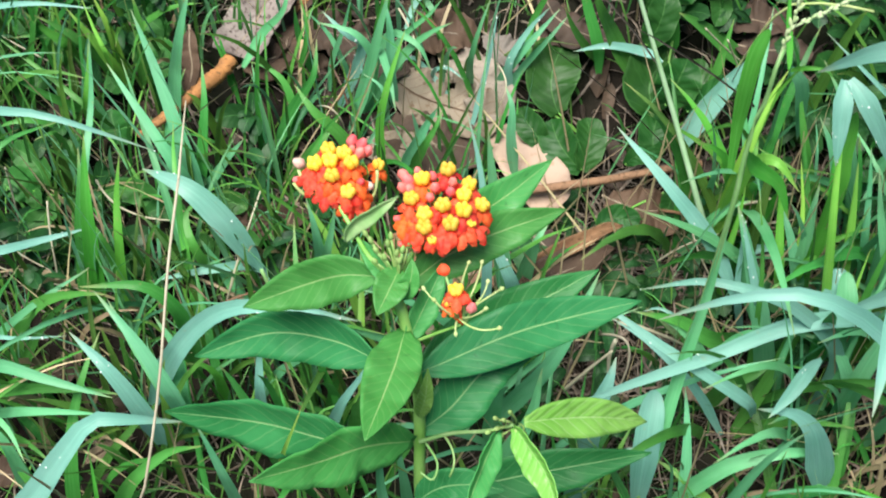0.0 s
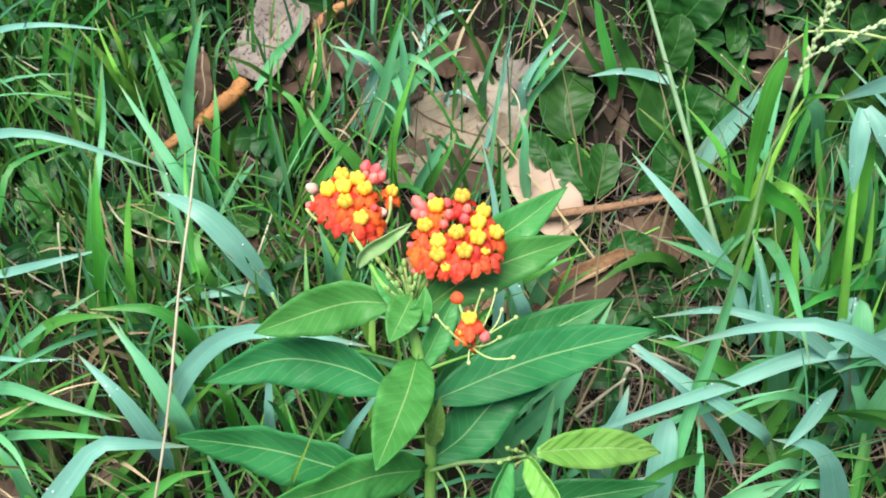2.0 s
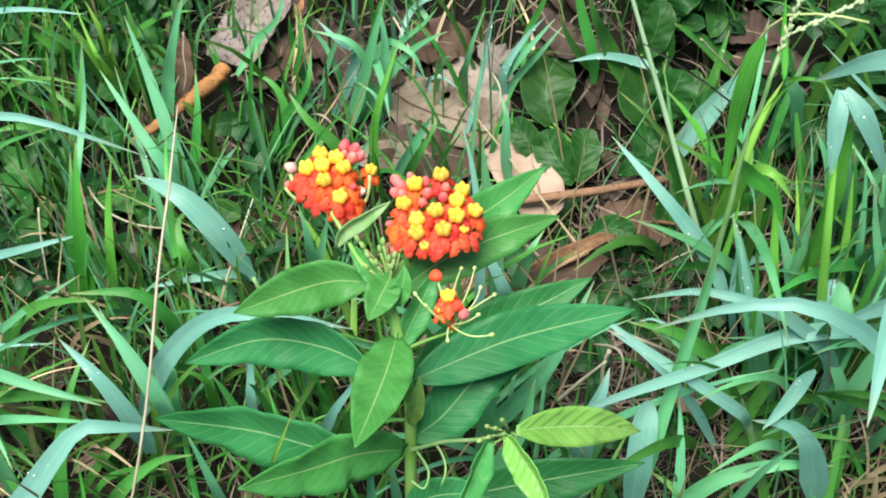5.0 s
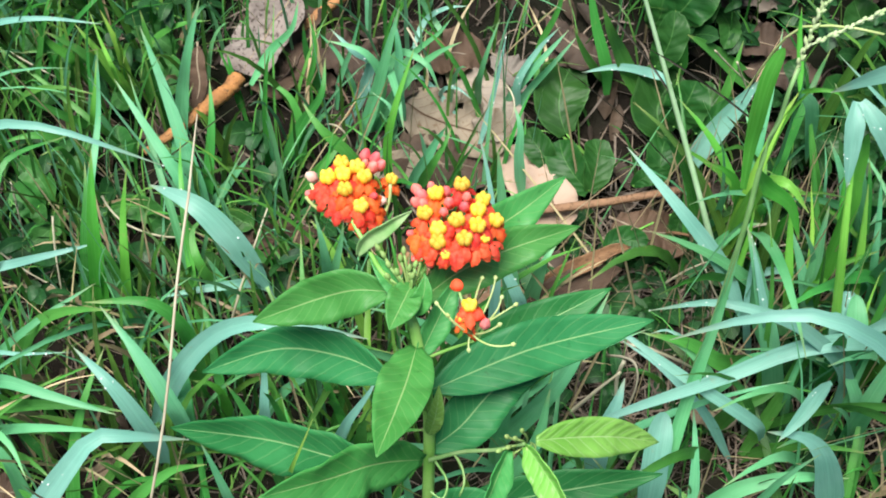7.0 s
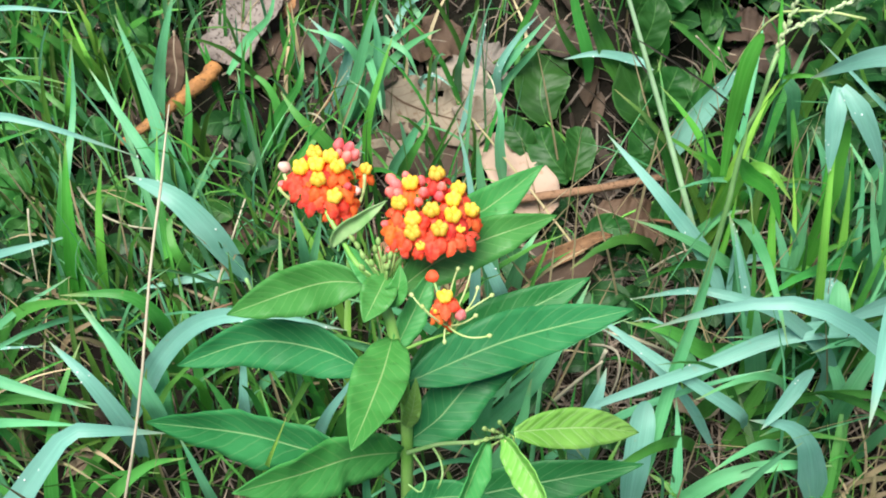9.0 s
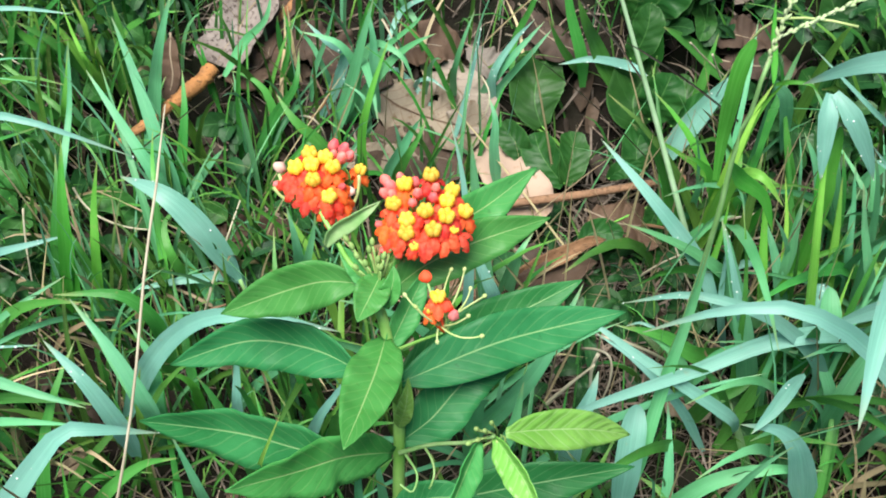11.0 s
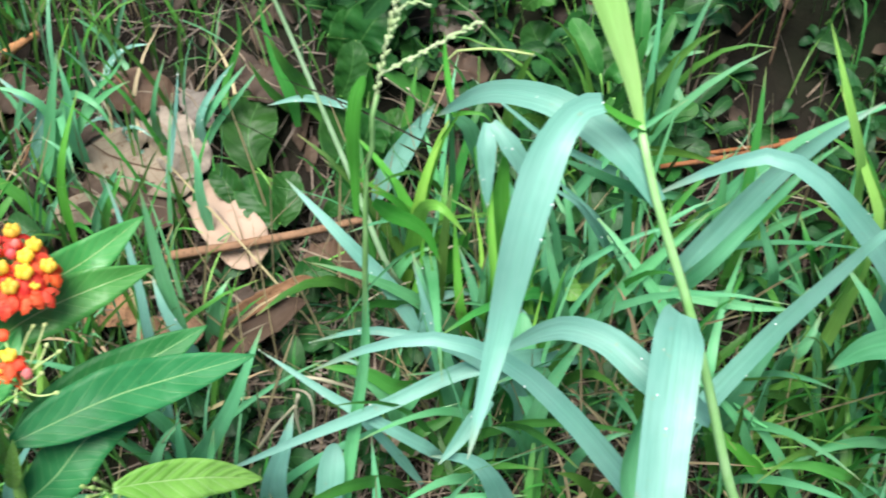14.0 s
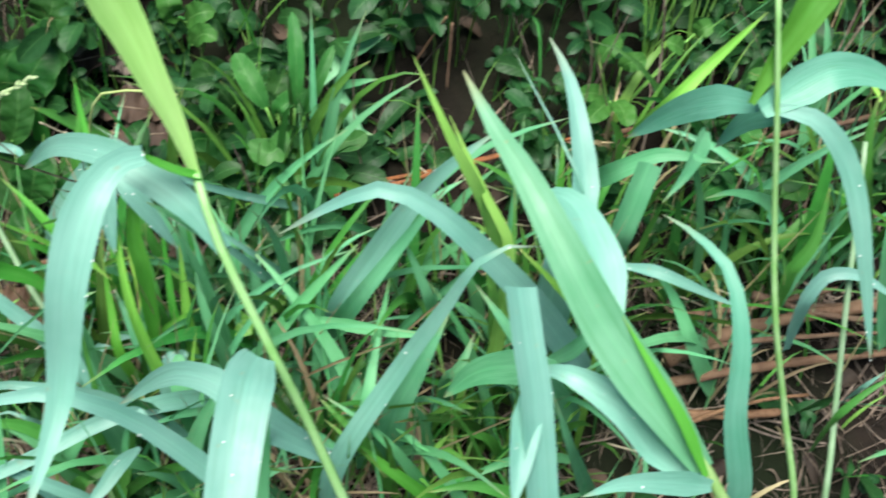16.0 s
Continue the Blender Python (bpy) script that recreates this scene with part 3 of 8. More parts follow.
leaf(milkweed, [(-0.0245, 0.2828, 0.3005), (-0.0385, 0.2848, 0.2986), (-0.0527, 0.2866, 0.2908), (-0.0819, 0.2843, 0.2774)], 0.0209, MILKWEED_YOUNG, roll=-14, fold=0.3)
leaf(milkweed, [(-0.0263, 0.2685, 0.2589), (-0.0463, 0.2804, 0.2559), (-0.0743, 0.2884, 0.2501), (-0.1096, 0.2861, 0.2358)], 0.0239, MILKWEED, roll=-16, fold=0.35)
leaf(milkweed, [(-0.0241, 0.2471, 0.2186), (-0.0491, 0.2532, 0.2168), (-0.0801, 0.2642, 0.2130), (-0.1293, 0.2790, 0.1993)], 0.0291, MILKWEED, fold=0.25, roll=-26)
leaf(milkweed, [(-0.0129, 0.2464, 0.2304), (-0.0317, 0.2351, 0.2471), (-0.0485, 0.2235, 0.2578), (-0.0734, 0.2090, 0.2717)], 0.0250, MILKWEED_YOUNG, fold=0.25, roll=-20)
leaf(milkweed, [(-0.0149, 0.2682, 0.2838), (-0.0179, 0.2504, 0.2894), (-0.0219, 0.2336, 0.2940), (-0.0279, 0.2117, 0.2988)], 0.0212, MILKWEED_YOUNG, fold=0.3, roll=6)
leaf(milkweed, [(-0.0164, 0.2829, 0.3053), (-0.0194, 0.2740, 0.3067), (-0.0245, 0.2610, 0.3062)], 0.0135, MILKWEED_YOUNG, fold=0.35, label='small bright green top leaf')
leaf(milkweed, [(-0.0085, 0.2937, 0.2978), (0.0086, 0.3087, 0.3001), (0.0257, 0.3216, 0.3003), (0.0468, 0.3396, 0.3034)], 0.0186, MILKWEED_YOUNG, roll=10, fold=0.25)
leaf(milkweed, [(-0.0136, 0.2835, 0.2932), (0.0015, 0.2946, 0.2966), (0.0206, 0.3045, 0.2980), (0.0516, 0.3174, 0.2980)], 0.0202, MILKWEED_YOUNG, roll=12, fold=0.25)
leaf(milkweed, [(-0.0095, 0.2650, 0.2560), (0.0284, 0.2824, 0.2572), (0.0525, 0.2934, 0.2520), (0.0870, 0.3042, 0.2490)], 0.0240, MILKWEED, fold=0.25, roll=-8)
leaf(milkweed, [(-0.0105, 0.2690, 0.2510), (0.0191, 0.2900, 0.2510), (0.0430, 0.3015, 0.2549), (0.0679, 0.3128, 0.2608)], 0.0240, MILKWEED, fold=0.25, roll=-4)
leaf(milkweed, [(-0.0105, 0.2540, 0.2250), (0.0027, 0.2605, 0.2329), (0.0185, 0.2744, 0.2417), (0.0408, 0.2851, 0.2394)], 0.0240, MILKWEED, fold=0.25, roll=8)
leaf(milkweed, [(-0.0085, 0.2400, 0.1850), (0.0239, 0.2535, 0.1756), (0.0558, 0.2570, 0.1818), (0.0952, 0.2633, 0.1839)], 0.0232, MILKWEED, fold=0.25, roll=6)
leaf(milkweed, [(-0.0126, 0.2362, 0.1917), (0.0027, 0.2376, 0.2054), (0.0267, 0.2317, 0.2122)], 0.0172, MILKWEED, fold=0.25)
leaf(milkweed, [(-0.0140, 0.2660, 0.2788), (-0.0067, 0.2763, 0.2884), (0.0015, 0.2926, 0.2977)], 0.0117, MILKWEED_YOUNG, fold=0.4, roll=25)
leaf(milkweed, [(-0.0107, 0.2528, 0.2412), (-0.0074, 0.2542, 0.2551), (-0.0062, 0.2616, 0.2648)], 0.0070, SHOOT, fold=0.5, label='folded axil leaf')
leaf(milkweed, [(-0.0105, 0.2581, 0.2500), (-0.0123, 0.2604, 0.2590), (-0.0110, 0.2649, 0.2758)], 0.0056, SHOOT, fold=0.5, label='folded axil leaf')
leaf(milkweed, [(-0.0186, 0.2776, 0.2965), (-0.0124, 0.2759, 0.3055), (-0.0113, 0.2841, 0.3112)], 0.0088, MILKWEED_YOUNG, fold=0.4)
leaf(milkweed, [(-0.0205, 0.2788, 0.3005), (-0.0264, 0.2860, 0.3074), (-0.0333, 0.2942, 0.3113)], 0.0075, MILKWEED_YOUNG, fold=0.4)
stalk(milkweed, [(-0.0109, 0.2483, 0.2263), (0.0031, 0.2513, 0.2280), (0.0172, 0.2475, 0.2369), (0.0285, 0.2429, 0.2508)], 0.0010, 0.0008, DOWNY, name='side_shoot', label='pale green side shoot')
leaf(milkweed, [(0.0325, 0.2408, 0.2573), (0.0485, 0.2461, 0.2501), (0.0678, 0.2517, 0.2400), (0.0877, 0.2584, 0.2232)], 0.0168, SHOOT, fold=0.2, roll=-4, wave=0.08, label='yellow-green young leaf')
leaf(milkweed, [(0.0285, 0.2419, 0.2509), (0.0344, 0.2290, 0.2532), (0.0404, 0.2169, 0.2535), (0.0443, 0.2009, 0.2519)], 0.0118, SHOOT, fold=0.85, roll=30, label='yellow-green young leaf')
leaf(milkweed, [(0.0224, 0.2428, 0.2459), (0.0173, 0.2279, 0.2475), (0.0113, 0.2119, 0.2491), (0.0082, 0.2009, 0.2465)], 0.0108, MILKWEED_YOUNG, fold=0.75, roll=-28, label='yellow-green young leaf')
stalk(milkweed, [(-0.0080, 0.2483, 0.2253), (-0.0029, 0.2364, 0.2296), (-0.0050, 0.2312, 0.2248), (-0.0100, 0.2333, 0.2278)], 0.0006, 0.0004, STALK, name='tendril')
stalk(milkweed, [(0.0001, 0.2503, 0.2270), (0.0041, 0.2384, 0.2304), (0.0020, 0.2322, 0.2256)], 0.0006, 0.0004, STALK, name='tendril')
green_bud(milkweed, (0.0231, 0.2430, 0.2485), (0.0268, 0.2460, 0.2453))
green_bud(milkweed, (0.0251, 0.2430, 0.2542), (0.0291, 0.2460, 0.2448))
green_bud(milkweed, (0.0271, 0.2430, 0.2602), (0.0295, 0.2460, 0.2458))
green_bud(milkweed, (0.0300, 0.2430, 0.2485), (0.0309, 0.2460, 0.2463))
green_bud(milkweed, (0.0197, 0.2430, 0.2461), (0.0234, 0.2460, 0.2439))
green_bud(milkweed, (0.0249, 0.2430, 0.2437), (0.0280, 0.2460, 0.2439))
green_bud(milkweed, (0.0324, 0.2430, 0.2461), (0.0314, 0.2460, 0.2458))
green_bud(milkweed, (0.0217, 0.2430, 0.2556), (0.0256, 0.2460, 0.2458))
umbel_a = (-0.0004, 0.3117, 0.3001)
for at, size in (((-0.0069, 0.3087, 0.3283), 1.00), ((0.0031, 0.3136, 0.3280), 1.00), ((0.0111, 0.3075, 0.3261), 0.95), ((-0.0110, 0.3006, 0.3267), 1.00), ((-0.0060, 0.2936, 0.3258), 1.00), ((0.0010, 0.2956, 0.3286), 1.00), ((0.0091, 0.3015, 0.3273), 1.00), ((0.0090, 0.2955, 0.3255), 1.05), ((0.0159, 0.3013, 0.3212), 1.00), ((-0.0061, 0.2895, 0.3229), 1.00), ((0.0039, 0.2904, 0.3237), 1.05), ((-0.0032, 0.2863, 0.3190), 0.60), ((0.0119, 0.2933, 0.3205), 0.60),):
    flower(milkweed, umbel_a, at, size)
for at, size in (((-0.0149, 0.3156, 0.3242), 1.10), ((-0.0130, 0.3135, 0.3233), 1.20), ((-0.0150, 0.3105, 0.3224), 1.10), ((-0.0119, 0.3066, 0.3265), 1.00), ((-0.0029, 0.3116, 0.3282), 0.90), ((-0.0019, 0.3047, 0.3294), 1.00), ((-0.0039, 0.2997, 0.3296), 0.90), ((0.0041, 0.3026, 0.3293), 1.00), ((0.0051, 0.3076, 0.3292), 0.90), ((-0.0089, 0.3166, 0.3251), 0.80), ((-0.0171, 0.2974, 0.3189), 0.80), ((-0.0153, 0.2901, 0.3121), 0.80), ((-0.0162, 0.2943, 0.3170), 0.70), ((-0.0093, 0.2862, 0.3141), 0.90),):
    bud(milkweed, umbel_a, at, size, PINK)
for at, size in (((-0.0101, 0.2904, 0.3210), 1.00), ((-0.0011, 0.2874, 0.3219), 1.00), ((0.0019, 0.2874, 0.3219), 0.90), ((0.0089, 0.2903, 0.3207), 1.00), ((0.0139, 0.2933, 0.3195), 1.00), ((-0.0131, 0.2945, 0.3229), 1.00), ((-0.0091, 0.2915, 0.3229), 0.90),):
    flower(milkweed, umbel_a, at, size, False)
umbel_b = (-0.0432, 0.3262, 0.3084)
for at, size in (((-0.0488, 0.3159, 0.3298), 1.00), ((-0.0438, 0.3219, 0.3315), 0.95), ((-0.0428, 0.3159, 0.3317), 1.00), ((-0.0378, 0.3199, 0.3315), 1.00), ((-0.0348, 0.3159, 0.3306), 1.00), ((-0.0419, 0.3099, 0.3299), 1.00), ((-0.0360, 0.3057, 0.3249), 1.00), ((-0.0249, 0.3215, 0.3222), 0.80),):
    flower(milkweed, umbel_b, at, size)
for at, size in (((-0.0570, 0.3156, 0.3210), 1.00), ((-0.0348, 0.3298, 0.3291), 1.10), ((-0.0308, 0.3288, 0.3281), 1.10), ((-0.0318, 0.3247, 0.3272), 1.20), ((-0.0288, 0.3267, 0.3261), 1.10), ((-0.0309, 0.3107, 0.3257), 0.80), ((-0.0348, 0.3248, 0.3293), 0.80),):
    bud(milkweed, umbel_b, at, size, PINK)
for at, size in (((-0.0569, 0.3227, 0.3237), 1.10), ((-0.0280, 0.3125, 0.3206), 1.00),):
    bud(milkweed, umbel_b, at, size, BLUSH)
for at, size in (((-0.0479, 0.3098, 0.3280), 1.00), ((-0.0450, 0.3057, 0.3251), 0.90), ((-0.0389, 0.3067, 0.3269), 1.00), ((-0.0329, 0.3107, 0.3267), 1.00), ((-0.0519, 0.3138, 0.3279), 0.90), ((-0.0341, 0.3045, 0.3199), 1.00), ((-0.0310, 0.3085, 0.3208), 0.90), ((-0.0370, 0.3045, 0.3210), 0.80),):
    flower(milkweed, umbel_b, at, size, False)
umbel_c = (0.0084, 0.2578, 0.3037)
flower(milkweed, umbel_c, (0.0057, 0.2623, 0.3196), 0.9)
flower(milkweed, umbel_c, (0.0026, 0.2601, 0.3147), 0.6)
bud(milkweed, umbel_c, (0.0116, 0.2581, 0.3157), 1.0, PINK)
bud(milkweed, umbel_c, (0.0087, 0.2602, 0.3186), 0.8, RED)
bud(milkweed, umbel_c, (0.0008, 0.2752, 0.3173), 0.85, RED)
spent_stalk(milkweed, [(0.0065, 0.2598, 0.3057), (0.0135, 0.2519, 0.3098), (0.0215, 0.2510, 0.3117)], 0.00045)
spent_stalk(milkweed, [(0.0065, 0.2598, 0.3057), (0.0146, 0.2621, 0.3145), (0.0177, 0.2682, 0.3172)], 0.00045)
spent_stalk(milkweed, [(0.0065, 0.2598, 0.3057), (0.0126, 0.2681, 0.3133), (0.0157, 0.2781, 0.3159)], 0.00045)
spent_stalk(milkweed, [(0.0065, 0.2598, 0.3057), (0.0076, 0.2690, 0.3124), (0.0107, 0.2801, 0.3130)], 0.00045)
spent_stalk(milkweed, [(0.0065, 0.2598, 0.3057), (0.0006, 0.2591, 0.3128), (-0.0063, 0.2643, 0.3188)], 0.00045)
spent_stalk(milkweed, [(0.0065, 0.2598, 0.3057), (0.0026, 0.2561, 0.3149), (-0.0023, 0.2583, 0.3199)], 0.00045)
spent_stalk(milkweed, [(0.0065, 0.2598, 0.3057), (0.0055, 0.2568, 0.3058), (0.0054, 0.2538, 0.3039)], 0.00045)
spent_stalk(milkweed, [(0.0065, 0.2598, 0.3057), (0.0146, 0.2601, 0.3155), (0.0227, 0.2642, 0.3183)], 0.00045)
spent_stalk(milkweed, [(0.0065, 0.2598, 0.3057), (0.0115, 0.2570, 0.3107), (0.0166, 0.2571, 0.3156)], 0.00045)
stalk(milkweed, [(-0.0580, 0.3127, 0.3231), (-0.0521, 0.3095, 0.3181), (-0.0441, 0.3104, 0.3159)], 0.0007, 0.0007, SPENT, name='flower_stalk', sides=6, steps=8)
stalk(milkweed, [(-0.0559, 0.3168, 0.3259), (-0.0510, 0.3106, 0.3210), (-0.0431, 0.3104, 0.3159)], 0.0007, 0.0007, SPENT, name='flower_stalk', sides=6, steps=8)
stalk(milkweed, [(-0.0249, 0.3166, 0.3254), (-0.0261, 0.3124, 0.3175), (-0.0312, 0.3052, 0.3119)], 0.0007, 0.0007, SPENT, name='flower_stalk', sides=6, steps=8)
stalk(milkweed, [(-0.0480, 0.3067, 0.3231), (-0.0441, 0.3075, 0.3190), (-0.0421, 0.3104, 0.3159)], 0.0007, 0.0007, SPENT, name='flower_stalk', sides=6, steps=8)
green_bud(milkweed, (-0.0262, 0.2883, 0.3143), (-0.0185, 0.2798, 0.3005))
green_bud(milkweed, (-0.0243, 0.2852, 0.3124), (-0.0185, 0.2798, 0.3005))
green_bud(milkweed, (-0.0203, 0.2872, 0.3133), (-0.0185, 0.2798, 0.3005))
green_bud(milkweed, (-0.0173, 0.2841, 0.3113), (-0.0185, 0.2798, 0.3005))
green_bud(milkweed, (-0.0153, 0.2852, 0.3122), (-0.0185, 0.2798, 0.3005))
green_bud(milkweed, (-0.0213, 0.2831, 0.3104), (-0.0185, 0.2798, 0.3005))
green_bud(milkweed, (-0.0244, 0.2821, 0.3095), (-0.0185, 0.2798, 0.3005))
green_bud(milkweed, (-0.0164, 0.2821, 0.3094), (-0.0185, 0.2798, 0.3005))
green_bud(milkweed, (-0.0282, 0.2903, 0.3163), (-0.0185, 0.2798, 0.3005))
green_bud(milkweed, (-0.0133, 0.2872, 0.3131), (-0.0185, 0.2798, 0.3005))
green_bud(milkweed, (-0.0192, 0.2893, 0.3152), (-0.0185, 0.2798, 0.3005))

# ---- grass round the milkweed ----
tuft_a = thing("grass_tuft", (-0.3132, 0.5109, 0.0706), "pale arching grass blades rising from the litter", "grass", "grass tufts")
blade(tuft_a, [(-0.2860, 0.4390, 0.0463), (-0.2835, 0.4437, 0.1986), (-0.2328, 0.4240, 0.2454), (-0.2017, 0.4171, 0.2521), (-0.1778, 0.4147, 0.2438), (-0.1471, 0.4150, 0.2252)], 0.0089, PALE, roll=8)
blade(tuft_a, [(-0.3048, 0.4413, 0.0524), (-0.2704, 0.4647, 0.1387), (-0.2631, 0.4832, 0.1529), (-0.2330, 0.5088, 0.1466)], 0.0067, GREEN)
blade(tuft_a, [(-0.2871, 0.4338, 0.1079), (-0.2609, 0.4339, 0.1165), (-0.2337, 0.4322, 0.1281), (-0.2066, 0.4382, 0.1314)], 0.0059, PALE)
blade(tuft_a, [(-0.2840, 0.3883, 0.0643), (-0.2574, 0.3825, 0.1041), (-0.2310, 0.3920, 0.1233), (-0.2017, 0.4072, 0.1343)], 0.0058, MID)
tuft_b = thing("grass_tuft", (-0.1041, 0.4260, 0.0409), "broad sea-green grass blades leaning outward", "grass", "grass tufts")
stalk(tuft_b, [(-0.0961, 0.4150, 0.0439), (-0.1112, 0.4297, 0.0990)], 0.0017, 0.0012, GREEN_STALK)
blade(tuft_b, [(-0.1112, 0.4297, 0.0990), (-0.1275, 0.4341, 0.1402), (-0.1461, 0.4438, 0.1592), (-0.1741, 0.4589, 0.1592)], 0.0150, PALE, fold=0.12, shape='lance')
blade(tuft_b, [(-0.1017, 0.4288, 0.0739), (-0.1154, 0.4422, 0.0837), (-0.1413, 0.4356, 0.0914), (-0.1794, 0.4296, 0.0882)], 0.0069, PALE)
blade(tuft_b, [(-0.1140, 0.4262, 0.0470), (-0.1308, 0.4347, 0.0662), (-0.1433, 0.4465, 0.0870), (-0.1532, 0.4578, 0.0948)], 0.0077, MID)
tuft_c = thing("grass_tuft", (-0.1574, 0.4950, 0.0652), "tall slender green grass in shade", "grass", "grass tufts")
blade(tuft_c, [(-0.1553, 0.4952, 0.0713), (-0.1654, 0.5128, 0.1243), (-0.1777, 0.5399, 0.1566), (-0.1901, 0.5629, 0.1851)], 0.0104, MID)
blade(tuft_c, [(-0.1602, 0.5022, 0.0733), (-0.1636, 0.4896, 0.1190), (-0.1840, 0.5106, 0.1477), (-0.2056, 0.5374, 0.1662)], 0.0089, MID)
blade(tuft_c, [(-0.1801, 0.5104, 0.0764), (-0.1710, 0.5472, 0.1363), (-0.1614, 0.5484, 0.1741), (-0.1497, 0.5605, 0.2085)], 0.0103, MID, roll=10)
blade(tuft_c, [(-0.1602, 0.5022, 0.0733), (-0.1535, 0.5184, 0.1149), (-0.1501, 0.5312, 0.1374), (-0.1517, 0.5517, 0.1518)], 0.0078, GREEN)
blade(tuft_c, [(-0.1612, 0.5022, 0.0733), (-0.1449, 0.5098, 0.0970), (-0.1275, 0.5193, 0.1154)], 0.0072, MID)
blade(tuft_c, [(-0.1710, 0.5296, 0.0824), (-0.1754, 0.5464, 0.1113), (-0.1680, 0.5700, 0.1285)], 0.0051, GREEN)
tuft_d = thing("grass_tuft", (-0.2180, 0.4336, 0.0441), "bright green upright grass blades", "grass", "grass tufts")
blade(tuft_d, [(-0.2190, 0.4267, 0.0472), (-0.2046, 0.4273, 0.1367), (-0.2010, 0.4363, 0.1674), (-0.1985, 0.4552, 0.1938)], 0.0114, GRASS, roll=20)
blade(tuft_d, [(-0.2030, 0.4266, 0.0471), (-0.1877, 0.4252, 0.1345), (-0.1862, 0.4399, 0.1570), (-0.1817, 0.4536, 0.1795)], 0.0096, GRASS, roll=-20)
blade(tuft_d, [(-0.2280, 0.4268, 0.0472), (-0.2167, 0.4450, 0.1244), (-0.2133, 0.4608, 0.1478), (-0.2140, 0.4761, 0.1593)], 0.0086, GREEN)
blade(tuft_d, [(-0.1999, 0.4337, 0.0502), (-0.2009, 0.4347, 0.1164), (-0.2205, 0.4563, 0.1321)], 0.0074, GREEN)
blade(tuft_d, [(-0.1408, 0.4476, 0.0551), (-0.1510, 0.4401, 0.1074), (-0.1558, 0.4566, 0.1189), (-0.1456, 0.4647, 0.1255)], 0.0081, GREEN)
blade(tuft_d, [(-0.2377, 0.4551, 0.0573), (-0.2194, 0.4852, 0.1291), (-0.2149, 0.5180, 0.1530), (-0.2101, 0.5372, 0.1913)], 0.0062, MID)
blade(tuft_d, [(-0.2406, 0.5613, 0.0937), (-0.2299, 0.5635, 0.1367), (-0.2214, 0.5674, 0.1645)], 0.0058, MID)
tuft_e = thing("grass_tuft", (-0.2564, 0.2933, -0.0033), "kinked pale grass leaf folded over", "grass", "grass tufts")
blade(tuft_e, [(-0.2326, 0.2780, -0.0094), (-0.2313, 0.2805, 0.0789), (-0.2138, 0.2853, 0.1075), (-0.1922, 0.2942, 0.1379), (-0.1790, 0.3016, 0.1494), (-0.1631, 0.3044, 0.1450), (-0.1383, 0.3126, 0.1263)], 0.0171, PALE, shape='grass', fold=0.25)
blade(tuft_e, [(-0.1643, 0.3308, 0.0651), (-0.1636, 0.3252, 0.1103), (-0.1770, 0.3343, 0.1423), (-0.1997, 0.3537, 0.1511)], 0.0131, PALE, fold=0.25)
blade(tuft_e, [(-0.1547, 0.3577, 0.0238), (-0.1432, 0.3229, 0.1331), (-0.1565, 0.3351, 0.1669), (-0.1791, 0.3577, 0.1836)], 0.0150, MID, roll=-8)
blade(tuft_e, [(-0.1597, 0.3547, 0.0228), (-0.1565, 0.3412, 0.1097), (-0.1720, 0.3591, 0.1354), (-0.1837, 0.3766, 0.1480)], 0.0092, MID)
blade(tuft_e, [(-0.1554, 0.3911, 0.0359), (-0.1480, 0.3797, 0.1253), (-0.1626, 0.3816, 0.1515), (-0.1986, 0.3818, 0.1521)], 0.0123, GREEN)
blade(tuft_e, [(-0.2686, 0.3773, 0.0250), (-0.2674, 0.3795, 0.1024), (-0.2372, 0.3699, 0.1192), (-0.2112, 0.3708, 0.1197)], 0.0044, PALE)
blade(tuft_e, [(-0.2746, 0.3623, 0.0960), (-0.2422, 0.3472, 0.1280), (-0.2141, 0.3362, 0.1319), (-0.1783, 0.3278, 0.1255)], 0.0084, MID)
blade(tuft_e, [(-0.2740, 0.3596, 0.0751), (-0.2316, 0.3473, 0.1028), (-0.1965, 0.3414, 0.1104), (-0.1775, 0.3392, 0.1081)], 0.0075, GREEN)
blade(tuft_e, [(-0.2837, 0.3583, 0.0240), (-0.2411, 0.3285, 0.0766), (-0.2192, 0.3114, 0.0767)], 0.0070, GREEN)
blade(tuft_e, [(-0.2732, 0.3512, 0.0634), (-0.2318, 0.3370, 0.0951), (-0.1877, 0.3301, 0.1026)], 0.0063, MID)
blade(tuft_e, [(-0.2752, 0.3691, 0.0588), (-0.2377, 0.3650, 0.0913), (-0.1924, 0.3801, 0.1020)], 0.0023, GRASS)
tuft_f = thing("grass_tuft", (-0.1826, 0.3779, 0.0249), "pale blue-green blade arched behind broad leaves", "grass", "grass tufts")
blade(tuft_f, [(-0.1742, 0.3568, 0.0635), (-0.1501, 0.3487, 0.1274), (-0.1285, 0.3478, 0.1640), (-0.1072, 0.3445, 0.1858), (-0.0801, 0.3396, 0.1935), (-0.0423, 0.3390, 0.1809)], 0.0130, PALE, fold=0.3)
blade(tuft_f, [(-0.1597, 0.3577, 0.0238), (-0.1486, 0.3469, 0.1014), (-0.1492, 0.3596, 0.1230), (-0.1588, 0.3693, 0.1418)], 0.0124, MID)
blade(tuft_f, [(-0.1117, 0.3575, 0.0237), (-0.1079, 0.3561, 0.0834), (-0.1065, 0.3668, 0.1030), (-0.1062, 0.3723, 0.1188)], 0.0083, PALE)
blade(tuft_f, [(-0.1226, 0.3707, 0.0288), (-0.0999, 0.3679, 0.0788), (-0.0806, 0.3724, 0.0944), (-0.0625, 0.3774, 0.0979)], 0.0078, MID)
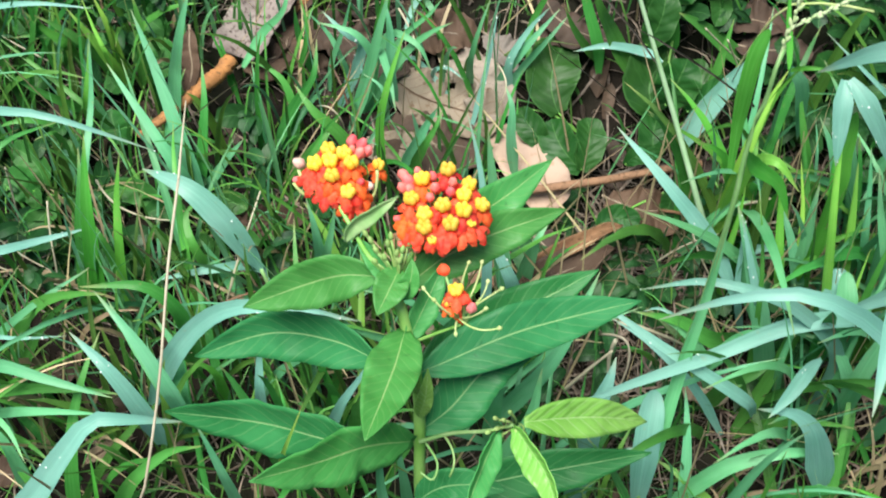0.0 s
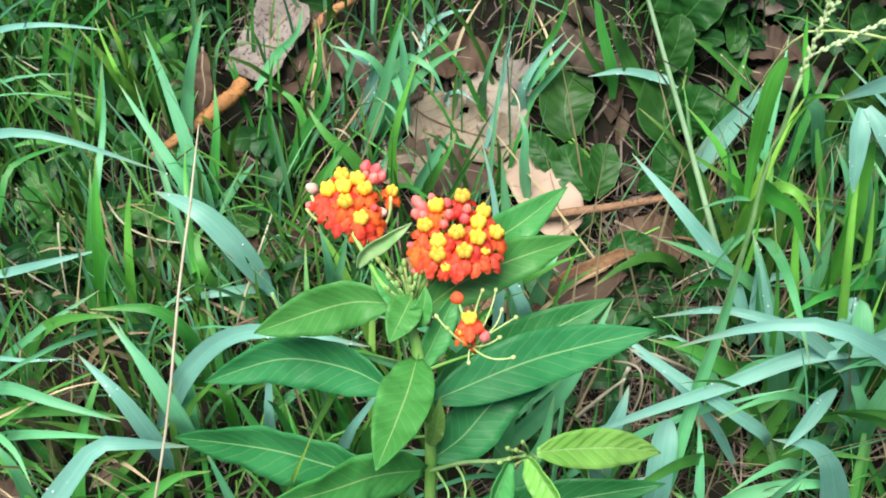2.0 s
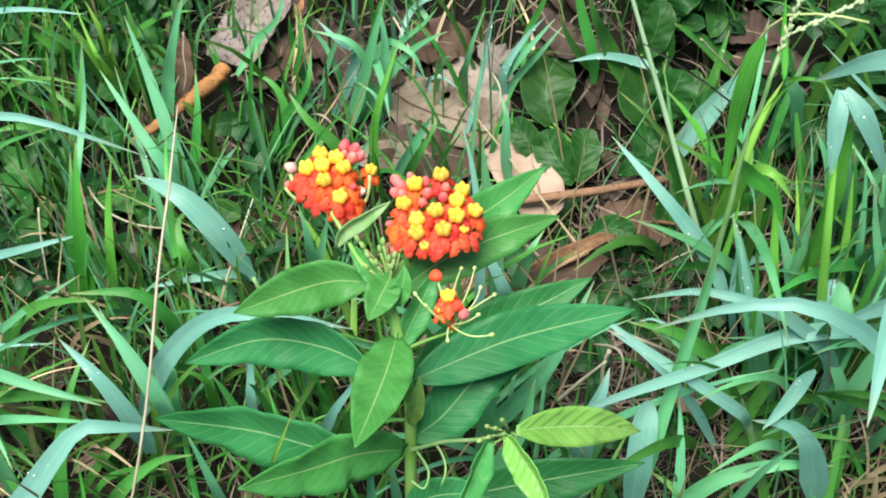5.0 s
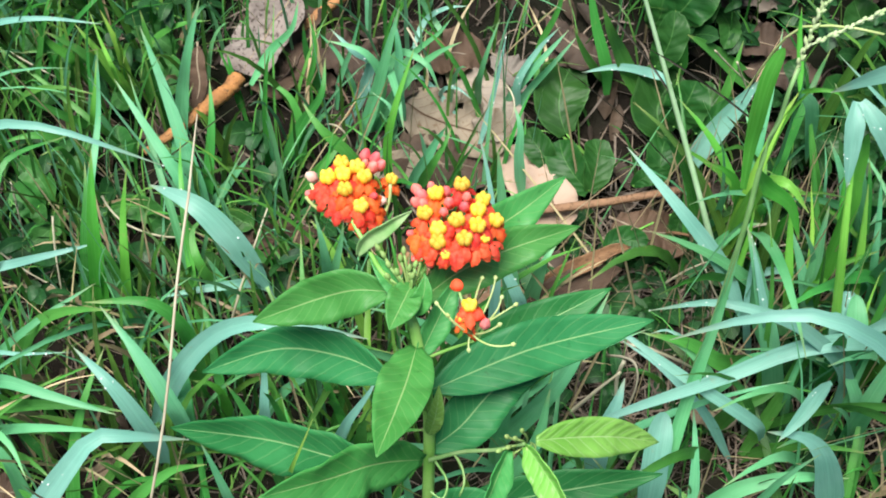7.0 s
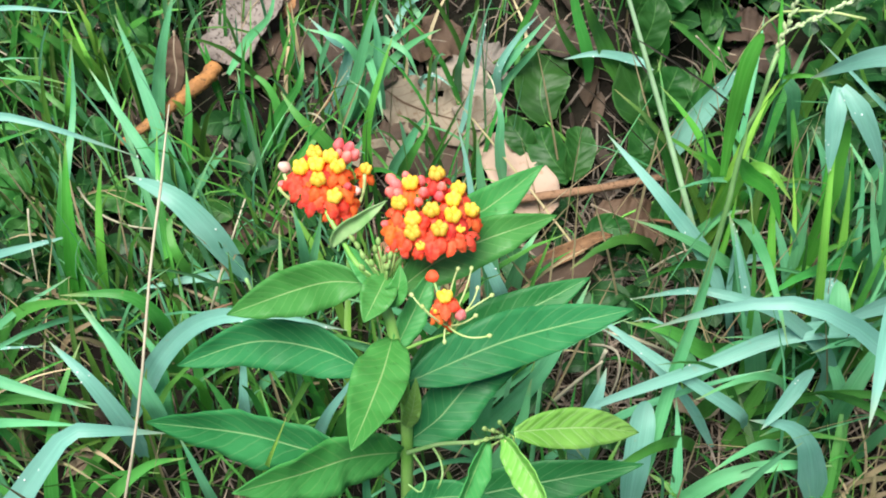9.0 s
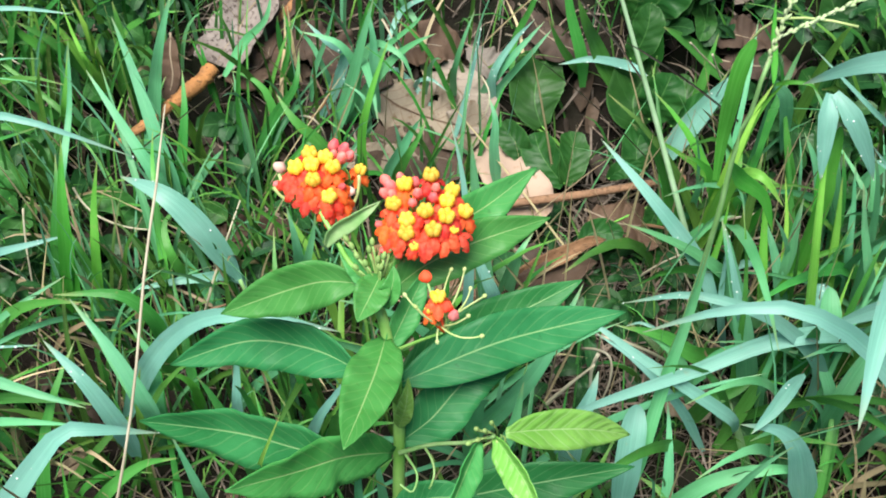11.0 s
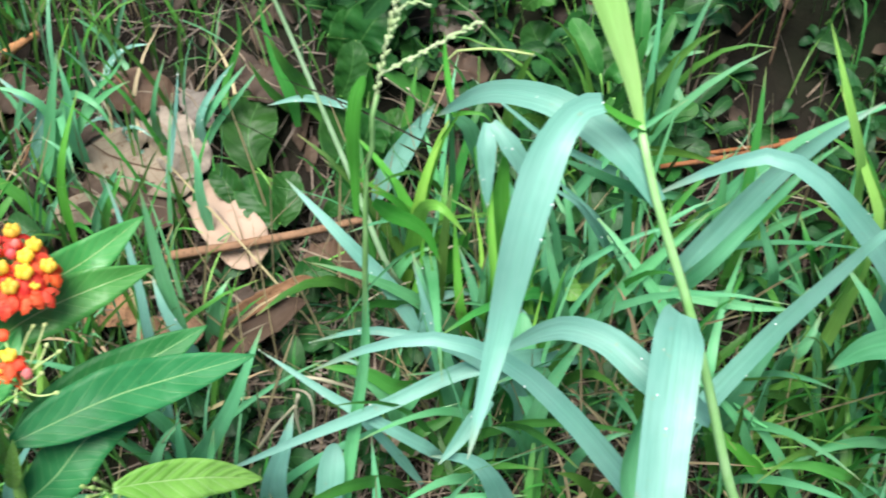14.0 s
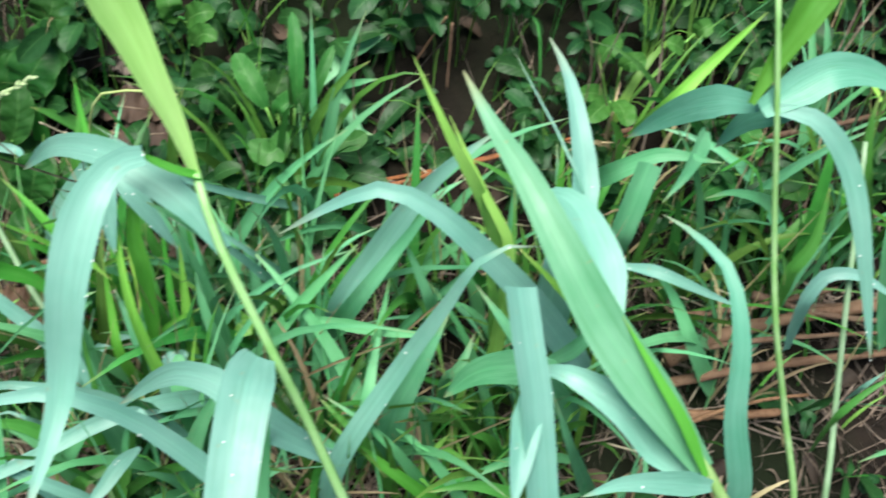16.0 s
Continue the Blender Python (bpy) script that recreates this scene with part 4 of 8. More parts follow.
blade(tuft_f, [(-0.0768, 0.3502, 0.0217), (-0.0599, 0.3450, 0.0859), (-0.0475, 0.3525, 0.1045), (-0.0414, 0.3617, 0.1101)], 0.0082, PALE)
blade(tuft_f, [(-0.1232, 0.3121, 0.0086), (-0.1243, 0.3058, 0.0713), (-0.1298, 0.3117, 0.1002), (-0.1345, 0.3173, 0.1161)], 0.0080, MID)
blade(tuft_f, [(-0.0523, 0.3026, 0.0054), (-0.0591, 0.2940, 0.0865), (-0.0696, 0.3000, 0.1156), (-0.0794, 0.3092, 0.1224)], 0.0065, GREEN)
blade(tuft_f, [(-0.1040, 0.3281, 0.0136), (-0.0701, 0.2502, 0.2153), (-0.0605, 0.2463, 0.2502), (-0.0563, 0.2477, 0.2631)], 0.0046, LIME, fold=0.3)
blade(tuft_f, [(-0.0309, 0.2477, -0.0199), (-0.0286, 0.2522, 0.1294), (-0.0298, 0.2488, 0.1766), (-0.0293, 0.2506, 0.2025), (-0.0269, 0.2514, 0.2275)], 0.0100, MID, fold=0.4, roll=15)
blade(tuft_f, [(-0.0223, 0.3025, 0.0054), (-0.0231, 0.2938, 0.0859), (-0.0256, 0.2998, 0.1148), (-0.0274, 0.3090, 0.1215)], 0.0089, MID)
blade(tuft_f, [(-0.0674, 0.3906, 0.0358), (-0.0778, 0.3849, 0.0789), (-0.0907, 0.3901, 0.0830), (-0.1079, 0.3799, 0.0756)], 0.0100, GREEN)
dry_culm = thing("dry_grass_stalk", (-0.1580, 0.2373, -0.0227), "thin straw-coloured dead grass stalk standing upright", "grass stalk")
stalk(dry_culm, [(-0.1412, 0.2220, -0.0278), (-0.1377, 0.2286, 0.1881), (-0.1282, 0.2335, 0.2168), (-0.1195, 0.2626, 0.2497), (-0.1147, 0.3056, 0.2813), (-0.1113, 0.3361, 0.2972)], 0.00075, 0.0006, DRYSTALK, steps=20)
stalk(dry_culm, [(-0.1113, 0.3361, 0.2972), (-0.1112, 0.3492, 0.3008), (-0.1110, 0.3734, 0.3060)], 0.0006, 0.0003, DRYSTALK, name='tip')
tuft_g = thing("grass_tuft", (-0.0557, 0.5642, 0.0882), "small tufted grass with drooping tips", "grass", "grass tufts")
blade(tuft_g, [(-0.0628, 0.5483, 0.0893), (-0.0511, 0.5534, 0.1270), (-0.0404, 0.5577, 0.1677), (-0.0319, 0.5656, 0.1973)], 0.0091, MID)
blade(tuft_g, [(-0.0557, 0.5603, 0.0933), (-0.0448, 0.5579, 0.1427), (-0.0544, 0.5578, 0.1679), (-0.0783, 0.5640, 0.1721)], 0.0077, MID)
blade(tuft_g, [(-0.0526, 0.5644, 0.0943), (-0.0417, 0.5640, 0.1465), (-0.0338, 0.5351, 0.1513), (-0.0301, 0.5187, 0.1388)], 0.0077, MID)
blade(tuft_g, [(-0.0556, 0.5684, 0.0953), (-0.0346, 0.5722, 0.1531), (-0.0166, 0.5592, 0.1562), (-0.0079, 0.5526, 0.1383)], 0.0071, MID)
blade(tuft_g, [(-0.0706, 0.5645, 0.0944), (-0.0517, 0.5672, 0.1496), (-0.0615, 0.5656, 0.1608), (-0.0763, 0.5769, 0.1697)], 0.0085, PALE)
blade(tuft_g, [(-0.0517, 0.5603, 0.0933), (-0.0237, 0.5639, 0.1462), (0.0057, 0.5636, 0.1707)], 0.0079, MID)
blade(tuft_g, [(-0.0336, 0.5643, 0.0941), (-0.0350, 0.5595, 0.1315), (-0.0335, 0.5654, 0.1603), (-0.0361, 0.5751, 0.1801)], 0.0085, MID)
blade(tuft_g, [(-0.1150, 0.5293, 0.0824), (-0.0973, 0.5423, 0.1191), (-0.0818, 0.5442, 0.1458), (-0.0795, 0.5626, 0.1592)], 0.0078, GREEN)
blade(tuft_g, [(-0.1079, 0.5364, 0.0854), (-0.0925, 0.5460, 0.1099), (-0.0751, 0.5535, 0.1274)], 0.0059, MID)
blade(tuft_g, [(-0.0550, 0.5250, 0.0813), (-0.0686, 0.5289, 0.1091), (-0.0833, 0.5335, 0.1252), (-0.0950, 0.5469, 0.1350)], 0.0093, GREEN)
blade(tuft_g, [(-0.0999, 0.5363, 0.0854), (-0.1021, 0.5537, 0.1279), (-0.1259, 0.5661, 0.1369)], 0.0065, GREEN)
blade(tuft_g, [(-0.1110, 0.5212, 0.0803), (-0.1226, 0.5370, 0.1037), (-0.1423, 0.5405, 0.1190)], 0.0059, MID)
blade(tuft_g, [(-0.1310, 0.5698, 0.1278), (-0.1167, 0.5804, 0.1473), (-0.1003, 0.5770, 0.1701), (-0.0950, 0.5836, 0.1868)], 0.0064, MID)
blade(tuft_g, [(-0.1150, 0.5253, 0.0813), (-0.1185, 0.5431, 0.1085), (-0.1239, 0.5661, 0.1368)], 0.0051, MID)
blade(tuft_g, [(-0.1071, 0.5141, 0.0773), (-0.0827, 0.5218, 0.1045), (-0.0684, 0.5361, 0.1148)], 0.0087, GREEN)
tuft_h = thing("grass_tuft", (0.0111, 0.5477, 0.0831), "thin upright blades beside a dead leaf", "grass", "grass tufts")
blade(tuft_h, [(0.0152, 0.5438, 0.0871), (0.0270, 0.5622, 0.1324), (0.0337, 0.5764, 0.1678)], 0.0040, PALE)
blade(tuft_h, [(0.0345, 0.5801, 0.0986), (0.0491, 0.5761, 0.1305), (0.0745, 0.5927, 0.1536)], 0.0066, MID)
blade(tuft_h, [(0.0445, 0.5720, 0.0957), (0.0420, 0.5720, 0.1268), (0.0554, 0.5826, 0.1472), (0.0677, 0.5860, 0.1619)], 0.0058, PALE)
blade(tuft_h, [(-0.0291, 0.5208, 0.0816), (-0.0175, 0.5178, 0.1126), (-0.0103, 0.5212, 0.1273), (-0.0040, 0.5216, 0.1402)], 0.0085, MID, roll=15)
blade(tuft_h, [(0.0204, 0.3839, 0.0271), (0.0225, 0.3879, 0.1541), (0.0221, 0.3959, 0.1839), (0.0178, 0.4111, 0.2205), (0.0122, 0.4238, 0.2422)], 0.0075, PALE)
blade(tuft_h, [(0.0423, 0.4093, 0.0760), (0.0371, 0.3999, 0.1255), (0.0285, 0.4095, 0.1443), (0.0227, 0.4250, 0.1559)], 0.0101, PALE)
blade(tuft_h, [(0.0461, 0.4396, 0.0550), (0.0531, 0.4355, 0.1140), (0.0623, 0.4467, 0.1215)], 0.0107, MID)
blade(tuft_h, [(0.0449, 0.5164, 0.0785), (0.0415, 0.5205, 0.1135), (0.0419, 0.5282, 0.1322), (0.0380, 0.5394, 0.1399)], 0.0078, MID)
blade(tuft_h, [(0.1266, 0.5837, 0.0979), (0.1092, 0.5860, 0.1372), (0.0987, 0.5761, 0.1667), (0.0911, 0.5748, 0.1899)], 0.0120, GREEN)
blade(tuft_h, [(0.1047, 0.5959, 0.1019), (0.0862, 0.5862, 0.1376), (0.0767, 0.5860, 0.1618)], 0.0066, GREEN)
blade(tuft_h, [(0.1410, 0.5725, 0.1241), (0.1350, 0.5834, 0.1218), (0.1081, 0.5838, 0.1293), (0.0850, 0.5847, 0.1236)], 0.0066, PALE)
blade(tuft_h, [(0.1507, 0.5997, 0.1020), (0.1502, 0.5997, 0.1330), (0.1447, 0.6104, 0.1538)], 0.0111, GREEN)
blade(tuft_h, [(0.1703, 0.5592, 0.0900), (0.1750, 0.5615, 0.1298), (0.1816, 0.5725, 0.1624)], 0.0080, GREEN)

# ---- the seeding grass and its neighbours ----
seed_grass = thing("seeding_grass", (0.109, 0.312, 0.003), "tall green grass with a forked pale seed head", "grass", "tall grasses")
stalk(seed_grass, [(0.1110, 0.3130, 0.0030), (0.1110, 0.3130, 0.0230), (0.1200, 0.3320, 0.0700), (0.1280, 0.3510, 0.1110), (0.1352, 0.3623, 0.1613), (0.1377, 0.3656, 0.2360), (0.1399, 0.3742, 0.2832), (0.1430, 0.3760, 0.3010), (0.1430, 0.3760, 0.3180), (0.1460, 0.3800, 0.3260)], 0.0025, 0.0010, CULM, sides=8, steps=34)
blade(seed_grass, [(0.1110, 0.3110, 0.0080), (0.1205, 0.3300, 0.0720), (0.1285, 0.3485, 0.1130), (0.1355, 0.3600, 0.1640), (0.1376, 0.3640, 0.2340)], 0.0085, MID, fold=0.5, name='sheath', label='green sheath round the culm')
blade(seed_grass, [(0.1348, 0.3736, 0.2547), (0.1349, 0.3798, 0.2764), (0.1350, 0.3820, 0.3020), (0.1370, 0.3860, 0.3180), (0.1410, 0.3900, 0.3280)], 0.0078, GRASS, shape='tongue', roll=-35, fold=0.35, name='sheath_leaf')
blade(seed_grass, [(0.1428, 0.3798, 0.2577), (0.1517, 0.3877, 0.2390), (0.1676, 0.3926, 0.2193), (0.1774, 0.3902, 0.1938)], 0.0089, GRASS)
blade(seed_grass, [(0.1725, 0.4160, 0.0856), (0.1562, 0.4282, 0.1195), (0.1288, 0.4425, 0.1545), (0.0983, 0.4713, 0.1761)], 0.0106, PALE, fold=0.25)
stalk(seed_grass, [(0.1694, 0.4713, 0.0628), (0.1542, 0.4530, 0.1127), (0.1342, 0.4828, 0.1661), (0.1076, 0.5182, 0.2355), (0.0914, 0.5357, 0.2792)], 0.0022, 0.0010, PALE_STALK, name='culm', steps=20)
seed_spike(seed_grass, [(0.1430, 0.3770, 0.3180), (0.1470, 0.3830, 0.3340), (0.1520, 0.3920, 0.3510), (0.1560, 0.3990, 0.3650), (0.1590, 0.4060, 0.3770)], 34, 0.0038)
seed_spike(seed_grass, [(0.1467, 0.3855, 0.3315), (0.1564, 0.3880, 0.3356), (0.1671, 0.3920, 0.3384), (0.1900, 0.3970, 0.3487)], 26, 0.0036)
seed_spike(seed_grass, [(0.1490, 0.3880, 0.3430), (0.1530, 0.3900, 0.3530), (0.1560, 0.3920, 0.3600)], 10, 0.0034)
seed_spike(seed_grass, [(0.1520, 0.3950, 0.3540), (0.1620, 0.3980, 0.3600), (0.1690, 0.3940, 0.3600)], 9, 0.0028)
tuft_i = thing("grass_tuft", (0.285, 0.304, -0.000), "long pale arching blades low over the litter", "grass", "grass tufts")
blade(tuft_i, [(0.292, 0.282, -0.008), (0.292, 0.282, 0.083), (0.263, 0.295, 0.128), (0.229, 0.311, 0.175), (0.202, 0.320, 0.204), (0.170, 0.327, 0.218), (0.138, 0.333, 0.206), (0.107, 0.338, 0.181)], 0.0151, PALE, fold=0.3)
blade(tuft_i, [(0.223, 0.370, 0.022), (0.223, 0.370, 0.092), (0.190, 0.370, 0.140), (0.160, 0.369, 0.161), (0.137, 0.374, 0.162), (0.107, 0.384, 0.140)], 0.0101, PALE, fold=0.3)
blade(tuft_i, [(0.275, 0.411, 0.062), (0.222, 0.375, 0.123), (0.187, 0.368, 0.125), (0.145, 0.353, 0.120), (0.097, 0.333, 0.124), (0.051, 0.312, 0.128)], 0.0110, PALE, fold=0.25)
blade(tuft_i, [(0.178, 0.348, 0.061), (0.168, 0.342, 0.089), (0.121, 0.357, 0.121), (0.079, 0.384, 0.136)], 0.0080, PALE, fold=0.25)
blade(tuft_i, [(0.203, 0.348, 0.124), (0.193, 0.338, 0.127), (0.183, 0.327, 0.124), (0.170, 0.315, 0.119)], 0.0084, PALE, shape='lance', fold=0.2)
blade(tuft_i, [(0.216, 0.312, 0.038), (0.200, 0.315, 0.098), (0.188, 0.320, 0.113), (0.167, 0.324, 0.113)], 0.0169, PALE, fold=0.15, roll=-25)
blade(tuft_i, [(0.078, 0.338, 0.017), (0.082, 0.338, 0.075), (0.091, 0.351, 0.100), (0.095, 0.361, 0.107)], 0.0180, PALE, fold=0.4)
blade(tuft_i, [(0.024, 0.362, 0.026), (0.053, 0.351, 0.107), (0.065, 0.359, 0.128), (0.083, 0.382, 0.161)], 0.0121, MID, fold=0.3)
blade(tuft_i, [(0.0394, 0.3975, 0.0825), (0.0349, 0.4083, 0.1082), (0.0287, 0.4239, 0.1559), (0.0237, 0.4426, 0.2074)], 0.0106, MID, fold=0.3)
blade(tuft_i, [(0.190, 0.409, 0.061), (0.178, 0.418, 0.099), (0.176, 0.428, 0.120), (0.170, 0.438, 0.140)], 0.0099, MID)
blade(tuft_i, [(0.226, 0.414, 0.073), (0.226, 0.411, 0.100), (0.228, 0.411, 0.113), (0.231, 0.413, 0.115)], 0.0105, PALE, shape='tongue')
blade(tuft_i, [(0.250, 0.456, 0.058), (0.244, 0.453, 0.110), (0.242, 0.462, 0.142), (0.239, 0.474, 0.164)], 0.0080, GREEN)
blade(tuft_i, [(0.266, 0.412, 0.043), (0.250, 0.407, 0.126), (0.244, 0.422, 0.150), (0.243, 0.445, 0.168)], 0.0096, MID)
blade(tuft_i, [(0.233, 0.408, 0.041), (0.234, 0.416, 0.092), (0.234, 0.431, 0.129), (0.235, 0.455, 0.162)], 0.0099, LIME, roll=20)
tuft_j = thing("grass_tuft", (0.171, 0.463, 0.054), "kinked light green grass shoots", "grass", "grass tufts")
blade(tuft_j, [(0.1630, 0.4640, 0.0600), (0.1690, 0.4620, 0.1200), (0.1752, 0.4680, 0.1640), (0.1860, 0.4830, 0.1890), (0.1945, 0.4910, 0.2020)], 0.0096, LIME, roll=-10, fold=0.5)
blade(tuft_j, [(0.1690, 0.4660, 0.1150), (0.1790, 0.4740, 0.1660), (0.1880, 0.4830, 0.1900), (0.1990, 0.4840, 0.2120)], 0.0068, GRASS, roll=25, fold=0.5)
blade(tuft_j, [(0.1935, 0.4900, 0.2010), (0.1925, 0.4990, 0.2130), (0.1910, 0.5080, 0.2260), (0.1905, 0.5160, 0.2400)], 0.0042, GRASS, fold=0.5)
blade(tuft_j, [(0.1930, 0.4900, 0.2000), (0.2000, 0.4800, 0.2120), (0.2090, 0.4770, 0.2130), (0.2150, 0.4760, 0.2060)], 0.0030, GRASS, fold=0.4)
blade(tuft_j, [(0.1500, 0.5270, 0.0850), (0.1590, 0.5330, 0.1050), (0.1740, 0.5410, 0.1280), (0.1910, 0.5490, 0.1530)], 0.0150, PALE, shape='lance', roll=12, fold=0.25)
blade(tuft_j, [(0.1945, 0.4920, 0.1990), (0.2040, 0.4950, 0.1840), (0.2110, 0.4990, 0.1580), (0.2175, 0.5050, 0.1230)], 0.0115, MID, roll=-10)
stalk(tuft_j, [(0.1700, 0.5560, 0.0820), (0.1850, 0.5480, 0.1500), (0.1989, 0.5358, 0.2056), (0.2214, 0.5289, 0.2137), (0.2439, 0.5220, 0.2138)], 0.0006, 0.0008, SPENT, name="seed_branch", label="pale bent seed branch")
blade(tuft_j, [(0.168, 0.461, 0.099), (0.173, 0.452, 0.164), (0.182, 0.440, 0.181), (0.197, 0.432, 0.164)], 0.0112, LIME, roll=10)

# ---- the tall broad-bladed grasses ----
broad_grass_a = thing("broad_grass", (0.320, 0.260, -0.015), "tall grass with wide pale drooping blades and a lime flag leaf", "grass", "tall grasses")
stalk(broad_grass_a, [(0.319, 0.263, -0.014), (0.319, 0.263, 0.123), (0.305, 0.269, 0.164), (0.288, 0.289, 0.222), (0.274, 0.304, 0.265), (0.258, 0.329, 0.308), (0.252, 0.349, 0.331)], 0.0032, 0.0019, GREEN_STALK, steps=24)
blade(broad_grass_a, [(0.252, 0.348, 0.330), (0.247, 0.358, 0.349), (0.240, 0.367, 0.368), (0.232, 0.378, 0.389), (0.221, 0.387, 0.414)], 0.0189, FLAG, shape='flag', fold=0.45, roll=12, name='flag_leaf', label='lime-green upright flag leaf')
blade(broad_grass_a, [(0.254, 0.348, 0.330), (0.243, 0.346, 0.338), (0.231, 0.346, 0.349)], 0.0046, GRASS, shape='even', fold=0.6, roll=35, name='blade', label='green underside of a folded blade')
blade(broad_grass_a, [(0.233, 0.344, 0.350), (0.222, 0.339, 0.352), (0.209, 0.325, 0.344), (0.198, 0.306, 0.321), (0.187, 0.283, 0.276), (0.1707, 0.2392, 0.2613)], 0.0178, PALE, fold=0.22, roll=-6, steps=22)
blade(broad_grass_a, [(0.260, 0.329, 0.304), (0.248, 0.342, 0.318), (0.232, 0.353, 0.329), (0.215, 0.366, 0.332), (0.194, 0.386, 0.318), (0.174, 0.406, 0.285)], 0.0150, PALE, fold=0.3, steps=18)
blade(broad_grass_a, [(0.269, 0.297, 0.269), (0.263, 0.281, 0.274), (0.256, 0.259, 0.268), (0.248, 0.230, 0.254), (0.243, 0.208, 0.241)], 0.0231, PALE, fold=0.2, shape='flat', steps=16)
blade(broad_grass_a, [(0.296, 0.288, 0.191), (0.266, 0.302, 0.211), (0.248, 0.324, 0.213), (0.228, 0.336, 0.207), (0.199, 0.345, 0.173)], 0.0172, PALE, fold=0.3)
blade(broad_grass_a, [(0.263, 0.259, 0.138), (0.259, 0.279, 0.166), (0.265, 0.291, 0.202), (0.270, 0.296, 0.233)], 0.0159, MID, fold=0.4, roll=20)
blade(broad_grass_a, [(0.261, 0.328, 0.303), (0.253, 0.346, 0.295), (0.242, 0.366, 0.284), (0.227, 0.388, 0.274)], 0.0056, MID, roll=10)
broad_grass_b = thing("broad_grass", (0.495, 0.405, 0.034), "grass clump with arching pale blades and young upright leaves", "grass", "tall grasses")
blade(broad_grass_b, [(0.485, 0.374, 0.050), (0.427, 0.368, 0.168), (0.397, 0.377, 0.210), (0.364, 0.391, 0.243), (0.341, 0.399, 0.252), (0.316, 0.406, 0.236), (0.289, 0.412, 0.211)], 0.0187, PALE, fold=0.3, steps=20)
blade(broad_grass_b, [(0.319, 0.438, 0.072), (0.324, 0.425, 0.124), (0.340, 0.429, 0.154), (0.363, 0.431, 0.198), (0.382, 0.426, 0.234), (0.409, 0.430, 0.254)], 0.0174, PALE, fold=0.3)
blade(broad_grass_b, [(0.304, 0.329, 0.008), (0.304, 0.329, 0.097), (0.340, 0.343, 0.168), (0.363, 0.342, 0.224), (0.376, 0.338, 0.263), (0.389, 0.338, 0.271), (0.406, 0.337, 0.269)], 0.0138, PALE, fold=0.25, roll=-30, steps=18)
blade(broad_grass_b, [(0.436, 0.447, 0.095), (0.395, 0.405, 0.230), (0.376, 0.404, 0.276), (0.357, 0.418, 0.322)], 0.0110, YOUNG, fold=0.2, roll=5)
blade(broad_grass_b, [(0.411, 0.394, 0.030), (0.411, 0.394, 0.198), (0.398, 0.405, 0.230), (0.389, 0.416, 0.250), (0.380, 0.428, 0.270)], 0.0099, YOUNG, fold=0.2, roll=-10)
blade(broad_grass_b, [(0.440, 0.388, 0.028), (0.440, 0.388, 0.200), (0.460, 0.419, 0.204), (0.462, 0.451, 0.229), (0.462, 0.481, 0.240), (0.457, 0.506, 0.246)], 0.0265, PALE, fold=0.3)
blade(broad_grass_b, [(0.459, 0.419, 0.039), (0.459, 0.419, 0.203), (0.450, 0.448, 0.225), (0.441, 0.468, 0.238), (0.430, 0.492, 0.255)], 0.0034, PALE, fold=0.3)
blade(broad_grass_b, [(0.333, 0.405, 0.040), (0.339, 0.394, 0.130), (0.345, 0.402, 0.151), (0.348, 0.407, 0.169)], 0.0083, MID)
blade(broad_grass_b, [(0.310, 0.444, 0.053), (0.334, 0.415, 0.146), (0.360, 0.422, 0.183), (0.382, 0.426, 0.218)], 0.0126, MID, fold=0.3)
blade(broad_grass_b, [(0.308, 0.421, 0.119), (0.333, 0.406, 0.125), (0.357, 0.392, 0.133), (0.377, 0.382, 0.142)], 0.0078, MID, fold=0.3)
blade(broad_grass_b, [(0.387, 0.424, 0.077), (0.373, 0.411, 0.138), (0.367, 0.418, 0.156), (0.359, 0.430, 0.177)], 0.0097, MID, fold=0.3)
blade(broad_grass_b, [(0.346, 0.348, 0.021), (0.327, 0.347, 0.091), (0.312, 0.358, 0.109), (0.301, 0.370, 0.116)], 0.0096, GREEN)
blade(broad_grass_b, [(0.372, 0.338, 0.017), (0.340, 0.332, 0.107), (0.322, 0.344, 0.126), (0.303, 0.359, 0.133)], 0.0081, MID)
blade(broad_grass_b, [(0.327, 0.368, 0.028), (0.329, 0.365, 0.105), (0.336, 0.384, 0.122), (0.345, 0.403, 0.139)], 0.0110, MID)
blade(broad_grass_b, [(0.417, 0.414, 0.083), (0.399, 0.377, 0.182), (0.394, 0.380, 0.209), (0.393, 0.394, 0.220)], 0.0101, YOUNG, fold=0.4)
broad_grass_c = thing("broad_grass", (0.497, 0.223, -0.028), "grass with one very wide leaf shading from pale to bright green", "grass", "tall grasses")
stalk(broad_grass_c, [(0.494, 0.225, -0.027), (0.494, 0.225, 0.162), (0.474, 0.235, 0.197), (0.458, 0.253, 0.227), (0.452, 0.268, 0.233)], 0.0047, 0.0026, STALK, steps=14)
blade(broad_grass_c, [(0.465, 0.236, 0.212), (0.453, 0.250, 0.239), (0.441, 0.266, 0.258), (0.428, 0.287, 0.277)], 0.0065, GRASS, shape='grass', roll=8, fold=0.3, name='sheath', label='yellow-green sheath edge')
blade(broad_grass_c, [(0.465, 0.240, 0.212), (0.444, 0.259, 0.242), (0.423, 0.282, 0.268), (0.408, 0.307, 0.292), (0.394, 0.345, 0.312), (0.385, 0.372, 0.318), (0.376, 0.397, 0.329)], 0.0233, WIDE, fold=0.3, steps=22, roll=-8)
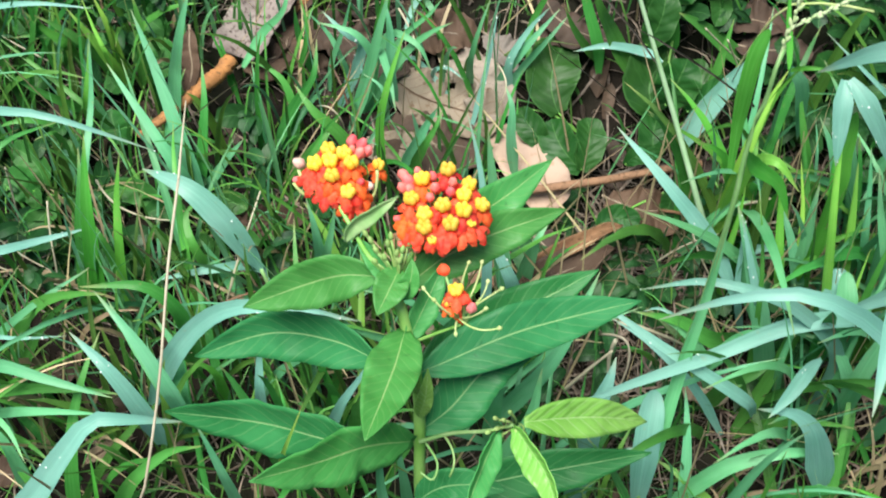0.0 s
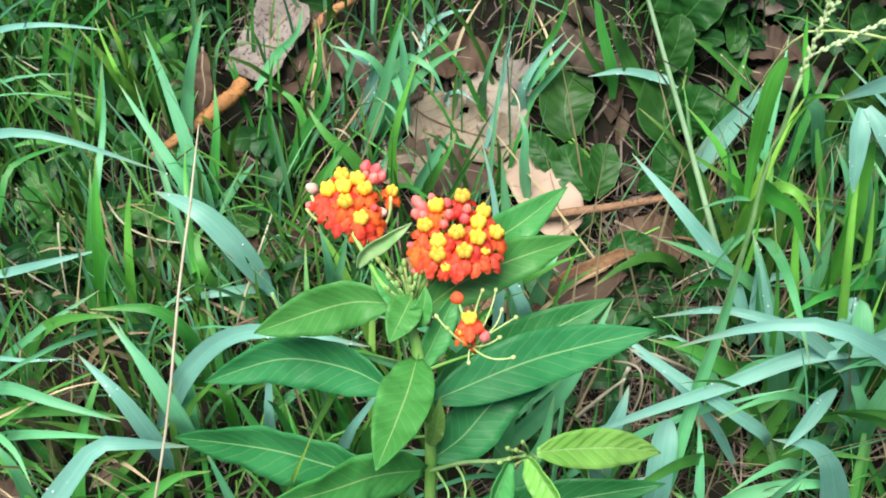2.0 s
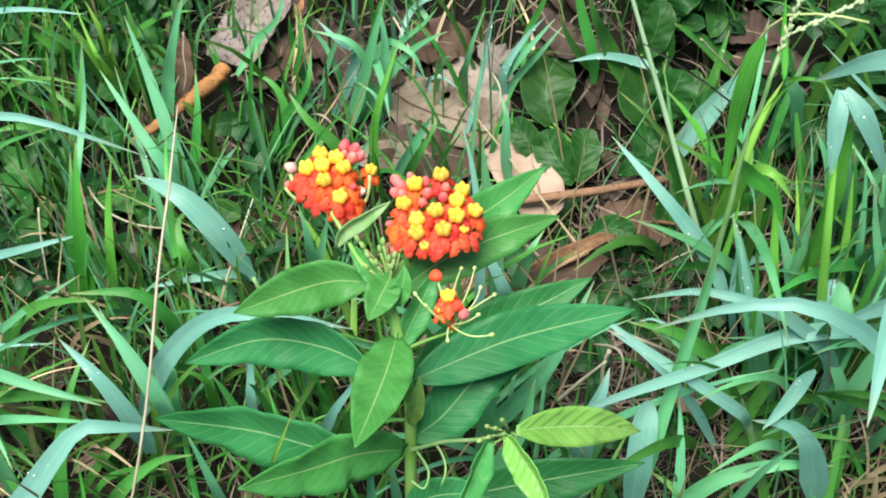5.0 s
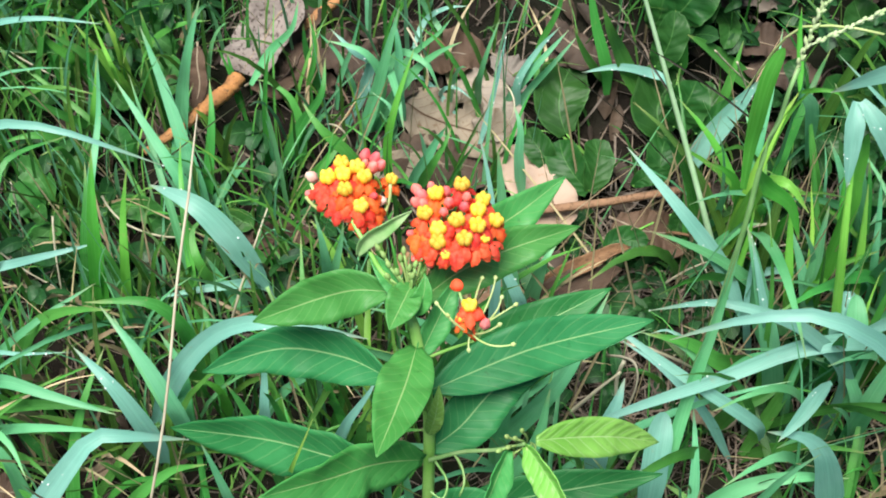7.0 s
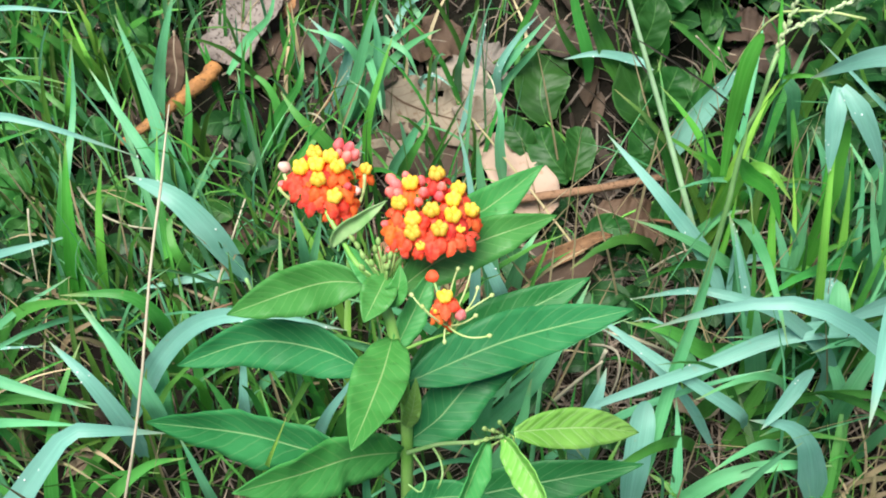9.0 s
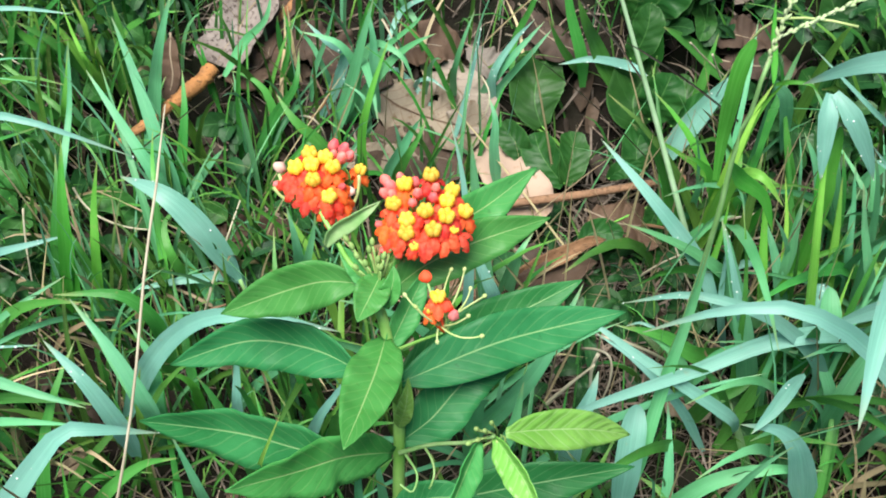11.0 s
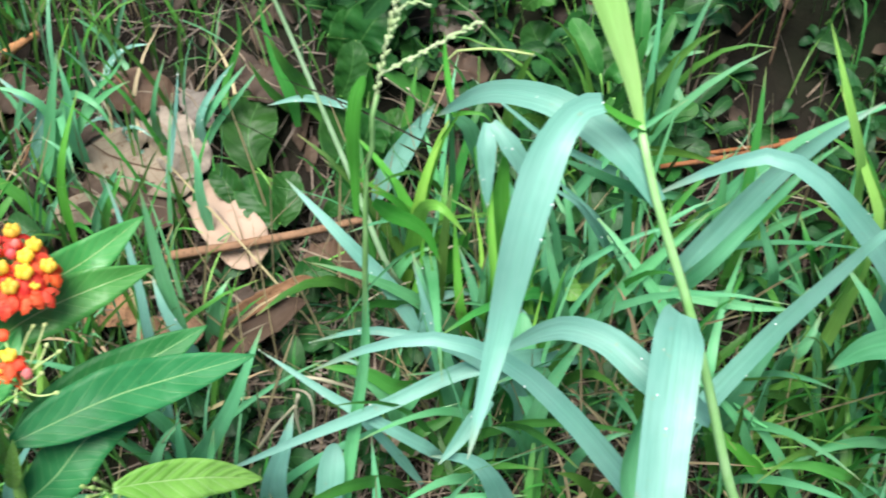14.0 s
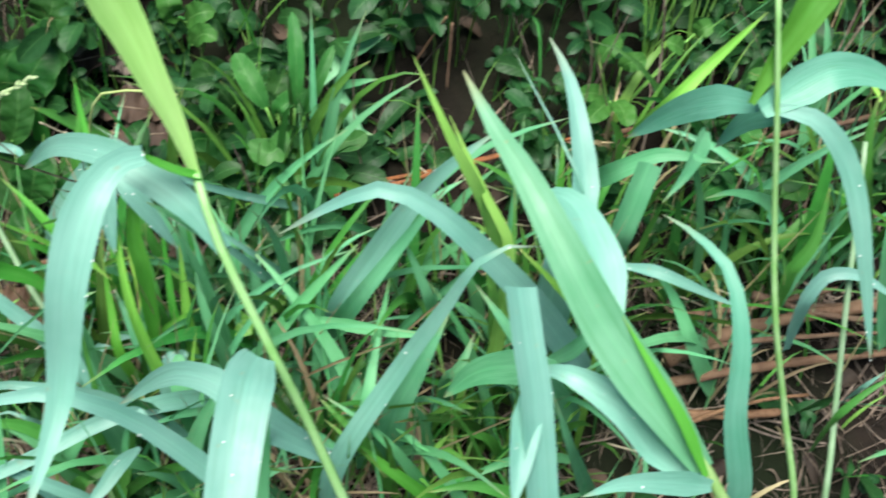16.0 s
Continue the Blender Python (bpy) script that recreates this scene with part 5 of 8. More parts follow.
blade(broad_grass_c, [(0.431, 0.300, 0.258), (0.431, 0.329, 0.268), (0.428, 0.357, 0.270), (0.422, 0.370, 0.266), (0.414, 0.375, 0.256)], 0.0239, PALE, fold=0.3, steps=14, roll=8)
blade(broad_grass_c, [(0.377, 0.205, -0.034), (0.377, 0.205, 0.223), (0.379, 0.229, 0.248), (0.380, 0.256, 0.277), (0.379, 0.277, 0.293), (0.380, 0.293, 0.300)], 0.0189, PALE, fold=0.2, roll=22, shape='flat', steps=16)
blade(broad_grass_c, [(0.379, 0.260, 0.267), (0.373, 0.241, 0.263), (0.364, 0.218, 0.249)], 0.0142, PALE, fold=0.3)
blade(broad_grass_c, [(0.404, 0.289, 0.237), (0.385, 0.300, 0.228), (0.370, 0.306, 0.217), (0.357, 0.308, 0.196)], 0.0179, MID, fold=0.3, shape='grass')
blade(broad_grass_c, [(0.465, 0.239, 0.204), (0.449, 0.254, 0.213), (0.430, 0.268, 0.232), (0.409, 0.283, 0.240), (0.394, 0.295, 0.233)], 0.0218, PALE, fold=0.3, steps=16)
blade(broad_grass_c, [(0.466, 0.231, 0.212), (0.444, 0.227, 0.229), (0.414, 0.223, 0.245), (0.394, 0.218, 0.249)], 0.0121, PALE, fold=0.3)
blade(broad_grass_c, [(0.469, 0.324, 0.012), (0.420, 0.286, 0.167), (0.411, 0.293, 0.196), (0.408, 0.303, 0.203)], 0.0111, MID, fold=0.3)
blade(broad_grass_c, [(0.414, 0.322, 0.194), (0.432, 0.334, 0.182), (0.453, 0.351, 0.174), (0.475, 0.363, 0.163)], 0.0092, MID, fold=0.3)
broad_grass_d = thing("broad_grass", (0.581, 0.286, -0.006), "thin-stemmed grass with blue-green leaves high on the culm", "grass", "tall grasses")
stalk(broad_grass_d, [(0.588, 0.294, -0.004), (0.588, 0.294, 0.030), (0.572, 0.320, 0.099), (0.552, 0.342, 0.176), (0.544, 0.363, 0.230), (0.534, 0.382, 0.295), (0.528, 0.407, 0.352)], 0.0023, 0.0013, GREEN_STALK, steps=22)
stalk(broad_grass_d, [(0.617, 0.303, -0.001), (0.617, 0.303, 0.018), (0.618, 0.338, 0.084), (0.614, 0.359, 0.139), (0.614, 0.380, 0.182), (0.617, 0.411, 0.233)], 0.0022, 0.0014, PALE_STALK, steps=16, name='second_stem')
blade(broad_grass_d, [(0.522, 0.388, 0.297), (0.532, 0.395, 0.317), (0.542, 0.400, 0.337), (0.556, 0.410, 0.361)], 0.0190, GRASS, shape='flag', fold=0.4, name='flag_leaf')
blade(broad_grass_d, [(0.531, 0.393, 0.290), (0.519, 0.412, 0.276), (0.509, 0.432, 0.251), (0.494, 0.453, 0.212)], 0.0190, BLUE, fold=0.25)
blade(broad_grass_d, [(0.563, 0.399, 0.289), (0.550, 0.403, 0.276), (0.540, 0.414, 0.257), (0.530, 0.419, 0.233)], 0.0169, BLUE, fold=0.25)
blade(broad_grass_d, [(0.527, 0.385, 0.295), (0.548, 0.390, 0.304), (0.565, 0.392, 0.310), (0.589, 0.393, 0.303), (0.613, 0.385, 0.289)], 0.0212, BLUE, fold=0.3)
blade(broad_grass_d, [(0.534, 0.384, 0.296), (0.554, 0.375, 0.293), (0.570, 0.362, 0.274), (0.578, 0.338, 0.244), (0.590, 0.303, 0.180)], 0.0136, PALE, fold=0.25, steps=18)
blade(broad_grass_d, [(0.516, 0.493, 0.170), (0.529, 0.477, 0.213), (0.551, 0.483, 0.236), (0.577, 0.485, 0.269)], 0.0098, LIME, fold=0.4)
blade(broad_grass_d, [(0.539, 0.290, -0.005), (0.539, 0.290, 0.067), (0.527, 0.308, 0.131), (0.528, 0.331, 0.175), (0.526, 0.360, 0.198), (0.514, 0.385, 0.202), (0.502, 0.403, 0.200)], 0.0178, BLUE, fold=0.3, steps=18)
blade(broad_grass_d, [(0.500, 0.456, 0.058), (0.490, 0.425, 0.151), (0.496, 0.429, 0.181), (0.505, 0.439, 0.203)], 0.0171, MID, shape='flat', fold=0.4)
blade(broad_grass_d, [(0.490, 0.491, 0.130), (0.502, 0.465, 0.172), (0.523, 0.460, 0.186), (0.558, 0.449, 0.185)], 0.0136, MID, fold=0.3)
blade(broad_grass_d, [(0.566, 0.491, 0.170), (0.534, 0.444, 0.188), (0.516, 0.432, 0.175)], 0.0120, MID, fold=0.4)
blade(broad_grass_d, [(0.490, 0.408, 0.150), (0.504, 0.396, 0.157), (0.522, 0.386, 0.153), (0.550, 0.370, 0.146)], 0.0079, PALE, fold=0.3)
blade(broad_grass_d, [(0.564, 0.380, 0.032), (0.530, 0.378, 0.109), (0.519, 0.395, 0.133), (0.505, 0.405, 0.151)], 0.0136, MID, fold=0.3)
blade(broad_grass_d, [(0.596, 0.372, 0.089), (0.586, 0.364, 0.150), (0.596, 0.369, 0.168), (0.615, 0.365, 0.170), (0.643, 0.352, 0.153)], 0.0117, PALE, fold=0.3)
blade(broad_grass_d, [(0.595, 0.394, 0.096), (0.590, 0.391, 0.146), (0.601, 0.396, 0.165), (0.610, 0.414, 0.194)], 0.0114, GREEN, fold=0.3)
blade(broad_grass_d, [(0.618, 0.457, 0.118), (0.576, 0.429, 0.173), (0.556, 0.429, 0.181), (0.542, 0.429, 0.178)], 0.0114, MID, fold=0.3)
blade(broad_grass_d, [(0.667, 0.421, 0.106), (0.624, 0.404, 0.203), (0.620, 0.416, 0.237), (0.624, 0.425, 0.258)], 0.0145, GREEN, fold=0.4)
blade(broad_grass_d, [(0.670, 0.374, 0.070), (0.627, 0.366, 0.186), (0.624, 0.376, 0.233), (0.629, 0.387, 0.269)], 0.0153, MID, fold=0.3)
blade(broad_grass_d, [(0.620, 0.336, 0.017), (0.611, 0.323, 0.084), (0.628, 0.327, 0.104), (0.649, 0.331, 0.112)], 0.0081, GREEN)
blade(broad_grass_d, [(0.633, 0.348, 0.051), (0.627, 0.333, 0.096), (0.640, 0.334, 0.112)], 0.0069, PALE)
blade(broad_grass_d, [(0.628, 0.426, 0.248), (0.621, 0.443, 0.259), (0.613, 0.452, 0.265)], 0.0032, LIME)

# ---- dead leaves and sticks on the ground ----
dead_leaf([(-0.0371, 0.5819, 0.1028), (-0.0045, 0.5640, 0.0990), (0.0383, 0.5515, 0.0924)], 0.0446, DRY_TAN, "curled tan dead leaf with dark veins", torn=0.08, fold=0.15)
dead_leaf([(0.0048, 0.5976, 0.1078), (0.0239, 0.5753, 0.1031), (0.0377, 0.5518, 0.0925)], 0.0372, DRY_GREY, "grey brittle dead leaf under a tan one", torn=0.1)
dead_leaf([(0.0345, 0.5500, 0.0840), (0.0560, 0.5190, 0.0820), (0.0735, 0.4960, 0.0680)], 0.0360, DRY_PALE, "bleached pinkish-cream dead leaf with a torn edge", fold=0.12, wave=0.06, torn=-0.04, shape="blunt")
dead_leaf([(-0.0559, 0.5349, 0.0869), (-0.0335, 0.5344, 0.0890), (-0.0050, 0.5292, 0.0846)], 0.0233, DRY_TAN, "flat pale brown dead leaf", wave=0.15)
dead_leaf([(-0.1085, 0.6398, 0.1423), (-0.1235, 0.6158, 0.1341), (-0.1391, 0.5850, 0.1230)], 0.0370, BARK, "spotted grey-tan curled bark strip", shape="flat", fold=0.4, wave=0.1)
dead_leaf([(-0.0946, 0.6399, 0.1321), (-0.1097, 0.6110, 0.1175), (-0.1320, 0.5850, 0.1068)], 0.0188, DRY_BROWN, "rolled brown strip of bark", shape='even', fold=0.7)
dead_leaf([(0.051, 0.443, 0.073), (0.078, 0.451, 0.090), (0.111, 0.469, 0.088)], 0.0093, TWIG, "rust-brown rolled dead leaf", fold=0.9, shape='even')
dead_leaf([(0.0572, 0.4745, 0.0666), (0.0683, 0.4635, 0.0633), (0.0782, 0.4492, 0.0585)], 0.0250, DRY_BROWN, "dark brown dead leaf on the soil", torn=0.1)
dead_leaf([(0.1058, 0.5001, 0.0750), (0.1274, 0.4904, 0.0741), (0.1531, 0.4915, 0.0717)], 0.0323, DRY_BROWN, "dull brown dead leaf among twigs", torn=0.08)
dead_leaf([(0.1886, 0.6202, 0.1186), (0.2076, 0.6157, 0.1167), (0.2284, 0.6275, 0.1156)], 0.0302, DRY_BROWN, "dark brown curled dead leaf", fold=0.4)
dead_leaf([(0.185, 0.614, 0.127), (0.206, 0.606, 0.129), (0.233, 0.606, 0.124)], 0.0262, DRY_BROWN, "reddish brown dead leaf with a dark midrib", fold=0.3)
dead_leaf([(-0.0989, 0.6272, 0.1173), (-0.0751, 0.6109, 0.1167), (-0.0487, 0.5944, 0.1063)], 0.0338, DRY_BROWN, "dark brown dead leaf among fine grass", torn=0.15)
dead_leaf([(-0.0715, 0.6030, 0.1089), (-0.0477, 0.5870, 0.1089), (-0.0253, 0.5948, 0.1062)], 0.0299, DRY_BROWN, "brown curled dead leaf", torn=0.1)
dead_leaf([(-0.0213, 0.6058, 0.1101), (-0.0030, 0.6097, 0.1163), (0.0242, 0.6095, 0.1113)], 0.0301, DRY_BROWN, "brown curled dead leaf with a split edge", torn=0.1, fold=0.4)
dead_leaf([(0.0281, 0.6120, 0.1137), (0.0430, 0.5976, 0.1089), (0.0621, 0.5957, 0.1085)], 0.0227, DRY_GREY, "grey dead leaf fragment", torn=0.15)
dead_leaf([(0.0554, 0.6202, 0.1158), (0.0777, 0.6100, 0.1149), (0.0975, 0.6159, 0.1142)], 0.0227, DRY_BROWN, "dull brown dead leaf fragment", torn=0.12)
dead_leaf([(-0.0367, 0.5529, 0.0931), (-0.0108, 0.5357, 0.0889), (0.0261, 0.5343, 0.0867)], 0.0407, DRY_BROWN, "brown dead leaf pressed under the litter", torn=0.06)
dead_leaf([(-0.1434, 0.4925, 0.0724), (-0.1134, 0.4848, 0.0722), (-0.0845, 0.4941, 0.0726)], 0.0215, DRY_BROWN, "dark brown rolled leaf", fold=0.6, shape='lance')
dead_leaf([(-0.2585, 0.6008, 0.1100), (-0.2424, 0.5884, 0.1059), (-0.2187, 0.5798, 0.1028)], 0.0223, DRY_BROWN, "reddish-brown dead leaf in the grass", fold=0.4)
dead_leaf([(-0.1667, 0.5905, 0.1438), (-0.1650, 0.5740, 0.1293), (-0.1673, 0.5585, 0.1148)], 0.0132, DRY_BROWN, "brown hanging leaf strip", shape='lance', fold=0.5)
dead_leaf([(-0.1351, 0.5882, 0.1093), (-0.1092, 0.5979, 0.1149), (-0.1020, 0.6179, 0.1214)], 0.0303, DRY_BROWN, "dull brown leaf behind bark", torn=0.1)
dead_leaf([(-0.2662, 0.3985, 0.0404), (-0.2476, 0.3936, 0.0411), (-0.2313, 0.4021, 0.0411)], 0.0240, DRY_BROWN, "dull brown dead leaf on the soil")
dead_leaf([(-0.0185, 0.4269, 0.0493), (-0.0010, 0.4172, 0.0506), (0.0134, 0.4161, 0.0453)], 0.0238, DRY_TAN, "pale dead leaf beneath the flowers")
dead_leaf([(0.141, 0.627, 0.136), (0.169, 0.642, 0.141), (0.204, 0.643, 0.142)], 0.0306, DRY_BROWN, "dark brown dead leaf near the weeds", torn=0.05)
dead_leaf([(0.065, 0.633, 0.128), (0.086, 0.607, 0.119), (0.112, 0.601, 0.117)], 0.0226, DRY_BROWN, "brown dead leaf by a thin stalk")
dead_leaf([(0.144, 0.391, 0.046), (0.156, 0.375, 0.045), (0.170, 0.379, 0.041)], 0.0238, DRY_TAN, "pale brown flat leaf fragment", torn=0.1)
dead_leaf([(0.261, 0.389, 0.055), (0.270, 0.379, 0.052), (0.277, 0.374, 0.050)], 0.0124, DRY_TAN, "small yellowed leaf lying on dark soil", shape='lance')
dead_leaf([(-0.004, 0.452, 0.066), (0.015, 0.443, 0.073), (0.037, 0.455, 0.067)], 0.0240, RUST, "orange-brown dead leaf lying on dark soil", fold=0.4)
dead_leaf([(-0.038, 0.466, 0.071), (-0.015, 0.460, 0.079), (0.003, 0.459, 0.069)], 0.0207, RUST, "rust-coloured curled leaf lying on dark soil")
dead_leaf([(0.041, 0.429, 0.069), (0.070, 0.438, 0.081), (0.104, 0.458, 0.078)], 0.0239, DRY_BROWN, "long brown rolled leaf", shape='lance', fold=0.6)
dead_leaf([(0.359, 0.393, 0.066), (0.361, 0.372, 0.059), (0.359, 0.351, 0.042)], 0.0152, DRY_TAN, "straw-yellow dry leaf strip", shape='lance', fold=0.4)
dead_leaf([(0.316, 0.497, 0.092), (0.317, 0.486, 0.088), (0.314, 0.471, 0.083)], 0.0095, DRY_TAN, "small straw-coloured strip lying on dark soil", shape='even')
dead_leaf([(0.152, 0.664, 0.149), (0.171, 0.654, 0.155), (0.193, 0.668, 0.150)], 0.0339, DRY_GREY, "grey weathered dead leaf", torn=0.05)
dead_leaf([(0.186, 0.648, 0.133), (0.208, 0.648, 0.133), (0.235, 0.643, 0.132)], 0.0231, DRY_GREY, "flat grey-brown leaf lying on dark soil")
dead_leaf([(0.197, 0.598, 0.116), (0.219, 0.588, 0.118), (0.244, 0.593, 0.114)], 0.0225, DRY_BROWN, "brown dead leaf in shade")
stick([(-0.1390, 0.5739, 0.1308), (-0.1491, 0.5599, 0.1285), (-0.1632, 0.5488, 0.1231)], 0.0050, 0.0044, RUST, "orange-brown broken stick with flaking bark", bumps=0.5, steps=40)
stick([(-0.1642, 0.5497, 0.1221), (-0.1764, 0.5387, 0.1186), (-0.1966, 0.5275, 0.1103)], 0.0042, 0.0024, RUST, "orange-brown broken stick with flaking bark", bumps=0.28, steps=34)
stick([(-0.1023, 0.6298, 0.1209), (-0.0867, 0.6392, 0.1301), (-0.0657, 0.6518, 0.1364)], 0.0040, 0.0030, RUST, "orange-brown stick behind the bark strip", bumps=0.4)
stick([(0.016, 0.500, 0.078), (0.063, 0.501, 0.084), (0.110, 0.511, 0.082), (0.166, 0.518, 0.087)], 0.0031, 0.0022, RUST, "thin orange-brown twig resting on a pale leaf")
stick([(0.022, 0.501, 0.071), (0.067, 0.504, 0.081), (0.154, 0.522, 0.082)], 0.0016, 0.0011, TWIG, "thin brown twig alongside another")
stick([(0.333, 0.516, 0.118), (0.370, 0.516, 0.123), (0.412, 0.523, 0.125), (0.461, 0.534, 0.124)], 0.0018, 0.0013, RED_TWIG, "long red-brown twig across the ground")
stick([(0.344, 0.540, 0.101), (0.391, 0.542, 0.102), (0.447, 0.549, 0.104), (0.513, 0.556, 0.107)], 0.0014, 0.0011, RED_TWIG, "thin red-brown twig lying on dark soil")
stick([(0.346, 0.551, 0.100), (0.370, 0.536, 0.105), (0.402, 0.535, 0.094)], 0.0016, 0.0011, TWIG, "short brown twig lying on dark soil")
stick([(0.460, 0.550, 0.100), (0.499, 0.551, 0.105), (0.549, 0.557, 0.107), (0.606, 0.563, 0.104)], 0.0025, 0.0014, TWIG, "brown twig by the grass stems")
stick([(0.483, 0.547, 0.099), (0.536, 0.550, 0.105), (0.586, 0.566, 0.110)], 0.0022, 0.0014, RED_TWIG, "red-brown twig in the leaf litter")
stick([(0.529, 0.391, 0.065), (0.575, 0.403, 0.069), (0.632, 0.407, 0.071), (0.707, 0.412, 0.063)], 0.0049, 0.0040, TWIG, "weathered brown fallen branch", bumps=0.25)
stick([(0.508, 0.378, 0.056), (0.560, 0.379, 0.061), (0.626, 0.386, 0.049), (0.702, 0.386, 0.044)], 0.0036, 0.0029, TWIG, "weathered brown fallen branch")
stick([(0.520, 0.370, 0.038), (0.563, 0.360, 0.040), (0.603, 0.359, 0.035)], 0.0040, 0.0029, TWIG, "brown stick on dark soil")
stick([(0.602, 0.431, 0.069), (0.646, 0.416, 0.064), (0.710, 0.420, 0.065)], 0.0033, 0.0025, TWIG, "weathered brown stick lying on dark soil")
stick([(0.620, 0.547, 0.099), (0.665, 0.542, 0.102), (0.742, 0.553, 0.101)], 0.0025, 0.0018, TWIG, "reddish brown stick under the leaves")
stick([(0.264, 0.404, 0.050), (0.244, 0.421, 0.066), (0.239, 0.432, 0.069)], 0.0018, 0.0011, TWIG, "curled brown twig lying on dark soil")
stick([(0.0975, 0.3796, 0.0951), (0.0951, 0.3770, 0.0752), (0.0996, 0.3719, 0.0433)], 0.0012, 0.0008, DRYSTALK, "bent straw stem lying on dark soil")
stick([(0.100, 0.391, 0.095), (0.113, 0.388, 0.095), (0.143, 0.393, 0.066)], 0.0012, 0.0007, DRYSTALK, "bent straw stem lying on dark soil")
stick([(0.0706, 0.3751, 0.0446), (0.0821, 0.3720, 0.0736), (0.0954, 0.3736, 0.0933)], 0.0014, 0.0007, DRYSTALK, "pale dry grass stem")
stick([(0.1785, 0.4487, 0.0754), (0.2146, 0.4535, 0.0766), (0.2506, 0.4584, 0.0779)], 0.0010, 0.0005, DRYSTALK, "pale dry grass stem")
stick([(0.1668, 0.4811, 0.0856), (0.1970, 0.4802, 0.0951), (0.2210, 0.4919, 0.0883)], 0.0010, 0.0007, DRYSTALK, "pale dry grass stem")
stick([(0.160, 0.555, 0.171), (0.179, 0.564, 0.144), (0.194, 0.569, 0.126)], 0.0006, 0.0004, DRYSTALK, "thin dry stalk lying on dark soil")
stick([(0.1736, 0.5497, 0.1663), (0.1851, 0.5568, 0.1388), (0.1948, 0.5601, 0.1195)], 0.0006, 0.0004, DRYSTALK, "thin dry stalk lying on dark soil")

# ---- low weeds with broad leaves ----
broad_weed((0.0877, 0.5413, 0.0767), "round dark green leaves of a creeping weed", [((0.0757, 0.5598, 0.0910), (0.0707, 0.5767, 0.1068), (0.0826, 0.6058, 0.1127), 0.0365, 0), ((0.0664, 0.5360, 0.0829), (0.0574, 0.5414, 0.0947), (0.0480, 0.5587, 0.0967), 0.0185, -10), ((0.0888, 0.5209, 0.0777), (0.0744, 0.5323, 0.0916), (0.0702, 0.5518, 0.0943), 0.0245, -14), ((0.0888, 0.5209, 0.0777), (0.0943, 0.5322, 0.0916), (0.0933, 0.5524, 0.0945), 0.0215, 14)], BROAD)
broad_weed((0.1443, 0.5450, 0.0780), "broad folded green leaves of a low weed", [((0.1414, 0.5588, 0.0907), (0.1363, 0.5718, 0.1051), (0.1534, 0.5960, 0.1094), 0.0430, 8), ((0.1384, 0.5275, 0.0800), (0.1357, 0.5359, 0.0929), (0.1414, 0.5538, 0.0950), 0.0215, 0), ((0.1730, 0.5610, 0.0914), (0.1706, 0.5710, 0.1048), (0.1660, 0.5912, 0.1077), 0.0165, 0), ((0.1577, 0.5350, 0.0826), (0.1626, 0.5426, 0.0952), (0.1749, 0.5599, 0.0971), 0.0150, 0), ((0.1178, 0.5245, 0.0790), (0.1277, 0.5246, 0.0890), (0.1411, 0.5250, 0.0852), 0.0130, 0)], BROAD)
broad_weed((0.1708, 0.5196, 0.0722), "small dark leaves close to the soil", [((0.1497, 0.5048, 0.0787), (0.1427, 0.4893, 0.0790), (0.1405, 0.4821, 0.0764), 0.0143, 0), ((0.1758, 0.5045, 0.0784), (0.1879, 0.4958, 0.0834), (0.2028, 0.5054, 0.0885), 0.0214, 0), ((0.0973, 0.4794, 0.0713), (0.1082, 0.4824, 0.0768), (0.1224, 0.4765, 0.0753), 0.0178, 0)], BROAD, "weed")
broad_weed((0.281, 0.627, 0.110), "lobed dark green leaves behind the grass", [((0.277, 0.591, 0.134), (0.268, 0.599, 0.146), (0.259, 0.612, 0.161), 0.0256, 0), ((0.292, 0.599, 0.136), (0.292, 0.607, 0.149), (0.293, 0.618, 0.163), 0.0221, 0), ((0.286, 0.587, 0.122), (0.303, 0.595, 0.135), (0.313, 0.607, 0.149), 0.0259, 0), ((0.271, 0.563, 0.104), (0.255, 0.568, 0.116), (0.242, 0.575, 0.128), 0.0221, 0), ((0.266, 0.572, 0.117), (0.281, 0.568, 0.126), (0.299, 0.561, 0.123), 0.0219, 0), ((0.248, 0.552, 0.100), (0.231, 0.556, 0.112), (0.225, 0.571, 0.117), 0.0183, 0)], BROAD, "weed")
broad_weed((0.162, 0.651, 0.118), "large green leaf of a weed", [((0.145, 0.614, 0.141), (0.153, 0.611, 0.161), (0.167, 0.621, 0.174), 0.0327, 0), ((0.127, 0.626, 0.145), (0.133, 0.625, 0.155), (0.139, 0.629, 0.167), 0.0222, 0), ((0.177, 0.630, 0.137), (0.182, 0.610, 0.140), (0.177, 0.594, 0.135), 0.0148, 0)], BROAD, "weed")
broad_weed((-0.2602, 0.6097, 0.1038), "leafy green weed in the shade", [((-0.2519, 0.5907, 0.1149), (-0.2573, 0.5966, 0.1216), (-0.2655, 0.6072, 0.1253), 0.0148, 0), ((-0.2407, 0.5906, 0.1148), (-0.2328, 0.5964, 0.1213), (-0.2276, 0.6067, 0.1249), 0.0148, 0), ((-0.2621, 0.5743, 0.1095), (-0.2700, 0.5755, 0.1149), (-0.2802, 0.5830, 0.1177), 0.0146, 0), ((-0.2768, 0.6108, 0.1212), (-0.2838, 0.6134, 0.1275), (-0.2918, 0.6196, 0.1295), 0.0149, 0), ((-0.2166, 0.5670, 0.1069), (-0.2157, 0.5749, 0.1143), (-0.2105, 0.5861, 0.1180), 0.0161, 0), ((-0.2127, 0.5666, 0.1114), (-0.2173, 0.5668, 0.1167), (-0.2213, 0.5730, 0.1188), 0.0108, 0)], BUSH, "weed")
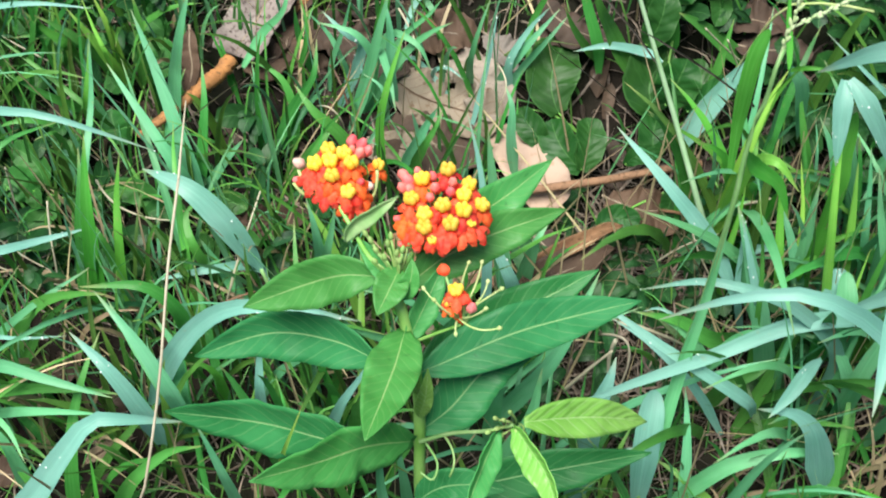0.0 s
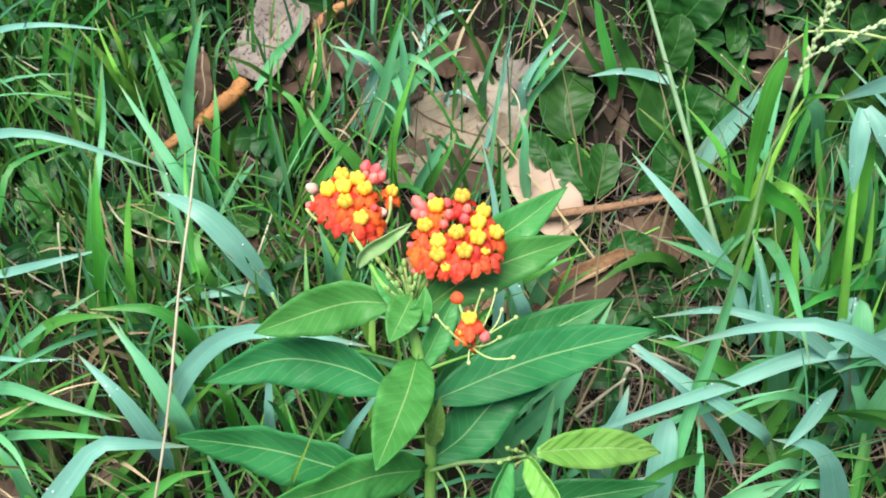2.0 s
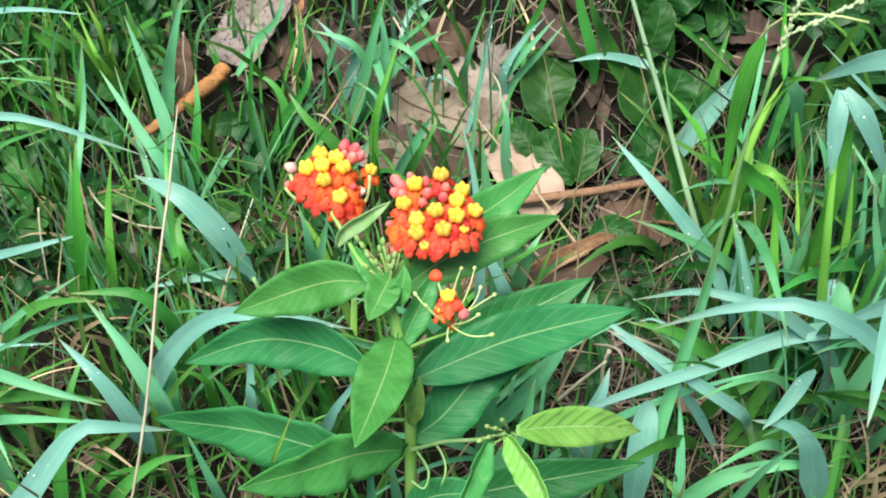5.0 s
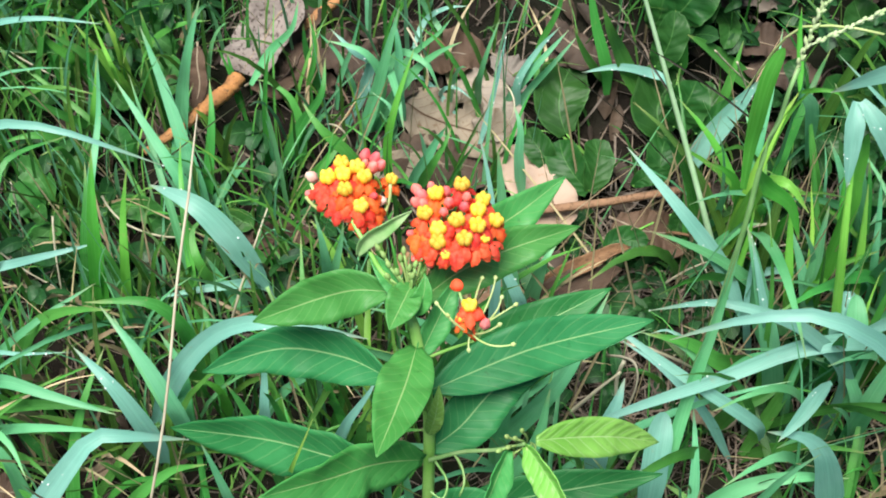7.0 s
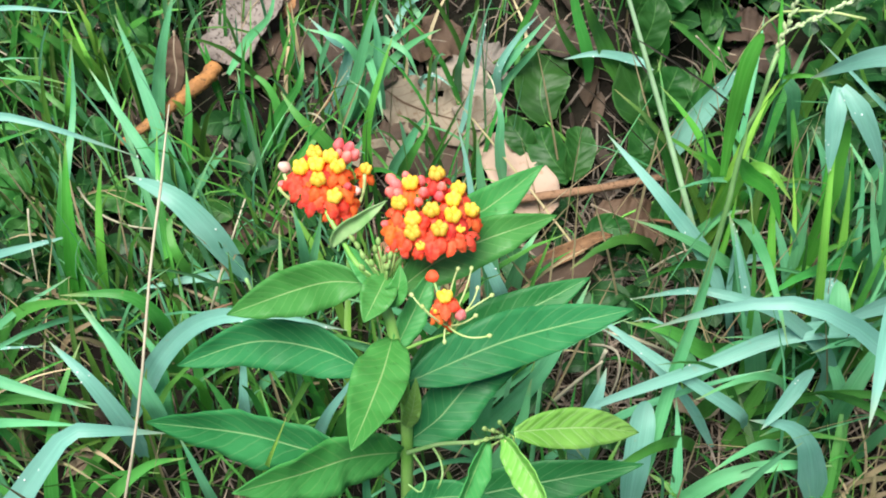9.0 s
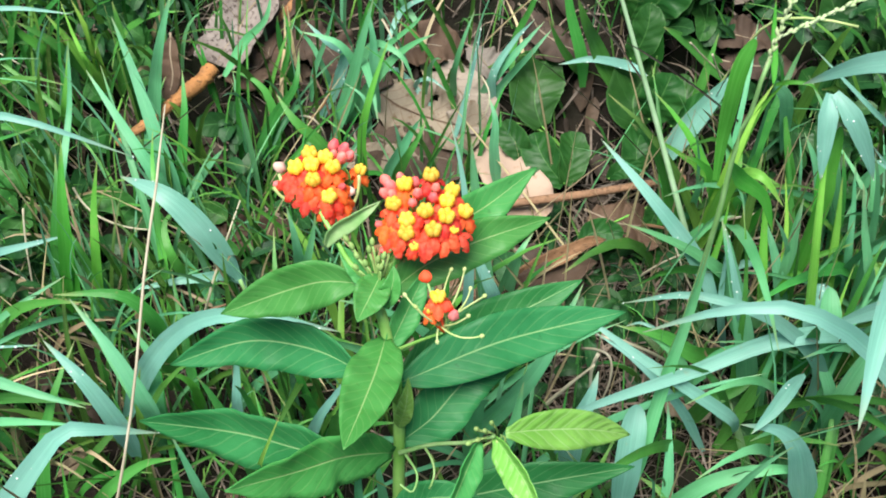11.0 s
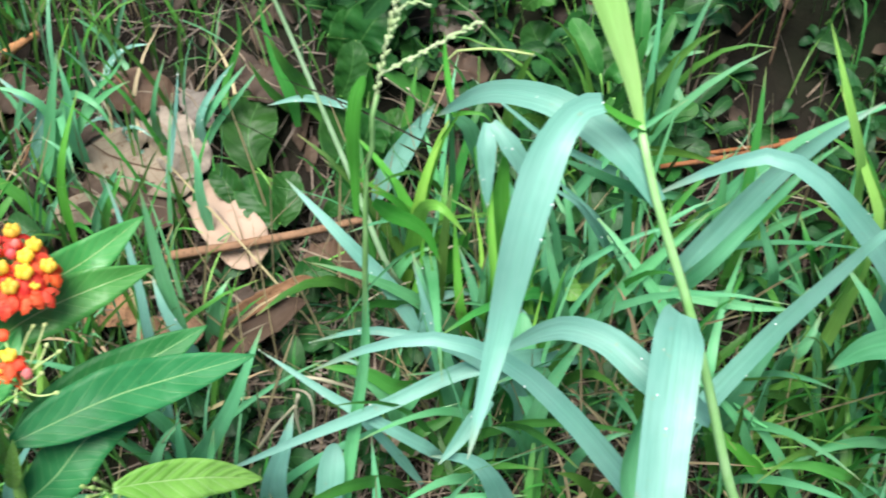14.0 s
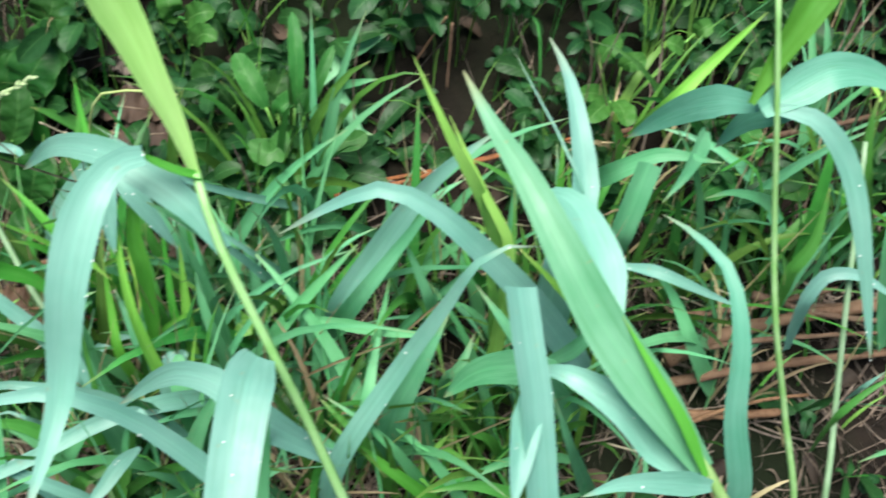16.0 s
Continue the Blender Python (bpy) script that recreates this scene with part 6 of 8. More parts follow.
broad_weed((-0.2014, 0.5932, 0.0987), "broad-leaved green weed between grass blades", [((-0.2021, 0.5819, 0.1116), (-0.1980, 0.5921, 0.1198), (-0.1959, 0.6064, 0.1246), 0.0206, 0), ((-0.1910, 0.5780, 0.1104), (-0.1869, 0.5859, 0.1178), (-0.1897, 0.6020, 0.1228), 0.0162, 0), ((-0.2076, 0.5388, 0.0929), (-0.2156, 0.5415, 0.1013), (-0.2191, 0.5536, 0.1075), 0.0167, 0), ((-0.1854, 0.6098, 0.1202), (-0.2029, 0.6187, 0.1332), (-0.2119, 0.6393, 0.1400), 0.0221, 0)], BUSH, "weed")
broad_weed((-0.2653, 0.5066, 0.0685), "low green weed with small oval leaves", [((-0.2669, 0.4981, 0.0802), (-0.2723, 0.5031, 0.0916), (-0.2834, 0.5102, 0.0938), 0.0213, 0), ((-0.2606, 0.5089, 0.0832), (-0.2659, 0.5174, 0.0963), (-0.2822, 0.5290, 0.1003), 0.0178, 0), ((-0.2527, 0.5019, 0.0811), (-0.2607, 0.4842, 0.0805), (-0.2740, 0.4770, 0.0780), 0.0164, 0), ((-0.2503, 0.5199, 0.0868), (-0.2432, 0.5286, 0.0999), (-0.2388, 0.5437, 0.1047), 0.0165, 0), ((-0.2233, 0.5016, 0.0807), (-0.2003, 0.5018, 0.0857), (-0.1851, 0.4904, 0.0817), 0.0165, 0), ((-0.2642, 0.4991, 0.0905), (-0.2618, 0.4921, 0.0929), (-0.2623, 0.4877, 0.0866), 0.0105, 0)], BUSH, "weed")
broad_weed((-0.1565, 0.4838, 0.0612), "small dark weed below the grass", [((-0.1680, 0.4860, 0.0754), (-0.1780, 0.4904, 0.0817), (-0.1923, 0.4866, 0.0808), 0.0157, 0), ((-0.1526, 0.4897, 0.0763), (-0.1413, 0.4939, 0.0824), (-0.1271, 0.4898, 0.0811), 0.0157, 0), ((-0.1600, 0.4747, 0.0715), (-0.1509, 0.4606, 0.0718), (-0.1542, 0.4506, 0.0688), 0.0155, 0), ((-0.1488, 0.4785, 0.0725), (-0.1294, 0.4716, 0.0753), (-0.1190, 0.4660, 0.0711), 0.0142, 0)], BUSH, "weed")
broad_weed((0.147, 0.578, 0.093), "green weed behind the seeding grass", [((0.143, 0.549, 0.109), (0.148, 0.549, 0.129), (0.154, 0.558, 0.142), 0.0288, 0), ((0.157, 0.544, 0.108), (0.169, 0.547, 0.119), (0.188, 0.557, 0.122), 0.0182, 0), ((0.133, 0.616, 0.132), (0.138, 0.615, 0.152), (0.143, 0.627, 0.166), 0.0222, 0), ((0.157, 0.618, 0.133), (0.160, 0.618, 0.153), (0.166, 0.629, 0.167), 0.0297, 0)], BROAD, "weed")
broad_weed((0.267, 0.469, 0.056), "lime-green small weed lying on dark soil", [((0.259, 0.451, 0.076), (0.261, 0.444, 0.094), (0.270, 0.436, 0.091), 0.0174, 0), ((0.272, 0.447, 0.085), (0.279, 0.451, 0.096), (0.294, 0.457, 0.098), 0.0140, 0), ((0.247, 0.417, 0.064), (0.245, 0.425, 0.077), (0.239, 0.436, 0.081), 0.0139, 0)], SHOOT, "weed")

# ---- more blades between the large grasses ----
tuft_k = thing("grass_tuft", (0.2346, 0.4031, 0.0333), "upright green blades with a folded light tip", "grass", "grass tufts")
blade(tuft_k, [(0.2306, 0.3962, 0.0373), (0.2088, 0.4013, 0.1615), (0.2057, 0.4220, 0.2129), (0.2092, 0.4368, 0.2364)], 0.0082, LIME, fold=0.5, roll=15)
blade(tuft_k, [(0.206, 0.444, 0.240), (0.204, 0.431, 0.230), (0.204, 0.416, 0.205)], 0.0109, PALE, shape='grass', fold=0.3)
blade(tuft_k, [(0.208, 0.444, 0.240), (0.219, 0.431, 0.230), (0.235, 0.422, 0.198)], 0.0115, PALE, fold=0.3)
blade(tuft_k, [(0.196, 0.380, 0.032), (0.182, 0.390, 0.097), (0.173, 0.415, 0.129), (0.167, 0.438, 0.146)], 0.0141, MID, fold=0.3)
blade(tuft_k, [(0.2405, 0.3820, 0.0322), (0.2296, 0.3811, 0.0968), (0.2269, 0.3907, 0.1165), (0.2272, 0.4041, 0.1261)], 0.0128, MID, shape='tongue', fold=0.25)
blade(tuft_k, [(0.1298, 0.3138, 0.0092), (0.1556, 0.3142, 0.0612), (0.1848, 0.3165, 0.0746), (0.2227, 0.3210, 0.0648)], 0.0114, MID, fold=0.3)
blade(tuft_k, [(0.2322, 0.3558, 0.0232), (0.2263, 0.3450, 0.0950), (0.2359, 0.3550, 0.1265), (0.2564, 0.3707, 0.1507)], 0.0153, MID, fold=0.3)
blade(tuft_k, [(0.1544, 0.3693, 0.0285), (0.1640, 0.3625, 0.0715), (0.1801, 0.3676, 0.0750), (0.1902, 0.3727, 0.0787)], 0.0119, GREEN, fold=0.3)
blade(tuft_k, [(0.2229, 0.4245, 0.0465), (0.2068, 0.4214, 0.1018), (0.2012, 0.4321, 0.1216), (0.1945, 0.4505, 0.1351)], 0.0099, MID, fold=0.3)
blade(tuft_k, [(0.2365, 0.4821, 0.0653), (0.2205, 0.4830, 0.1216), (0.2120, 0.4910, 0.1525), (0.2075, 0.5038, 0.1742)], 0.0087, GREEN, fold=0.3)
blade(tuft_k, [(0.1781, 0.4389, 0.0522), (0.1747, 0.4361, 0.0879), (0.1888, 0.4442, 0.0934), (0.2158, 0.4441, 0.0929)], 0.0082, PALE, fold=0.3)
blade(tuft_k, [(0.2762, 0.4526, 0.0556), (0.2538, 0.4439, 0.0923), (0.2439, 0.4402, 0.1026), (0.2299, 0.4383, 0.1009)], 0.0156, GREEN, fold=0.3)
blade(tuft_k, [(0.1614, 0.3763, 0.0306), (0.1473, 0.3790, 0.0832), (0.1297, 0.3867, 0.1023), (0.1068, 0.3920, 0.1065)], 0.0084, MID, fold=0.3)
blade(tuft_k, [(0.1898, 0.4106, 0.0427), (0.1544, 0.3841, 0.0869), (0.1357, 0.3867, 0.1022), (0.1088, 0.3862, 0.1137)], 0.0130, GREEN, fold=0.3)
blade(tuft_k, [(0.330, 0.533, 0.084), (0.245, 0.464, 0.203), (0.218, 0.467, 0.230), (0.200, 0.471, 0.247)], 0.0059, PALE, fold=0.3)
blade(tuft_k, [(0.296, 0.456, 0.098), (0.259, 0.435, 0.181), (0.242, 0.437, 0.195), (0.232, 0.443, 0.199)], 0.0060, PALE, fold=0.3)
tuft_l = thing("grass_tuft", (0.349, 0.363, 0.020), "mid-green blades filling the gaps", "grass", "grass tufts")
blade(tuft_l, [(0.341, 0.361, 0.025), (0.343, 0.354, 0.108), (0.358, 0.363, 0.143), (0.376, 0.377, 0.169)], 0.0199, MID, fold=0.3)
blade(tuft_l, [(0.391, 0.323, 0.012), (0.343, 0.326, 0.086), (0.320, 0.339, 0.106), (0.303, 0.354, 0.116)], 0.0095, GRASS, fold=0.3)
blade(tuft_l, [(0.459, 0.338, 0.047), (0.411, 0.333, 0.074), (0.367, 0.323, 0.061)], 0.0073, MID, fold=0.3)
blade(tuft_l, [(0.472, 0.372, 0.029), (0.421, 0.353, 0.143), (0.403, 0.363, 0.174), (0.390, 0.381, 0.187)], 0.0163, MID, fold=0.3)
blade(tuft_l, [(0.520, 0.410, 0.042), (0.447, 0.376, 0.165), (0.425, 0.383, 0.193), (0.414, 0.394, 0.201)], 0.0103, LIME, fold=0.3)
blade(tuft_l, [(0.391, 0.393, 0.036), (0.376, 0.370, 0.113), (0.383, 0.369, 0.125), (0.394, 0.383, 0.137)], 0.0160, MID, fold=0.3)
blade(tuft_l, [(0.276, 0.432, 0.050), (0.282, 0.417, 0.112), (0.307, 0.423, 0.145), (0.335, 0.433, 0.170)], 0.0110, MID, fold=0.3)
blade(tuft_l, [(0.272, 0.454, 0.057), (0.276, 0.445, 0.121), (0.273, 0.458, 0.143), (0.260, 0.469, 0.163)], 0.0087, MID, fold=0.3)
blade(tuft_l, [(0.313, 0.480, 0.066), (0.275, 0.451, 0.151), (0.257, 0.451, 0.174), (0.240, 0.450, 0.196)], 0.0051, PALE, fold=0.3)
blade(tuft_l, [(0.240, 0.354, 0.023), (0.232, 0.363, 0.076), (0.220, 0.375, 0.096), (0.204, 0.380, 0.098)], 0.0110, MID, fold=0.3)
blade(tuft_l, [(0.174, 0.357, 0.024), (0.190, 0.369, 0.075), (0.198, 0.381, 0.098), (0.206, 0.395, 0.110)], 0.0097, GREEN, fold=0.3)
blade(tuft_l, [(0.143, 0.390, 0.035), (0.158, 0.378, 0.078), (0.172, 0.382, 0.095), (0.188, 0.382, 0.098)], 0.0130, MID, fold=0.3)
blade(tuft_l, [(0.250, 0.346, 0.020), (0.255, 0.340, 0.073), (0.271, 0.341, 0.088), (0.284, 0.342, 0.091)], 0.0096, MID, fold=0.3)
blade(tuft_l, [(0.446, 0.327, 0.014), (0.409, 0.317, 0.062), (0.384, 0.321, 0.074), (0.358, 0.322, 0.072)], 0.0117, GREEN, fold=0.3)
blade(tuft_l, [(0.436, 0.462, 0.060), (0.405, 0.434, 0.128), (0.402, 0.442, 0.135), (0.400, 0.451, 0.141)], 0.0102, GREEN, fold=0.3)
blade(tuft_l, [(0.218, 0.431, 0.049), (0.209, 0.424, 0.108), (0.212, 0.439, 0.133), (0.217, 0.454, 0.145)], 0.0119, MID, fold=0.3)
blade(tuft_l, [(0.167, 0.355, 0.023), (0.143, 0.360, 0.074), (0.117, 0.376, 0.096), (0.095, 0.389, 0.104)], 0.0064, PALE, fold=0.3)
blade(tuft_l, [(0.149, 0.465, 0.061), (0.161, 0.458, 0.104), (0.172, 0.459, 0.118), (0.183, 0.460, 0.121)], 0.0102, MID, fold=0.3)
blade(tuft_l, [(-0.2491, 0.3188, 0.0108), (-0.2441, 0.3187, 0.0819), (-0.2498, 0.3242, 0.0989), (-0.2587, 0.3294, 0.1028)], 0.0124, MID, fold=0.3)
blade(tuft_l, [(-0.2012, 0.3125, 0.0087), (-0.1753, 0.3060, 0.0721), (-0.1540, 0.3135, 0.0895), (-0.1328, 0.3118, 0.1002)], 0.0100, GREEN, fold=0.3)
blade(tuft_l, [(0.0083, 0.3569, 0.0237), (0.0150, 0.3582, 0.0702), (0.0253, 0.3657, 0.0888), (0.0354, 0.3687, 0.0905)], 0.0091, MID, fold=0.3)
blade(tuft_l, [(0.0279, 0.3174, 0.0104), (0.0337, 0.3220, 0.0680), (0.0461, 0.3326, 0.0885), (0.0527, 0.3504, 0.1138)], 0.0126, MID, fold=0.3)
blade(tuft_l, [(0.0689, 0.3172, 0.0103), (0.0829, 0.3052, 0.0807), (0.0941, 0.3086, 0.0944), (0.1032, 0.3106, 0.0962)], 0.0110, PALE, fold=0.3)
tuft_m = thing("grass_tuft", (-0.2136, 0.5771, 0.0926), "fan of bright green blades at the back of the litter", "grass", "grass tufts")
blade(tuft_m, [(-0.2095, 0.5752, 0.0977), (-0.2167, 0.5649, 0.1495), (-0.2332, 0.5719, 0.1796)], 0.0086, LIME)
blade(tuft_m, [(-0.2134, 0.5793, 0.0997), (-0.2276, 0.5680, 0.1526), (-0.2522, 0.5679, 0.1770)], 0.0093, GREEN)
blade(tuft_m, [(-0.2154, 0.5814, 0.1007), (-0.2096, 0.5710, 0.1542), (-0.2170, 0.5780, 0.1851)], 0.0079, LIME)
blade(tuft_m, [(-0.2366, 0.5632, 0.0937), (-0.2562, 0.5493, 0.1267), (-0.2789, 0.5539, 0.1429)], 0.0065, GREEN)
blade(tuft_m, [(-0.2428, 0.5471, 0.0886), (-0.2634, 0.5360, 0.1172), (-0.2895, 0.5310, 0.1138)], 0.0065, GREEN)
blade(tuft_m, [(-0.2044, 0.5813, 0.1007), (-0.1937, 0.5777, 0.1467), (-0.1951, 0.5857, 0.1774)], 0.0094, GREEN)
blade(tuft_m, [(-0.2323, 0.5936, 0.1048), (-0.2407, 0.5779, 0.1475), (-0.2736, 0.5713, 0.1553)], 0.0072, GREEN)
blade(tuft_m, [(-0.2593, 0.5977, 0.1058), (-0.2627, 0.5910, 0.1454), (-0.2662, 0.5938, 0.1714)], 0.0081, GREEN)
blade(tuft_m, [(-0.2198, 0.5450, 0.0876), (-0.2272, 0.5492, 0.1262), (-0.2350, 0.5476, 0.1374)], 0.0051, MID)
blade(tuft_m, [(-0.1395, 0.5729, 0.0976), (-0.1420, 0.5729, 0.1299), (-0.1446, 0.5805, 0.1477)], 0.0059, GREEN)
blade(tuft_m, [(-0.0864, 0.5847, 0.1015), (-0.0938, 0.5850, 0.1377), (-0.0943, 0.5868, 0.1647)], 0.0066, GREEN)
blade(tuft_m, [(-0.2480, 0.5219, 0.0806), (-0.2423, 0.5152, 0.1265), (-0.2533, 0.5054, 0.1320)], 0.0071, GREEN)
blade(tuft_k, [(0.1118, 0.3109, 0.0082), (0.1107, 0.3165, 0.0639), (0.1131, 0.3302, 0.0854), (0.1164, 0.3456, 0.0969)], 0.0152, PALE, shape='tongue')
blade(tuft_k, [(0.2036, 0.5914, 0.0993), (0.1761, 0.5935, 0.1288), (0.1505, 0.5903, 0.1513)], 0.0126, GREEN, fold=0.3)

# ---- blades seen singly between the rest ----
blade(tuft_m, [(-0.2214, 0.5844, 0.1017), (-0.2106, 0.5541, 0.1577), (-0.2153, 0.5597, 0.1746), (-0.2200, 0.5683, 0.1925)], 0.0045, LIME)
blade(tuft_m, [(-0.2453, 0.5926, 0.1038), (-0.2397, 0.5719, 0.1466), (-0.2515, 0.5734, 0.1598), (-0.2612, 0.5749, 0.1739)], 0.0093, GRASS)
blade(tuft_m, [(-0.2167, 0.5490, 0.0896), (-0.2232, 0.5323, 0.1306), (-0.2548, 0.5529, 0.1455), (-0.2904, 0.5746, 0.1624)], 0.0043, GREEN)
blade(tuft_m, [(-0.3176, 0.5912, 0.1464), (-0.2750, 0.5614, 0.1896), (-0.2439, 0.5566, 0.1973), (-0.2090, 0.5543, 0.1947)], 0.0051, PALE)
blade(tuft_m, [(-0.2357, 0.5491, 0.0896), (-0.2230, 0.5296, 0.1407), (-0.2186, 0.5402, 0.1603), (-0.2184, 0.5515, 0.1690)], 0.0063, GRASS)
blade(tuft_k, [(0.1989, 0.4156, 0.0446), (0.1788, 0.3958, 0.1102), (0.1723, 0.4085, 0.1319), (0.1657, 0.4233, 0.1545)], 0.0080, PALE, fold=0.3)
blade(tuft_k, [(0.2090, 0.4266, 0.0476), (0.1940, 0.4178, 0.1122), (0.1925, 0.4356, 0.1376), (0.1920, 0.4534, 0.1621)], 0.0078, GRASS, fold=0.3)
blade(tuft_k, [(0.2100, 0.4337, 0.0496), (0.2078, 0.4204, 0.1019), (0.2212, 0.4279, 0.1194), (0.2444, 0.4302, 0.1329)], 0.0079, GRASS, fold=0.3)
blade(tuft_k, [(0.238, 0.412, 0.043), (0.221, 0.394, 0.101), (0.221, 0.399, 0.118), (0.223, 0.408, 0.124)], 0.0122, PALE, shape='tongue', fold=0.2)
blade(tuft_k, [(0.2128, 0.4224, 0.0405), (0.2152, 0.4269, 0.1796), (0.2135, 0.4304, 0.1945), (0.2148, 0.4359, 0.2113), (0.2159, 0.4402, 0.2201)], 0.0089, GRASS, shape='tongue', fold=0.4)
blade(tuft_k, [(0.227, 0.440, 0.052), (0.218, 0.451, 0.107), (0.214, 0.472, 0.136), (0.210, 0.484, 0.157)], 0.0067, GREEN, fold=0.3)
blade(tuft_k, [(0.2449, 0.4265, 0.0474), (0.2271, 0.4367, 0.1130), (0.2257, 0.4576, 0.1404), (0.2261, 0.4723, 0.1639)], 0.0066, GRASS, fold=0.3)
blade(tuft_h, [(-0.0401, 0.5128, 0.0774), (-0.0414, 0.5221, 0.1188), (-0.0359, 0.5290, 0.1475), (-0.0233, 0.5519, 0.1766)], 0.0063, GRASS)
blade(tuft_h, [(0.0175, 0.5782, 0.0980), (0.0162, 0.5566, 0.1417), (0.0206, 0.5564, 0.1667), (0.0290, 0.5680, 0.1862)], 0.0052, MID)
blade(tuft_h, [(-0.0397, 0.5512, 0.0902), (-0.0372, 0.5364, 0.1293), (-0.0399, 0.5378, 0.1423), (-0.0508, 0.5441, 0.1473)], 0.0049, MID)
blade(tuft_h, [(-0.0231, 0.5197, 0.0806), (-0.0124, 0.5080, 0.1208), (-0.0052, 0.5114, 0.1346), (-0.0010, 0.5196, 0.1412)], 0.0070, GREEN)
blade(tuft_h, [(-0.0094, 0.5844, 0.1002), (-0.0051, 0.5682, 0.1257), (0.0020, 0.5682, 0.1266), (0.0128, 0.5620, 0.1216)], 0.0037, PALE)
blade(tuft_e, [(-0.2822, 0.3573, 0.0653), (-0.2375, 0.3475, 0.1089), (-0.2112, 0.3499, 0.1234), (-0.1831, 0.3548, 0.1257)], 0.0016, STRAW)
blade(tuft_e, [(-0.2918, 0.3483, 0.0210), (-0.2501, 0.3087, 0.0824), (-0.2341, 0.2967, 0.0855), (-0.2223, 0.2895, 0.0795)], 0.0019, STRAW)
blade(tuft_e, [(-0.2113, 0.2953, 0.0027), (-0.1891, 0.2877, 0.0900), (-0.1887, 0.2962, 0.1077), (-0.1906, 0.3055, 0.1155)], 0.0048, GRASS)
blade(tuft_e, [(-0.1365, 0.3738, 0.0298), (-0.1286, 0.3548, 0.0998), (-0.1344, 0.3552, 0.1119), (-0.1454, 0.3563, 0.1130)], 0.0095, GRASS)
blade(tuft_e, [(-0.2790, 0.3566, 0.0743), (-0.2484, 0.3259, 0.1178), (-0.2325, 0.3119, 0.1210), (-0.2237, 0.2975, 0.1103)], 0.0072, MID)
stick([(-0.1379, 0.4236, 0.0627), (-0.1251, 0.4289, 0.1043), (-0.1095, 0.4618, 0.1340)], 0.0010, 0.0005, DRYSTALK, "upright pale dry grass stem")
stick([(-0.2664, 0.4835, 0.1330), (-0.2668, 0.4778, 0.1112), (-0.2703, 0.4748, 0.0803)], 0.0007, 0.0005, DRYSTALK, "short dry grass stem")
stick([(-0.285, 0.463, 0.100), (-0.269, 0.455, 0.087), (-0.247, 0.447, 0.075)], 0.0007, 0.0004, DRYSTALK, "thin dry grass stem lying low")
stick([(-0.286, 0.448, 0.085), (-0.257, 0.438, 0.081), (-0.228, 0.436, 0.071)], 0.0007, 0.0004, DRYSTALK, "thin dry grass stem lying low")
stick([(-0.2386, 0.4622, 0.1262), (-0.2401, 0.4494, 0.1026), (-0.2407, 0.4353, 0.0681)], 0.0007, 0.0004, DRYSTALK, "thin upright dry grass stem")
stick([(-0.2997, 0.5989, 0.1388), (-0.2759, 0.5846, 0.1338), (-0.2511, 0.5781, 0.1216)], 0.0007, 0.0004, DRYSTALK, "thin dry grass stem lying low")
stick([(-0.1589, 0.4167, 0.0613), (-0.1346, 0.4182, 0.0808), (-0.1116, 0.4319, 0.0750)], 0.0011, 0.0007, TWIG, "thin red-brown twig lying on dark soil")
stick([(-0.2167, 0.4887, 0.1139), (-0.2010, 0.4761, 0.1001), (-0.1712, 0.4747, 0.0896)], 0.0008, 0.0005, DRYSTALK, "pale dry grass stem")
dead_leaf([(-0.2213, 0.3429, 0.0189), (-0.2068, 0.3498, 0.0263), (-0.1928, 0.3549, 0.0275)], 0.0098, DRY_TAN, "narrow tan dead blade", shape='lance', fold=0.5)
dead_leaf([(-0.2834, 0.3421, 0.0203), (-0.2675, 0.3340, 0.0222), (-0.2556, 0.3357, 0.0180)], 0.0200, DRY_BROWN, "dark brown dead leaf in the thatch", torn=0.1)
dead_leaf([(-0.1501, 0.4787, 0.0661), (-0.1313, 0.4828, 0.0721), (-0.1134, 0.4861, 0.0708)], 0.0177, DRY_BROWN, "smooth dark red-brown rolled leaf", shape='lance', fold=0.7)
broad_weed((0.311, 0.557, 0.086), "bushy green weed behind the broad grass", [((0.296, 0.558, 0.162), (0.289, 0.566, 0.175), (0.281, 0.588, 0.183), 0.0149, 0), ((0.313, 0.548, 0.169), (0.316, 0.554, 0.201), (0.317, 0.579, 0.220), 0.0096, 0), ((0.320, 0.552, 0.160), (0.328, 0.554, 0.181), (0.341, 0.571, 0.197), 0.0084, 0), ((0.305, 0.549, 0.149), (0.296, 0.535, 0.145), (0.283, 0.544, 0.148), 0.0178, 0), ((0.326, 0.547, 0.149), (0.343, 0.538, 0.145), (0.358, 0.542, 0.147), 0.0144, 0), ((0.311, 0.548, 0.129), (0.301, 0.526, 0.122), (0.289, 0.517, 0.118), 0.0203, 0), ((0.325, 0.543, 0.127), (0.337, 0.522, 0.120), (0.343, 0.513, 0.107), 0.0182, 0), ((0.303, 0.561, 0.153), (0.306, 0.557, 0.162), (0.324, 0.567, 0.165), 0.0143, 0)], BUSH, "weed")
blade(broad_grass_b, [(0.332, 0.585, 0.152), (0.349, 0.597, 0.164), (0.363, 0.592, 0.176), (0.381, 0.595, 0.182)], 0.0154, MID, fold=0.25)
blade(broad_grass_b, [(0.358, 0.562, 0.124), (0.348, 0.595, 0.136), (0.362, 0.589, 0.147), (0.374, 0.588, 0.149)], 0.0098, MID, fold=0.3)
blade(broad_grass_b, [(0.330, 0.577, 0.139), (0.347, 0.587, 0.117), (0.356, 0.572, 0.120), (0.367, 0.567, 0.118)], 0.0114, MID, fold=0.3)
